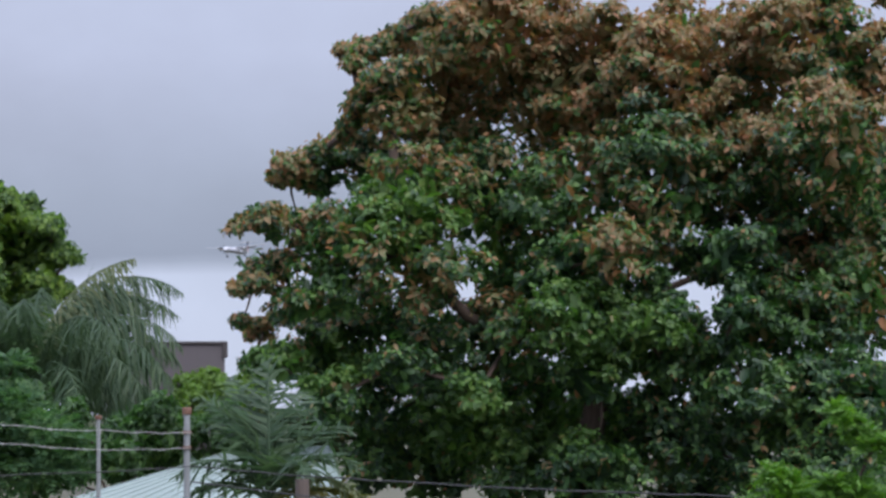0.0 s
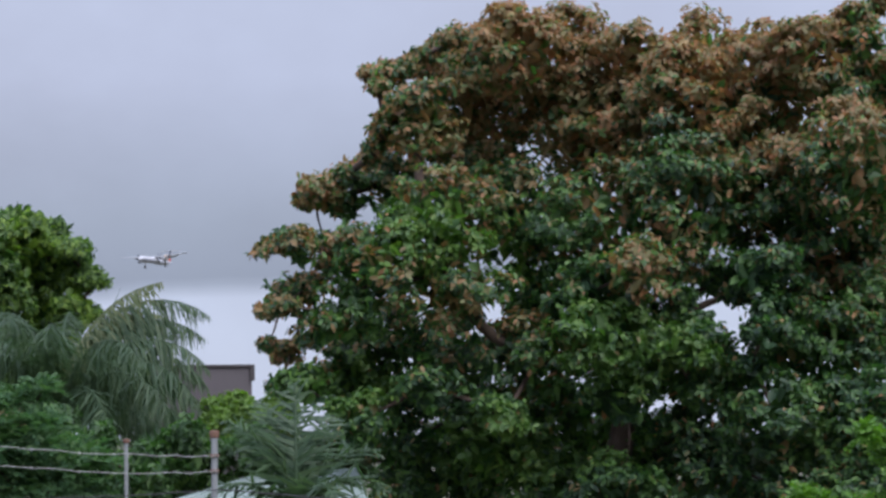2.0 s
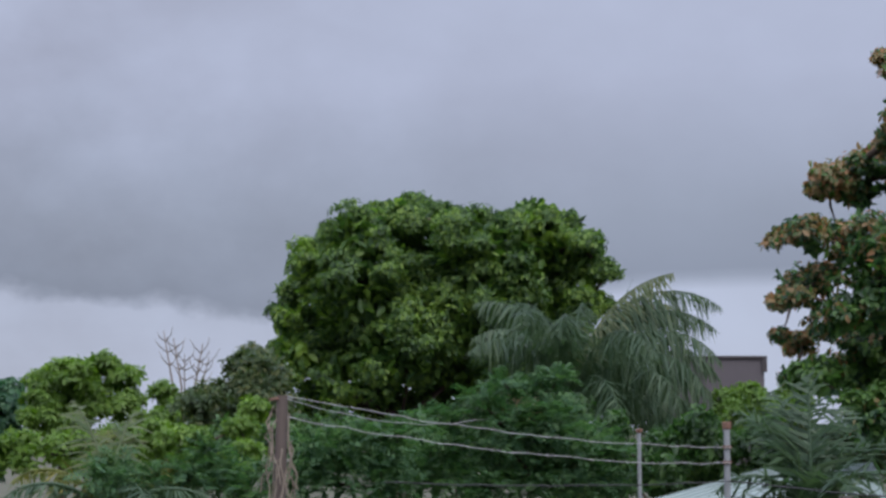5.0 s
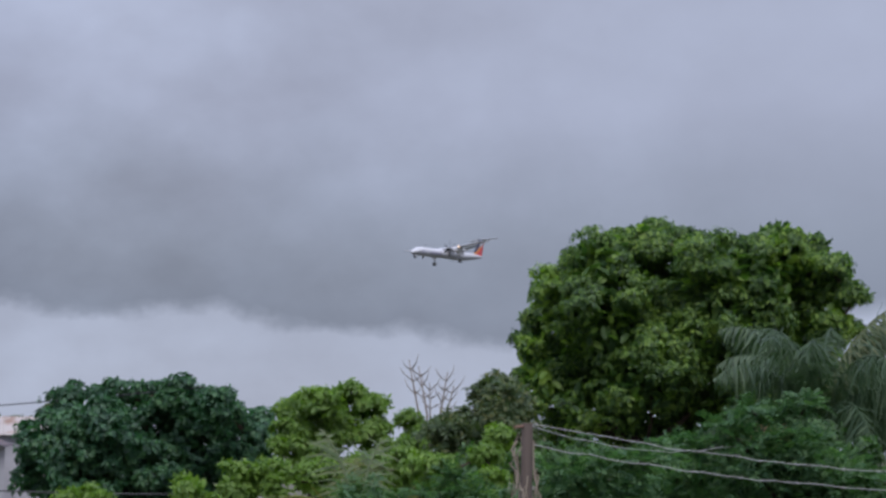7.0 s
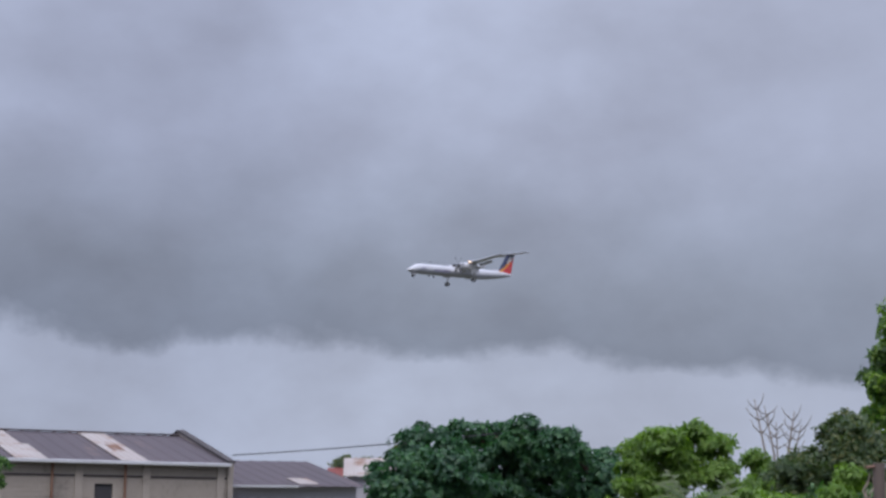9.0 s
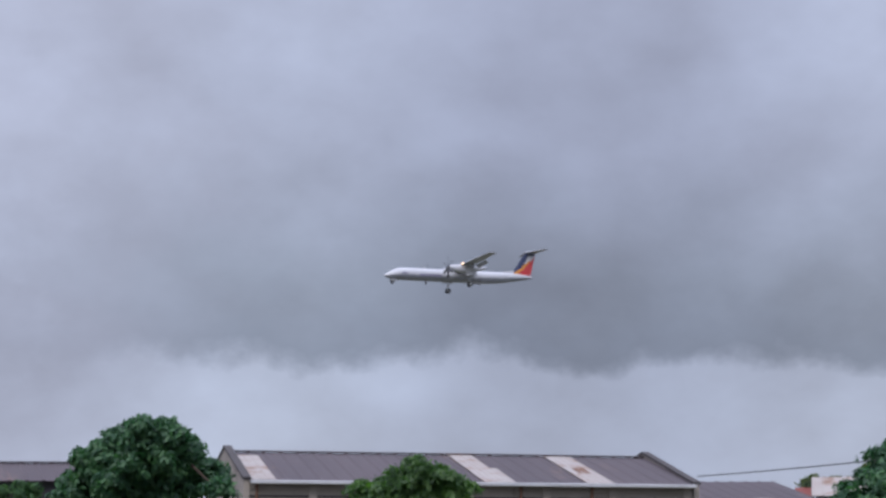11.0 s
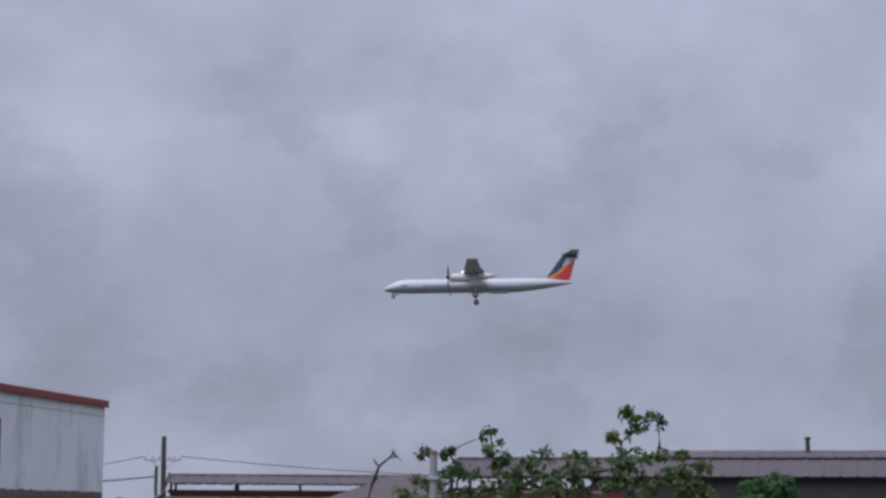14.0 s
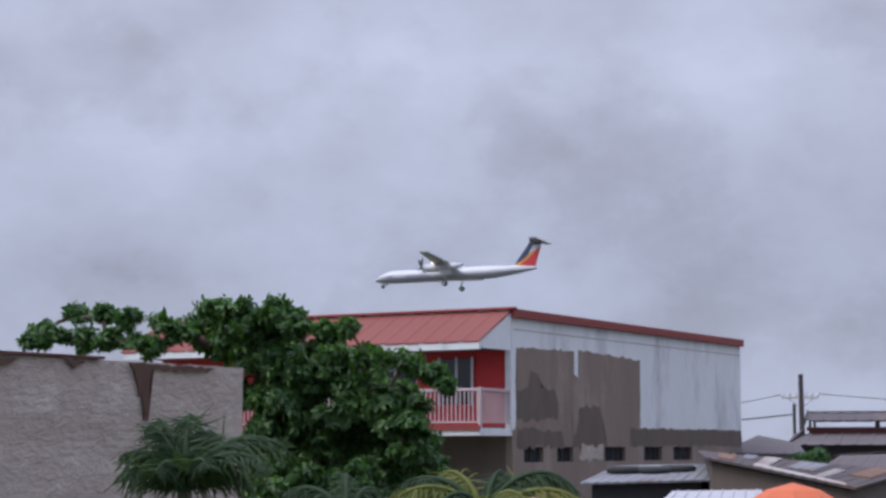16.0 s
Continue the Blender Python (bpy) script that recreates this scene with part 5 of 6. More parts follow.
bm.faces.new([g[nx][j] for j in range(nz + 1)][::-1] + [bk[1][0], bk[1][1]][::1])
bmesh.ops.recalc_face_normals(bm, faces=bm.faces[:])
part("wall_face", bm, CONCRETE, cw)


def flat_stain(name, parent, pts, y, seed, material, rough=.03):
    bm = ragged(bmesh.new(), pts, np.random.default_rng(seed), .07, rough)
    for v in bm.verts:
        v.co = Vector((v.co.y, y - v.co.x * 1.2, v.co.z))
    bmesh.ops.recalc_face_normals(bm, faces=bm.faces[:])
    return part(name, bm, material, parent)


flat_stain("stain", cw, [(-1.84, 4.03), (-.45, 4.03), (-.62, 3.985), (-1.0, 3.97), (-1.50, 3.975), (-1.535, 3.90), (-1.54, 3.66), (-1.56, 3.47), (-1.61, 3.47), (-1.63, 3.70), (-1.64, 3.86), (-1.665, 3.74), (-1.70, 3.72), (-1.72, 3.86), (-1.78, 3.97)], -.03, 61, STAIN, .014)
flat_stain("stain", cw, [(-3.98, 4.03), (-3.35, 4.03), (-3.45, 3.97), (-3.62, 3.95), (-3.7, 3.84), (-3.8, 3.8), (-3.86, 3.95)], -.03, 62, STAIN, .02)
flat_stain("stain", cw, [(-2.75, 4.03), (-2.45, 4.03), (-2.55, 3.99), (-2.62, 3.96)], -.03, 64, STAIN, .012)
flat_stain("stain", cw, [(-4.1, 2.62), (-3.55, 2.76), (-3.57, 2.70), (-4.0, 2.53)], -.05, 63, STAIN, .012)
part("flashing", box(bmesh.new(), -9, -2.2, -.04, .28, 4.055, 4.08), MAROON, cw, "dark red metal flashing")
part("pilaster", box(bmesh.new(), -.28, -.02, -.035, 0, 0, 2.9, .01), CONCRETE, cw)
part("pilaster", box(bmesh.new(), -4.3, -3.9, -.045, 0, 0, 3.3, .012), CONCRETE, cw)


# the block warehouse
def gable(x0, x1, y0, ze, yr, zr, y1, lift, floor=0.0):
    return prism(bmesh.new(), [(y0 - .12, floor), (y0 - .12, ze + lift), (yr, zr + lift), (y1 + .1, ze + lift), (y1 + .1, floor)], x0, x1, "x")


wh = thing("block_warehouse", pose(10.7, 78.0, 0, 0, 0.72, 0) @ pose(-10.7, -78.0, 0), "long block warehouse with purple-brown metal roof and faded panels", "warehouse")
X0, X1, YE, YR, ZE, ZR = 10.7, 30.3, 78.0, 84.5, 4.63, 6.05
wall = part("front_wall", box(bmesh.new(), X0, 24.3, YE, YE + .2, 0, ZE - .05), BLOCK, wh, "weathered cream block wall")
part("front_wall", box(bmesh.new(), 25.1, X1, YE, YE + .2, 0, ZE - .05), BLOCK, wh)
part("front_wall", box(bmesh.new(), 24.3, 25.1, YE, YE + .2, 3.7, ZE - .05), BLOCK, wh)
# shade inside the doorway, painted as a near-black panel
part("doorway", box(bmesh.new(), 24.3, 25.1, YE + .12, YE + .16, 0, 3.7), SHADE_WALL, wh, "dark doorway")
for z in (3.98, 4.30):
    part("wall_band", box(bmesh.new(), X0, X1, YE - .05, YE, z, z + .09, .01), COPING if z < 4.2 else BLOCK, wh)
for x in (13.2, 16.6, 20.0, 23.4, 26.4, 29.8):
    part("pilaster", box(bmesh.new(), x, x + .35, YE - .09, YE, 0, ZE - .1, .01), BLOCK, wh)
for r in range(14):
    # raised courses of blocks
    z = 3.90 - .2 * r
    bm = bmesh.new()
    for c in range(48):
        xa = X0 + .05 + c * .41 + (.2 if r % 2 else 0)
        if xa + .39 > X1 - .05 or (24.0 < xa + .2 < 25.4) or z < 1.3:
            continue
        box(bm, xa, xa + .39, YE - .022, YE - .002, z - .19, z - .01)
    tagged(part("block_course", bm, BLOCK, wh), kind="stuff")
part("roof_front", sheet_roof(bmesh.new(), X0, X1, YE - .35, ZE, YR, ZR, .76, .035), ROOF_RUST, wh, "purple-brown ribbed metal roof")
part("roof_back", sheet_roof(bmesh.new(), X0, X1, 2 * YR - YE + .35, ZE, YR, ZR, .76, .035), ROOF_RUST, wh)
for xa, xb, s0, s1 in ((10.8, 11.8, .03, .86), (20.75, 21.85, .02, .98), (25.35, 26.6, .02, .98), (21.85, 22.15, .02, .5)):
    ya, yb = YE - .35 + (YR - YE + .35) * s0, YE - .35 + (YR - YE + .35) * s1
    za, zb = ZE + (ZR - ZE) * s0 + .045, ZE + (ZR - ZE) * s1 + .045
    part("faded_panel", sheet_roof(bmesh.new(), xa, xb, ya, za, yb, zb, .3, .02), ROOF_LIGHT, wh, "faded whitish roof panel")
part("rust_patch", sheet_roof(bmesh.new(), 25.75, 26.25, 80.1, 5.19, 81.3, 5.45, .3, .02), RUST, wh)
part("ridge_cap", box(bmesh.new(), X0, X1, YR - .22, YR + .22, ZR + .03, ZR + .09, .02), ROOF_RUST, wh)
part("gutter", box(bmesh.new(), X0, X1, YE - .52, YE - .34, ZE - .10, ZE + .05, .02), GUTTER, wh, "pale galvanised gutter")
for x in (X0 + .3, 22.4, 25.6):
    part("downpipe", tube(bmesh.new(), [(x, YE - .14, ZE - .1), (x, YE - .14, 0)], .06, 8), RUST, wh)
for x in (X0 - .25, X1):
    gb = part("gable_wall", gable(x, x + .25, YE, ZE - .08, YR, ZR, 2 * YR - YE, .22), BLOCK, wh, "gable wall with dark coping")
    for g in (-1, 1):
        y0 = YR + g * (YR - YE + .2)
        part("coping", slab(bmesh.new(), [(x - .05, y0, ZE + .17), (x + .30, y0, ZE + .17), (x + .30, YR, ZR + .30), (x - .05, YR, ZR + .30)], .10), COPING, gb)

# low shed beside the warehouse
sh = thing("low_shed", pose(0, 0, -.13), "low pale shed with rusty purple roof beside the warehouse", "shed")
part("roof", sheet_roof(bmesh.new(), 31.0, 37.6, 79.0, 3.60, 86.0, 4.84, .76, .03), ROOF_RUST, sh)
part("front_wall", box(bmesh.new(), 31.1, 37.4, 79.6, 79.8, 0, 3.66), WALL_PALE, sh)
part("side_wall", prism(bmesh.new(), [(79.8, 0), (79.8, 3.66), (85.9, 4.76), (85.9, 0)], 37.2, 37.4, "x"), WALL_PALE, sh)
part("eave_strip", box(bmesh.new(), 31.0, 34.2, 78.9, 79.05, 3.54, 3.64), GUTTER, sh)
part("faded_panel", sheet_roof(bmesh.new(), 34.4, 35.4, 79.4, 3.71, 80.9, 3.98, .3, .02), ROOF_LIGHT, sh)
for xa, xb, za, zb in ((32.4, 32.6, 2.2, 3.0), (35.2, 36.0, 2.3, 2.75)):
    part("window", box(bmesh.new(), xa, xb, 79.56, 79.6, za, zb), GLASS_DARK, sh)
part("awning", slab(bmesh.new(), [(31.3, 78.6, 2.85), (32.1, 78.6, 2.85), (32.1, 79.6, 3.0), (31.3, 79.6, 3.0)], .04), ROOF_LIGHT, sh)
hs = thing("white_roofed_hut", frame_at(25.64, 92.0), "small hut with white and red roof behind the trees", "hut")
part("wall", box(bmesh.new(), -1.2, 1.6, 0, 3, 0, 4.0), WALL_PALE, hs)
part("roof", sheet_roof(bmesh.new(), -1.4, 1.8, -.4, 4.0, 1.6, 4.9, .5, .02), ROOF_LIGHT, hs)
part("red_roof", sheet_roof(bmesh.new(), -2.2, -1.4, -.3, 3.9, 1.4, 4.4, .4, .02), ROOF_RED, hs)


# market sheds with open ridge lanterns
def market_shed(az0, az1, dist, z_top, z_low, depth, label, open_part, roof_z, maroon=True):
    a, b = at(az0, dist), at(az1, dist)
    w = (b - a).length
    d = (b - a).normalized()
    ms = thing("market_shed", Matrix.Translation(a) @ pose(0, 0, 0, 0, 0, math.degrees(math.atan2(d.y, d.x))), label, "market shed", "market sheds")
    part("lantern_roof", sheet_roof(bmesh.new(), 0, w, 0, z_low, depth, z_top, .76, .03), ROOF_RUST, ms, "purple-brown ribbed lantern roof")
    part("lantern_roof", sheet_roof(bmesh.new(), 0, w, 2 * depth, z_low, depth, z_top, .76, .03), ROOF_RUST, ms)
    part("ridge_cap", box(bmesh.new(), 0, w, depth - .2, depth + .2, z_top + .02, z_top + .08, .02), ROOF_RUST, ms)
    n = max(4, int(w / 2.6))
    for i in range(n + 1):
        x = .1 + (w - .3) * i / n
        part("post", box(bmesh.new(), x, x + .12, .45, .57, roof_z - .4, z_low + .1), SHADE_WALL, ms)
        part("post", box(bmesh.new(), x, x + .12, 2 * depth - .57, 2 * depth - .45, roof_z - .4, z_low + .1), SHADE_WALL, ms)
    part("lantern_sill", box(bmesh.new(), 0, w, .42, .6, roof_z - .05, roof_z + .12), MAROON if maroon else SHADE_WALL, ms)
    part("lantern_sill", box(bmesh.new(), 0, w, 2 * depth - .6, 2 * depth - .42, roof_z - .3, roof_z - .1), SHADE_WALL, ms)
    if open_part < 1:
        # shade below the lantern roof is put into this boarding's colour
        part("lantern_boarding", box(bmesh.new(), w * open_part, w, .46, .56, roof_z, z_low + .08), SHADE_WALL, ms, "boards darkened for shade under the roof")
    return ms, w


ms, w = market_shed(-24.87, -16.9, 93.0, 4.90, 4.50, 2.2, "dark open-sided market shed with purple-brown lantern roof", 1.0, 4.05)
part("lower_roof", sheet_roof(bmesh.new(), -.6, w, -4.0, 3.32, .5, 3.86, .76, .03), ROOF_PINK, ms)
# near-black wall: the shade under the lower roof is in its colour
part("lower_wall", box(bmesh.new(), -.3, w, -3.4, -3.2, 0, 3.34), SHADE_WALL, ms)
part("louvre", box(bmesh.new(), .1, w, .48, .54, 3.80, 4.02), MAROON, ms)
part("gable_board", slab(bmesh.new(), [(-.1, -.1, 4.55), (-.02, -.1, 4.55), (-.02, 2.2, 5.05), (-.1, 2.2, 5.05)], .26), COPING, ms)
part("gable_board", slab(bmesh.new(), [(-.72, -4.1, 3.34), (-.6, -4.1, 3.34), (-.1, .4, 4.1), (-.2, .4, 4.1)], .26), COPING, ms)
ms, w = market_shed(-16.45, 5.6, 89.0, 5.73, 4.85, 3.0, "long dark market shed with purple-brown roof and open ridge", 0.20, 4.18)
part("louvre", box(bmesh.new(), .1, w * .24, .4, .46, 3.35, 4.1), MAROON, ms, "dark red louvre boards")
# front and walls carry the shade beneath the long roof as near-black colour
part("shaded_front", box(bmesh.new(), w * .24, w, .38, .44, 3.1, 4.84), SHADE_WALL, ms)
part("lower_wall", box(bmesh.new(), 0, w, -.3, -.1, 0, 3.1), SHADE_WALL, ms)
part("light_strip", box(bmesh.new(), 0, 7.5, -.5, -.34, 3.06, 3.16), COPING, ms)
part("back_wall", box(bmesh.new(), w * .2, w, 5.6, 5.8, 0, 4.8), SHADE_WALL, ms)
up = thing("rear_shed", pose(0, 0, 0.13) @ frame_at(-5.67, 97.0), "rear shed roof with a stove pipe above the market roof", "shed")
part("roof", sheet_roof(bmesh.new(), -7.6, 7.5, 0, 5.88, 2.5, 6.24, .76, .03), ROOF_RUST, up)
part("light_edge", box(bmesh.new(), -7.6, 5.2, 2.44, 2.6, 6.25, 6.30), ROOF_LIGHT, up)
part("faded_panel", sheet_roof(bmesh.new(), 5.2, 7.5, .1, 5.95, 2.4, 6.28, .4, .02), ROOF_LIGHT, up)
part("wall", box(bmesh.new(), -7.5, 7.4, .4, .6, -.15, 5.9), SHADE_WALL, up)
part("stove_pipe", tube(bmesh.new(), [(.15, 2.2, 5.9), (.15, 2.2, 6.85)], .12, 12), COPING, up)
part("pipe_cap", tube(bmesh.new(), [(.15, 2.2, 6.86), (.15, 2.2, 6.98)], [.17, .15], 12), COPING, up)
pk = thing("pink_roofed_shed", Matrix.Identity(4), "pinkish metal hip roof below the market sheds", "shed")
c = [at(-20.77, 80, 0.13), at(-16.47, 80, 0.16), at(-16.47, 84, 1.06), at(-18.12, 84, 1.05)]
part("roof", slab(bmesh.new(), c, .05, 9, .012), ROOF_PINK, pk)
c = [at(-20.67, 80.6), at(-16.57, 80.6)]
part("wall", prism(bmesh.new(), [(c[0].x, c[0].y), (c[1].x, c[1].y), (c[1].x + .5, c[1].y + 3), (c[0].x + .5, c[0].y + 3)], 0, 3.25, "z"), SHADE_WALL, pk)

# low roofs before the red house
def low_shed(name, label, corners, roof_mat, wall_mat, ribs=10, inset=.15):
    t = thing(name, Matrix.Identity(4), label, "shed", "low roofs by the red house")
    part("roof", slab(bmesh.new(), corners, .04, ribs, .014), roof_mat, t)
    m = sum((Vector(q) for q in corners), Vector()) / 4
    cc = [Vector(q).lerp(m, inset) for q in corners]
    bm = bmesh.new()
    lo = [bm.verts.new((q.x, q.y, 0)) for q in cc]
    hi = [bm.verts.new((q.x, q.y, q.z - .08)) for q in cc]
    for i in range(4):
        bm.faces.new((lo[i], lo[(i + 1) % 4], hi[(i + 1) % 4], hi[i]))
    part("wall", bm, wall_mat, t)
    return t


low_shed("tin_roofed_shed", "grey tin-roofed shed with tyres lying on the roof", [at(-31.66, 36, -1.06), at(-27.78, 36, -0.96), at(-27.33, 39, -0.47), at(-30.56, 39, -0.54)], ROOF_GREY, SHADE_WALL, 12)
RUSTY = [at(-27.88, 34.2, -0.29), at(-23.47, 31, -1.19), at(-21.88, 38, -0.72), at(-28.09, 40, -0.09)]
low_shed("rusty_roofed_shed", "rusty dark tin-roofed shed with a pale verge", RUSTY, ROOF_DARK, WOOD_OLD, 14, .08)
rs = bpy.data.objects["rusty_roofed_shed"]
ra, rb, rc, rd = (Vector(v) for v in RUSTY)
for u0, u1, v0, v1, mat in ((.10, .20, .15, .80, RUST), (.34, .42, .10, .95, ROOF_LIGHT), (.52, .66, .30, .85, ROOF_GREY), (.72, .78, .05, .60, ROOF_LIGHT), (.84, .95, .40, .95, RUST), (.24, .30, .50, .98, ROOF_GREY)):
    q = [ra.lerp(rb, u).lerp(rd.lerp(rc, u), v) + Vector((0, 0, .025)) for u, v in ((u0, v0), (u1, v0), (u1, v1), (u0, v1))]
    part("patched_sheet", slab(bmesh.new(), q, .02, 3, .012), mat, rs)
vg = thing("roof_edging", Matrix.Identity(4), "pale metal strip along the rusty roof edge", "roof trim")
part("strip", slab(bmesh.new(), [at(-26.48, 33.5, -0.52), at(-23.78, 31.2, -1.11), at(-23.73, 31.3, -1.05), at(-26.38, 33.6, -0.47)], .03), ROOF_LIGHT, vg)
low_shed("pale_roofed_shed", "pale sheet-roofed shed behind the rusty roof", [at(-24.48, 46, -0.62), at(-20.36, 46, -0.86), at(-20.37, 52, -0.16), at(-23.88, 52, -0.24)], ROOF_PINK, WALL_PALE, 10)
low_shed("pink_roofed_shed", "low pinkish metal-roofed shed by the market", [at(-27.48, 66, -0.16), at(-24.88, 66, -0.20), at(-25.09, 72, 0.12), at(-26.29, 72, 0.36)], ROOF_PINK, WALL_PALE, 10)
low_shed("white_roofed_stall", "low stall with white sheet roof", [at(-29.27, 25, -1.67), at(-26.2, 25, -1.73), at(-26.2, 27, -1.26), at(-28.88, 27, -1.30)], WALL_PALE, WOOD_OLD, 8)
ct = thing("wooden_crate", frame_at(-26.99, 35.0), "yellowish crate beside the tin roof", "crate")
part("body", box(bmesh.new(), -.35, .35, 0, .6, 2.2, 2.62, .02), DRY, ct)
part("stand", box(bmesh.new(), -.3, .3, .05, .55, 0, 2.2), WOOD_OLD, ct)
for az, dd, zt in ((-30.3, 37.6, 2.76), (-29.4, 37.5, 2.75), (-28.7, 37.7, 2.78)):
    ty = thing("old_tyre", Matrix.Translation(at(az, dd) + Vector((0, 0, zt))), "worn black tyre lying on the tin roof", "tyre", "tyres on the roof")
    bm = bmesh.new()
    ring = []
    for k in range(20):
        q = 2 * math.pi * k / 20
        ring.append([bm.verts.new(((.27 + .1 * math.cos(p)) * math.cos(q), (.27 + .1 * math.cos(p)) * math.sin(q), .08 * math.sin(p))) for p in (2 * math.pi * i / 8 for i in range(8))])
    for k in range(20):
        for i in range(8):
            bm.faces.new((ring[k][i], ring[k][(i + 1) % 8], ring[(k + 1) % 20][(i + 1) % 8], ring[(k + 1) % 20][i]))
    part("tread", bm, RUBBER, ty, smooth=True)
um = thing("orange_parasol", frame_at(-25.29, 23.0), "faded orange canvas parasol beside the stalls", "parasol")
bm = bmesh.new()
tip = bm.verts.new((0, 0, 2.78))
rim = [bm.verts.new((.62 * math.cos(k * math.pi / 4) * (1 if k % 2 == 0 else 1), .62 * math.sin(k * math.pi / 4), 2.50)) for k in range(8)]
mid = [bm.verts.new((.33 * math.cos(k * math.pi / 4), .33 * math.sin(k * math.pi / 4), 2.69)) for k in range(8)]
for k in range(8):
    bm.faces.new((tip, mid[k], mid[(k + 1) % 8]))
    bm.faces.new((mid[k], rim[k], rim[(k + 1) % 8], mid[(k + 1) % 8]))
part("canopy", bm, ORANGE, um)
part("pole", tube(bmesh.new(), [(0, 0, 0), (0, 0, 2.77)], .025, 8), GUTTER, um)

# grey house behind the palm, mint roof
gh = thing("grey_house", frame_at(53.18, 75.0), "plain grey-violet clad house block behind the palm", "house")
part("wall", box(bmesh.new(), -1.2, 2.95, 0, 6, 0, 6.02, .02), SLATE_WALL, gh)
part("roof_edge", box(bmesh.new(), -1.3, 3.06, -.08, 6.1, 5.98, 6.10, .02), COPING, gh)
part("corner_trim", box(bmesh.new(), 2.86, 3.06, -.1, .1, 5.45, 5.98, .01), COPING, gh)
mr = thing("mint_roofed_hut", Matrix.Identity(4), "low hut with pale mint metal roof behind the young palm", "hut")
part("roof", slab(bmesh.new(), [at(50.43, 26, -2.57), at(59.27, 26, -2.83), at(58.62, 29.5, -0.96), at(55.52, 29.5, -1.13)], .04, 22, .02), MINT_ROOF, mr)
c = [at(51.47, 26.6), at(59.38, 26.6), at(58.78, 29.2), at(55.78, 29.2)]
part("wall", prism(bmesh.new(), [(q.x, q.y) for q in c], 0, 1.85, "z"), WALL_PALE, mr)

# ---------------------------------------------------------------- fence, poles and wires
P1, P2, P3, P4 = at(54.30, 20.0), at(51.67, 23.5), at(40.77, 17.0), at(57.78, 21.5)
post = thing("fence_post", Matrix.Translation(P1), "grey painted steel fence post with rusty cap", "post", "fence posts")
part("shaft", tube(bmesh.new(), [(.02, 0, 0), (0, 0, 3.2)], [.036, .034], 12), POST_GREY, post)
part("cap", box(bmesh.new(), -.04, .04, -.04, .04, 3.20, 3.28, .012), RUST, post)
for z in (2.84, 3.0):
    part("wire_tie", tube(bmesh.new(), [(0, 0, z), (0, 0, z + .03)], .05, 10), RUST, post)
post = thing("fence_post", Matrix.Translation(P2), "thin grey steel fence post", "post", "fence posts")
part("shaft", tube(bmesh.new(), [(.04, 0, 0), (0, 0, 3.16)], [.03, .025], 10), POST_GREY, post)
part("cap", box(bmesh.new(), -.035, .035, -.035, .035, 3.15, 3.20, .01), RUST, post)
post = thing("timber_post", Matrix.Translation(P4), "short dark timber post", "post", "fence posts")
part("shaft", tube(bmesh.new(), [(0, 0, 0), (0, 0, 2.46)], [.085, .08], 10), WOOD_OLD, post)
post = thing("timber_post", Matrix.Translation(P3), "old timber post wound with dry vines", "post", "fence posts")
part("shaft", tube(bmesh.new(), [(.02, 0, 0), (0, .01, 1.8), (.02, 0, 3.48)], [.075, .06, .052], 12), WOOD_OLD, post)
part("bracket", tube(bmesh.new(), [(-.13, 0, 3.44), (.04, 0, 3.46)], .014, 6), RUST, post)
rng = random.Random(7)
for k in range(44):
    a0, z = rng.uniform(0, 6.28), rng.uniform(2.0, 3.45)
    pts = []
    turn = rng.uniform(-2.2, 2.2)
    for i in range(9):
        s = i / 8
        r = .065 + rng.uniform(0, .07) + .07 * s
        pts.append((r * math.cos(a0 + turn * s), r * math.sin(a0 + turn * s), z - s * rng.uniform(.5, .8)))
    part("vine", tube(bmesh.new(), pts, .007, 4), VINE, post)


def line(name, label, pts, r, material, barbs=0.0, category="wire"):
    t = tagged(new(name), label, category)
    bm = bmesh.new()
    tube(bm, pts, r, 5)
    if barbs:
        rr = random.Random(3)
        for a, b in zip(pts, pts[1:]):
            n = int((b - a).length / barbs)
            for i in range(n):
                q = a.lerp(b, (i + rr.random() * .5) / max(n, 1))
                for _ in range(2):
                    v = Vector((rr.uniform(-1, 1), rr.uniform(-1, 1), rr.uniform(-1, 1))).normalized() * .018
                    tube(bm, [q - v, q + v], .002, 4, False)
    part("strand", bm, material, t)
    return t


rw = random.Random(5)
line("barbed_wire", "sagging galvanised barbed wire along the fence", sag(P3 + Vector((0, -.1, 3.47)), P1 + Vector((0, -.05, 3.01)), .10, 26, .012, rw), .0044, WIRE, .14)
line("barbed_wire", "sagging galvanised barbed wire along the fence", sag(P3 + Vector((0, -.1, 3.29)), P1 + Vector((0, -.05, 2.85)), .12, 26, .012, rw), .0044, WIRE, .14)
line("barbed_wire", "loose wire hanging from the timber post", sag(P3 + Vector((0, -.1, 3.45)), at(47.36, 24, 0.36), .16, 14, .012, rw), .0044, WIRE, .2)
line("fence_wire", "dark wire before the large tree", sag(P1 + Vector((0, -.06, 2.66)), at(72.24, 17.5, -2.58), .05, 24, .006, rw), .008, CABLE)
line("fence_wire", "dark wire before the large tree", sag(P1 + Vector((0, -.06, 2.50)), at(66.23, 17.0, -3.09), .05, 20, .006, rw), .008, CABLE)
line("fence_wire", "dark wire below the feathery shrub", sag(at(43.93, 17.5, -1.66), P1 + Vector((0, -.06, 2.66)), .04, 20, .006, rw), .006, CABLE)
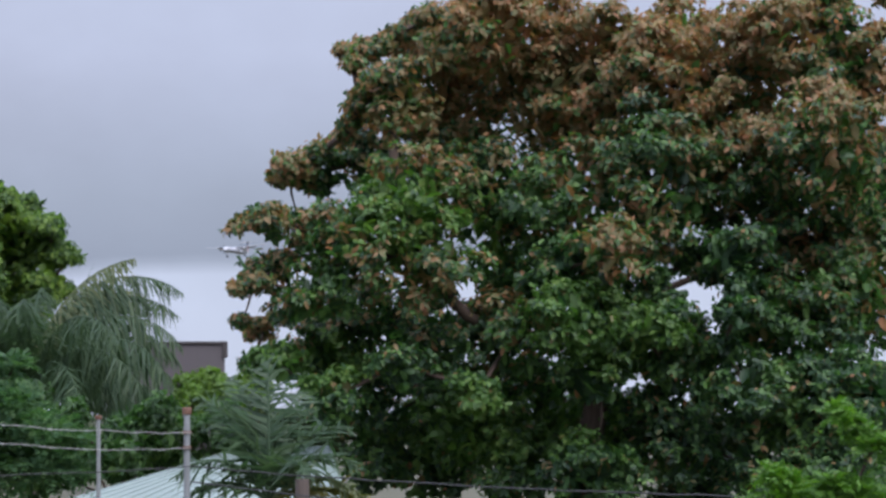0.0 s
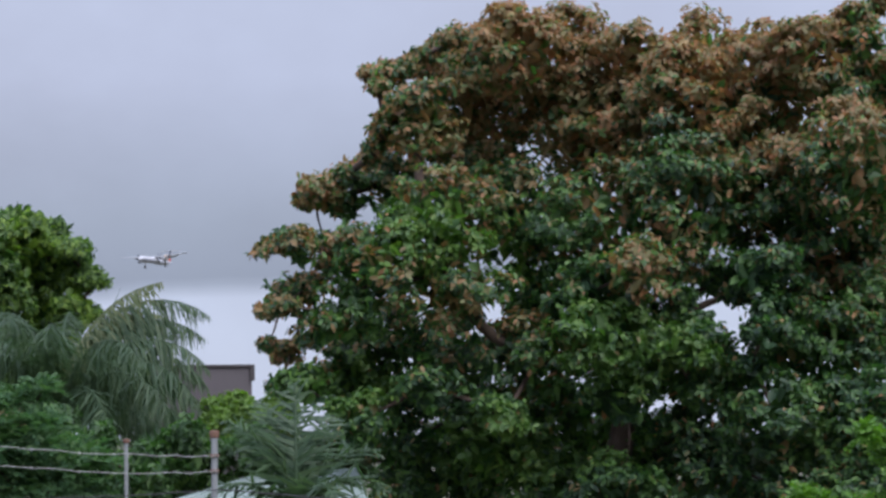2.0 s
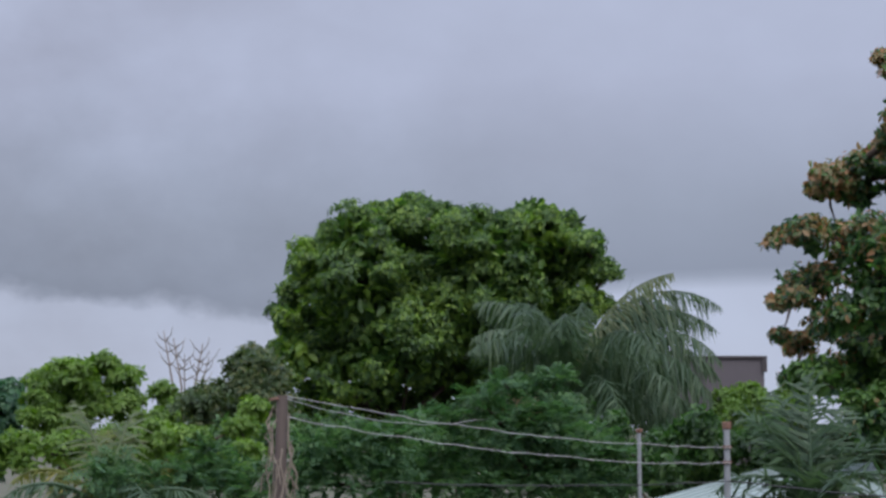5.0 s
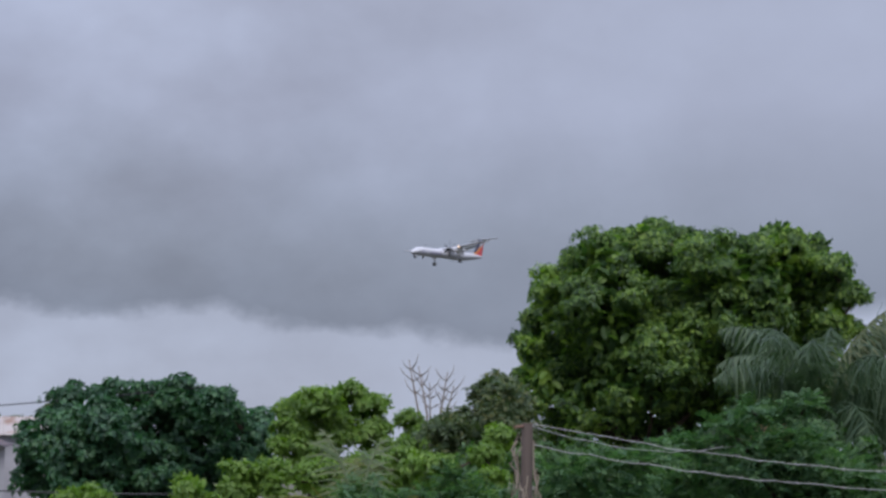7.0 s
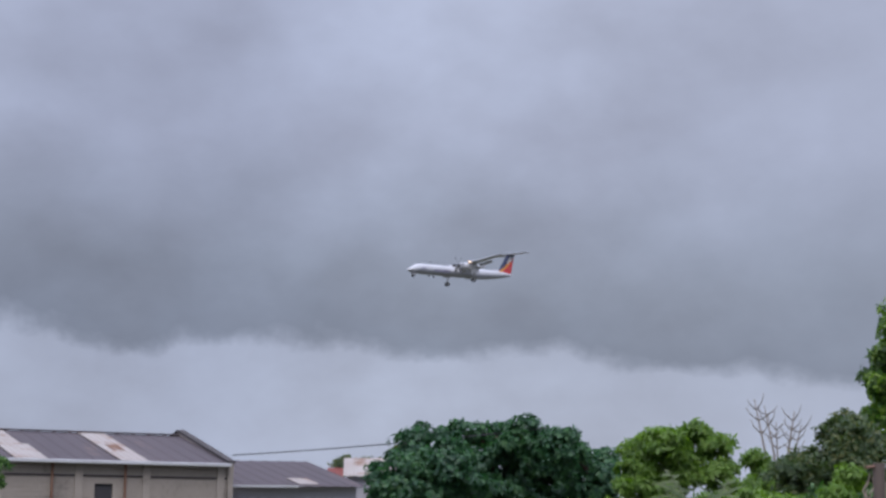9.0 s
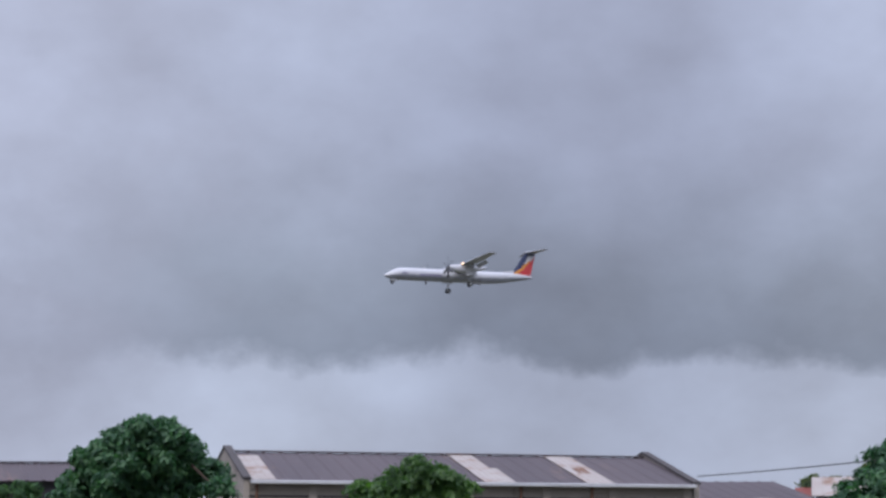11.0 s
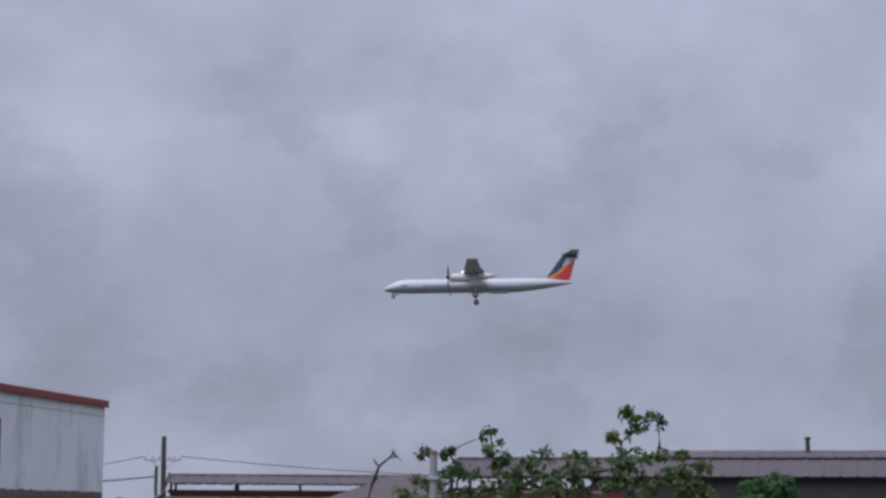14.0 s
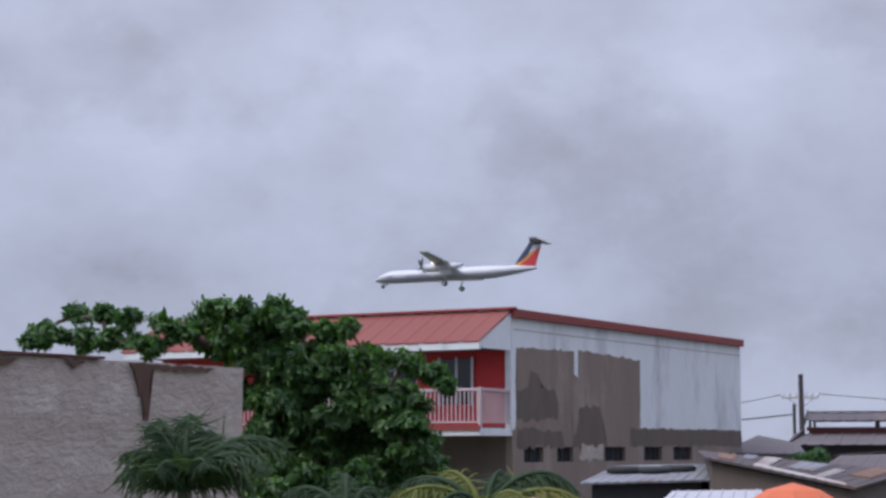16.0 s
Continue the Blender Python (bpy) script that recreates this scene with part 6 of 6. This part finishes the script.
line("overhead_cable", "sagging black overhead cable beside the warehouse", sag(at(21.4, 74, 1.10), at(31.0, 60, 1.98), .08, 20), .022, CABLE, category="cable")
line("overhead_cable", "thin cable below the domed tree", sag(at(24.06, 34, -1.11), at(31.62, 34, -1.24), .03, 14), .012, CABLE, category="cable")

pole = thing("steel_pole", Matrix.Translation(at(-16.84, 22.0)), "plain grey steel pole beside the open shrub", "pole")
part("shaft", tube(bmesh.new(), [(.0, 0, 0), (0, 0, 3.86)], [.05, .045], 12), POST_GREY, pole)
part("cap", tube(bmesh.new(), [(0, 0, 3.86), (0, 0, 3.90)], [.055, .04], 12), RUST, pole)
part("clamp", box(bmesh.new(), -.07, .07, -.06, .06, 3.55, 3.6, .01), POST_GREY, pole)

up = thing("utility_pole", frame_at(-25.00, 105.0), "dark utility pole with cross-arm and insulators", "utility pole")
part("shaft", tube(bmesh.new(), [(.05, 0, 0), (0, 0, 7.2)], [.17, .13], 10), COPING, up)
part("stub_pole", tube(bmesh.new(), [(-.38, 0, 0), (-.38, 0, 5.55)], .09, 8), COPING, up)
arm = part("cross_arm", box(bmesh.new(), -1.05, .95, -.06, .06, 5.86, 5.98, .01), GUTTER, up)
for x in (-1.0, -.6, -.25, .3, .6, .9):
    part("insulator", tube(bmesh.new(), [(x, 0, 5.98), (x, 0, 6.06), (x, 0, 6.2)], [.04, .09, .05], 8), GUTTER, arm)
part("brace", tube(bmesh.new(), [(-.7, .07, 5.88), (0, .07, 5.35)], .03, 6), GUTTER, up)
part("brace", tube(bmesh.new(), [(.7, .07, 5.88), (0, .07, 5.35)], .03, 6), GUTTER, up)
e = at(-25.00, 105.0)
for dx, dz, a2, el2, drop in ((.9, 6.12, -16.0, 1.05, .15), (-1.0, 6.1, -36.0, 1.1, .9), (-.4, 5.0, -36.0, .45, .3)):
    line("overhead_cable", "thin power line from the utility pole", sag(e + Vector((dx * .9, dx * .4, dz)), at(a2, 112, el2), drop, 24), .022 if dz > 5.5 else .04, CABLE, category="cable")

# dry plant stalk leaning over the sheds
ds = thing("dry_stalk", frame_at(-18.57, 24.0), "dry arching plant stalk with small buds", "plant")
pts = [Vector((-.25, 0, -.1)), Vector((-.2, 0, 2.2)), Vector((-.13, 0, 3.25)), Vector((-.05, 0, 3.55)), Vector((.03, 0, 3.76)), Vector((.16, 0, 3.87)), Vector((.26, 0, 3.88)), Vector((.32, 0, 3.84))]
part("stem", tube(bmesh.new(), pts, [.03, .026, .024, .022, .018, .012, .008, .005], 7), BARK, ds, smooth=True)
for i, p in enumerate(pts[2:7]):
    bm = tube(bmesh.new(), [p, p + Vector((.05 if i % 2 else -.05, 0, .05)), p + Vector((.07 if i % 2 else -.07, 0, .10))], [.012, .016, .004], 6)
    part("bud", bm, BARK, ds)
part("side_stem", tube(bmesh.new(), [(-.15, 0, 3.0), (0, 0, 3.3), (.12, 0, 3.36)], [.014, .01, .005], 6), BARK, ds)


# ---------------------------------------------------------------- the aircraft
def slab_wing(bm, stations, sides=(0.0, 0.12, 0.35, 0.7, 1.0)):
    """A wing of airfoil ribs: (y, x of leading edge, z, chord, thickness)."""
    rings = []
    for y, x, z, c, t in stations:
        up = [(x - s * c, y, z + t * c * 2.0 * math.sqrt(s) * (1 - s) ** 0.8) for s in sides]
        lo = [(x - s * c, y, z - t * c * 0.8 * math.sqrt(s) * (1 - s) ** 0.8) for s in sides[1:-1]][::-1]
        rings.append([bm.verts.new(p) for p in up + lo])
    n = len(rings[0])
    for a, b in zip(rings, rings[1:]):
        for k in range(n):
            bm.faces.new((a[k], a[(k + 1) % n], b[(k + 1) % n], b[k]))
    bm.faces.new(rings[0])
    bm.faces.new(rings[-1][::-1])
    bmesh.ops.recalc_face_normals(bm, faces=bm.faces[:])
    return bm


def wheel(name, parent, x, y, z, r, w):
    ring = []
    bm = bmesh.new()
    prof = [(r * 0.55, -w / 2), (r * 0.9, -w / 2), (r, -w * 0.3), (r, w * 0.3), (r * 0.9, w / 2), (r * 0.55, w / 2)]
    for k in range(18):
        a = 2 * math.pi * k / 18
        ring.append([bm.verts.new((x + q * math.cos(a), y + d, z + q * math.sin(a))) for q, d in prof])
    for k in range(18):
        a, b = ring[k], ring[(k + 1) % 18]
        for i in range(len(prof) - 1):
            bm.faces.new((a[i], a[i + 1], b[i + 1], b[i]))
    tyre = part(name, bm, RUBBER, parent, smooth=True)
    part("hub", tube(bmesh.new(), [(x, y - w * 0.42, z), (x, y + w * 0.42, z)], r * 0.57, 14), STEEL, tyre)


def build_aircraft():
    ac = thing("turboprop_airliner", Matrix.Identity(4), "white twin-turboprop airliner with red and navy tail, gear down", "aircraft")
    S = [(0, 0, -.38, .03, .03), (-.12, 0, -.36, .22, .20), (-.5, 0, -.32, .5, .45), (-1.2, 0, -.22, .86, .78), (-2.0, 0, -.12, 1.1, 1.02), (-2.6, 0, -.03, 1.22, 1.2), (-3.4, 0, 0, 1.31, 1.31), (-4.4, 0, 0, 1.345, 1.345)]
    S += [(-x, 0, 0, 1.345, 1.345) for x in (8, 12, 16, 20, 22)]
    S += [(-24, 0, .06, 1.29, 1.28), (-26, 0, .17, 1.13, 1.13), (-28, 0, .3, .9, .92), (-30, 0, .42, .6, .66), (-31.6, 0, .5, .28, .36), (-32.4, 0, .54, .06, .1)]
    S = [(x, y, zc + 0.11 * rz, ry, rz * 0.89) for x, y, zc, ry, rz in S]
    bm = loft(bmesh.new(), S, 32)
    for f in bm.faces:
        c = f.calc_center_median()
        zc = np.interp(-c.x, [-q[0] for q in S], [q[2] for q in S])
        hh = np.interp(-c.x, [-q[0] for q in S], [q[4] for q in S])
        # lower faces get the greyer colour, painting shade onto the underside
        f.material_index = 1 if c.z < zc - 0.28 * hh else 0
    fus = part("fuselage", bm, [PAINT_WHITE, PAINT_BELLY_SHADE], ac, "white fuselage with belly shade in pale grey", smooth=True)
    # cockpit glazing: panes hugging the nose
    for y0, y1 in ((-1.02, -.62), (-.56, -.03), (.03, .56), (.62, 1.02)):
        bm = bmesh.new()
        v = []
        for y in (y0, (y0 + y1) / 2, y1):
            for x, z in ((-2.05, .42), (-2.85, .98)):
                w = np.interp(-x, [1.2, 2.0, 2.6, 3.4], [.86, 1.1, 1.22, 1.31]) * 1.01
                hh = np.interp(-x, [1.2, 2.0, 2.6, 3.4], [.78, 1.02, 1.2, 1.31]) * 1.02
                zc = np.interp(-x, [1.2, 2.0, 2.6, 3.4], [-.22, -.12, -.03, 0])
                v.append(bm.verts.new((x - 0.25 * abs(y), y, zc + hh * math.sqrt(max(0.02, 1 - (y / w) ** 2)) * (0.92 if x > -2.5 else 1.0) + 0.01)))
        for i in (0, 2):
            bm.faces.new((v[i], v[i + 1], v[i + 3], v[i + 2]))
        part("windscreen_pane", bm, GLASS_DARK, fus)
    # side cockpit panes
    for g in (-1, 1):
        for xa, xb in ((-1.75, -2.35), (-2.42, -3.15)):
            bm = bmesh.new()
            q = []
            for x, z in ((xa, .30), (xb, .36), (xb - .1, .82), (xa - .25, .74)):
                w = np.interp(-x, [1.2, 2.0, 2.6, 3.4], [.86, 1.1, 1.22, 1.31])
                hh = np.interp(-x, [1.2, 2.0, 2.6, 3.4], [.78, 1.02, 1.2, 1.31])
                zc = np.interp(-x, [1.2, 2.0, 2.6, 3.4], [-.22, -.12, -.03, 0])
                q.append(bm.verts.new((x, g * (w * math.sqrt(max(.02, 1 - ((z - zc) / hh) ** 2)) + .03), z)))
            bm.faces.new(q)
            part("cockpit_pane", bm, GLASS_DARK, fus)
    # cabin windows, both sides, one strip of small panes each
    for g in (-1, 1):
        bm = bmesh.new()
        for i in range(26):
            x = -5.6 - i * 0.79
            if 12.6 < -x < 13.4:
                continue
            yy = g * 1.342
            q = [bm.verts.new((x + dx, yy * math.sqrt(1 - ((0.35 + dz) / 1.345) ** 2) + g * 0.012, 0.35 + dz)) for dx, dz in ((-.07, -.11), (.07, -.11), (.07, .11), (-.07, .11))]
            bm.faces.new(q)
        tagged(part("window_row", bm, PAINT_BELLY_SHADE, fus), kind="stuff")
        # unreadable lilac title and lower marking as plain bars
        for x0, x1, z0, z1 in ((-6.9, -11.6, -.30, .12), (-3.1, -4.3, .05, .28)):
            bm = bmesh.new()
            bm.faces.new([bm.verts.new((x, g * (1.345 * math.sqrt(max(0, 1 - (z / 1.345) ** 2)) + 0.016), z)) for x, z in ((x0, z0), (x1, z0), (x1, z1), (x0, z1))])
            part("lettering_bar", bm, PAINT_BAR, fus)
        # bright service panel behind the wing root fairing
        bm = bmesh.new()
        a = [bm.verts.new((x, g * (1.345 * math.sqrt(max(0, 1 - (z / 1.345) ** 2)) + 0.02), z)) for x, z in ((-18.2, -1.12), (-21.5, -1.12), (-21.5, -.86), (-18.2, -.86))]
        bm.faces.new(a)
        part("fairing_panel", bm, PAINT_WHITE, fus)
    # wing fairing on the roof and wing
    part("wing_fairing", loft(bmesh.new(), [(-12.2, 0, 1.2, .3, .1), (-13.2, 0, 1.35, .9, .32), (-15.5, 0, 1.4, 1.0, .38), (-17.6, 0, 1.3, .8, .25), (-18.6, 0, 1.2, .2, .08)], 20), PAINT_WHITE, ac, smooth=True)
    st = [(-14.2, -14.75, 2.5, 1.65, .10), (-9.2, -14.25, 2.05, 2.55, .13), (-4.4, -13.85, 1.62, 3.1, .15), (0, -13.9, 1.55, 2.95, .16), (4.4, -13.85, 1.62, 3.1, .15), (9.2, -14.25, 2.05, 2.55, .13), (14.2, -14.75, 2.5, 1.65, .10)]
    part("wing", slab_wing(bmesh.new(), st), PAINT_GREY, ac, "grey-topped high wing with pale underside", smooth=False)
    for g in (-1, 1):
        # flaps let down behind the wing, two panels a side
        for y0, y1, x0, x1, z0, z1, ch in ((1.5, 3.7, -16.8, -16.8, 1.42, 1.42, .95), (5.2, 9.4, -16.8, -16.65, 1.46, 1.78, .8)):
            bm = bmesh.new()
            slab_wing(bm, [(g * y0, x0, z0, ch, .09), (g * y1, x1, z1, ch * .85, .09)])
            for v in bm.verts:
                v.co.z -= (x0 - v.co.x) * 0.55
            part("flap", bm, PAINT_GREY, ac)
        # nacelle and propeller
        y = g * 4.4
        nac = part("nacelle", loft(bmesh.new(), [(-11.55, y, 1.02, .30, .30), (-11.75, y, .98, .46, .5), (-12.4, y, .92, .60, .68), (-13.4, y, .9, .66, .78), (-16, y, .95, .62, .75), (-18.2, y, 1.1, .42, .5), (-19.6, y, 1.28, .14, .18)], 22), PAINT_WHITE, ac, "white engine nacelle", smooth=True)
        part("intake", tube(bmesh.new(), [(-11.6, y, .42), (-12.0, y, .40), (-13.1, y, .42)], [.26, .30, .22], 14), PAINT_GREY, nac, smooth=True)
        part("exhaust", tube(bmesh.new(), [(-15.2, y + g * .55, 1.35), (-16.2, y + g * .66, 1.4)], [.17, .2], 12), STEEL, nac, smooth=True)
        prop = new("propeller")
        prop.parent = ac
        prop.matrix_basis = pose(-11.3, y, 1.02)
        PROPS.append((prop, y))
        part("spinner", loft(bmesh.new(), [(.42, 0, 0, .03, .03), (.3, 0, 0, .16, .16), (.05, 0, 0, .27, .27), (-.25, 0, 0, .31, .31)], 16), PROP, prop, smooth=True)
        for k in range(6):
            bm = bmesh.new()
            rows = []
            for r, c, tw in ((.28, .22, 60), (.7, .36, 48), (1.3, .46, 36), (1.75, .40, 28), (2.05, .18, 24)):
                ca, sa = math.cos(radians(tw)), math.sin(radians(tw))
                rows.append([bm.verts.new((sa * d * c + ca * h, ca * d * c - sa * h, r)) for d, h in ((-.5, 0), (0, .03), (.5, 0), (0, -.03))])
            for a, b in zip(rows, rows[1:]):
                for i in range(4):
                    bm.faces.new((a[i], a[(i + 1) % 4], b[(i + 1) % 4], b[i]))
            bm.faces.new(rows[-1])
            bl = part("blade", bm, PROP, prop)
            bl.matrix_basis = pose(0, 0, 0, 60 * k)
        lamp_body = loft(bmesh.new(), [(-13.65, g * 5.6, 1.72, .02, .02), (-13.7, g * 5.6, 1.72, .13, .13), (-13.95, g * 5.6, 1.72, .15, .15)], 10)
        part("landing_light", lamp_body, LAMP_WARM, ac, "glowing amber-white landing light")
        # main gear under the nacelle
        leg = part("main_gear_leg", tube(bmesh.new(), [(-15.6, y, .35), (-15.8, y, -.9), (-15.85, y, -2.05)], [.15, .11, .09], 10), STEEL, ac, "steel landing gear leg", smooth=True)
        part("drag_strut", tube(bmesh.new(), [(-17.2, y, .5), (-15.85, y, -1.2)], .07, 8), STEEL, leg)
        part("axle", tube(bmesh.new(), [(-15.85, y - .42, -2.05), (-15.85, y + .42, -2.05)], .07, 8), STEEL, leg)
        for d in (-.28, .28):
            wheel("main_tyre", leg, -15.85, y + d, -2.05, .47, .27)
        for d in (-.5, .5):
            part("gear_door", box(bmesh.new(), -17.2, -14.9, y + d - .02, y + d + .02, -.45, .42, .01), PAINT_WHITE, ac)
    # nose gear
    leg = part("nose_gear_leg", tube(bmesh.new(), [(-1.75, 0, -.8), (-1.65, 0, -1.5)], [.08, .06], 8), STEEL, ac, "steel nose gear leg", smooth=True)
    for d in (-.18, .18):
        wheel("nose_tyre", leg, -1.65, d, -1.55, .29, .18)
    for d in (-.32, .32):
        part("gear_door", box(bmesh.new(), -2.6, -1.3, d - .015, d + .015, -1.25, -.8, .008), PAINT_WHITE, ac)
    # fin with painted bands: navy leading edge, gold ray, red rear, pale upper field
    bm = bmesh.new()
    nu, nv = 14, 16
    grid = {}
    for g in (-1, 1):
        for i in range(nu + 1):
            for j in range(nv + 1):
                u, v = i / nu, j / nv
                lead = -27.55 - 3.35 * v
                trail = -32.0 - 1.25 * v
                th = 0.20 * (1 - 0.45 * v) * (math.sqrt(max(u, 0)) * (1 - u) ** 0.9 * 1.9 + 0.02)
                grid[g, i, j] = bm.verts.new((lead + (trail - lead) * u, g * th, 0.95 + 4.5 * v))
    for g in (-1, 1):
        for i in range(nu):
            for j in range(nv):
                f = bm.faces.new((grid[g, i, j], grid[g, i + 1, j], grid[g, i + 1, j + 1], grid[g, i, j + 1]))
                u, v = (i + .5) / nu, (j + .5) / nv
                red = v < 0.04 + 0.95 * (u - 0.28) * 1.25
                gold = not red and v < 0.22 + 0.95 * (u - 0.22) * 1.15 and v < 0.62
                pale = not red and not gold and u > 0.42 and v > 0.40 and v < 0.86
                f.material_index = 1 if red else 2 if gold else 3 if pale else 0
    for i in range(nu):
        bm.faces.new((grid[-1, i, nv], grid[-1, i + 1, nv], grid[1, i + 1, nv], grid[1, i, nv]))
    bmesh.ops.recalc_face_normals(bm, faces=bm.faces[:])
    part("tail_fin", bm, [PAINT_NAVY, PAINT_RED, PAINT_GOLD, PAINT_WHITE], ac, "navy, gold and red painted tail fin")
    part("dorsal_fillet", prism(bmesh.new(), [(-24.2, 1.2), (-27.8, 1.75), (-30, 1.3), (-30, .8), (-24.2, 1.0)], -.07, .07, "y"), PAINT_WHITE, ac)
    part("tailplane", slab_wing(bmesh.new(), [(-4.65, -32.3, 5.48, 1.35, .08), (0, -30.9, 5.46, 2.5, .10), (4.65, -32.3, 5.48, 1.35, .08)]), PAINT_GREY, ac)
    part("tailplane_bullet", loft(bmesh.new(), [(-30.5, 0, 5.5, .05, .05), (-31.2, 0, 5.5, .2, .2), (-33.0, 0, 5.5, .2, .18), (-33.9, 0, 5.5, .04, .04)], 14), PAINT_GREY, ac, smooth=True)
    part("aerial", box(bmesh.new(), -8.6, -8.3, -.015, .015, 1.33, 1.75), PAINT_WHITE, ac)
    return ac


PROPS = []
airliner = build_aircraft()

# seconds and the place of the nose tip
FLIGHT = [
    (0.0, 702.17, 484.34, 77.73),
    (0.5, 675.97, 473.30, 75.29),
    (1.0, 644.95, 471.10, 75.08),
    (1.5, 616.16, 464.69, 73.64),
    (2.0, 587.35, 458.36, 73.71),
    (2.5, 558.49, 452.12, 70.88),
    (6.5, 328.79, 400.54, 57.56),
    (7.0, 299.79, 394.26, 56.50),
    (7.5, 270.78, 387.97, 55.44),
    (8.0, 242.84, 380.93, 54.40),
    (8.5, 214.07, 374.50, 53.33),
    (8.7, 202.33, 372.03, 52.88),
    (11.0, 72.30, 341.68, 47.75),
    (11.5, 43.29, 335.39, 46.77),
    (12.0, 14.25, 329.12, 45.62),
    (12.5, -14.90, 322.74, 44.58),
    (13.0, -42.05, 316.49, 43.38),
    (13.5, -71.46, 310.11, 42.17),
    (14.0, -101.07, 303.54, 40.78),
    (14.5, -130.26, 296.96, 39.23),
    (15.0, -159.37, 290.35, 37.70),
    (15.5, -186.90, 284.60, 36.25),
    (16.0, -216.19, 277.90, 34.52),
]


def motions():
    walk(airliner, [(t, pose(x, y, z, 2.0, 0.75, 90 + 104.27) @ pose(0, 0, 0.38)) for t, x, y, z in FLIGHT])
    for prop, y in PROPS:
        walk(prop, [(k / 15, pose(-11.3, y, 1.02, 73.0 * k % 360 + (11 if y > 0 else 0))) for k in range(241)])


motions()
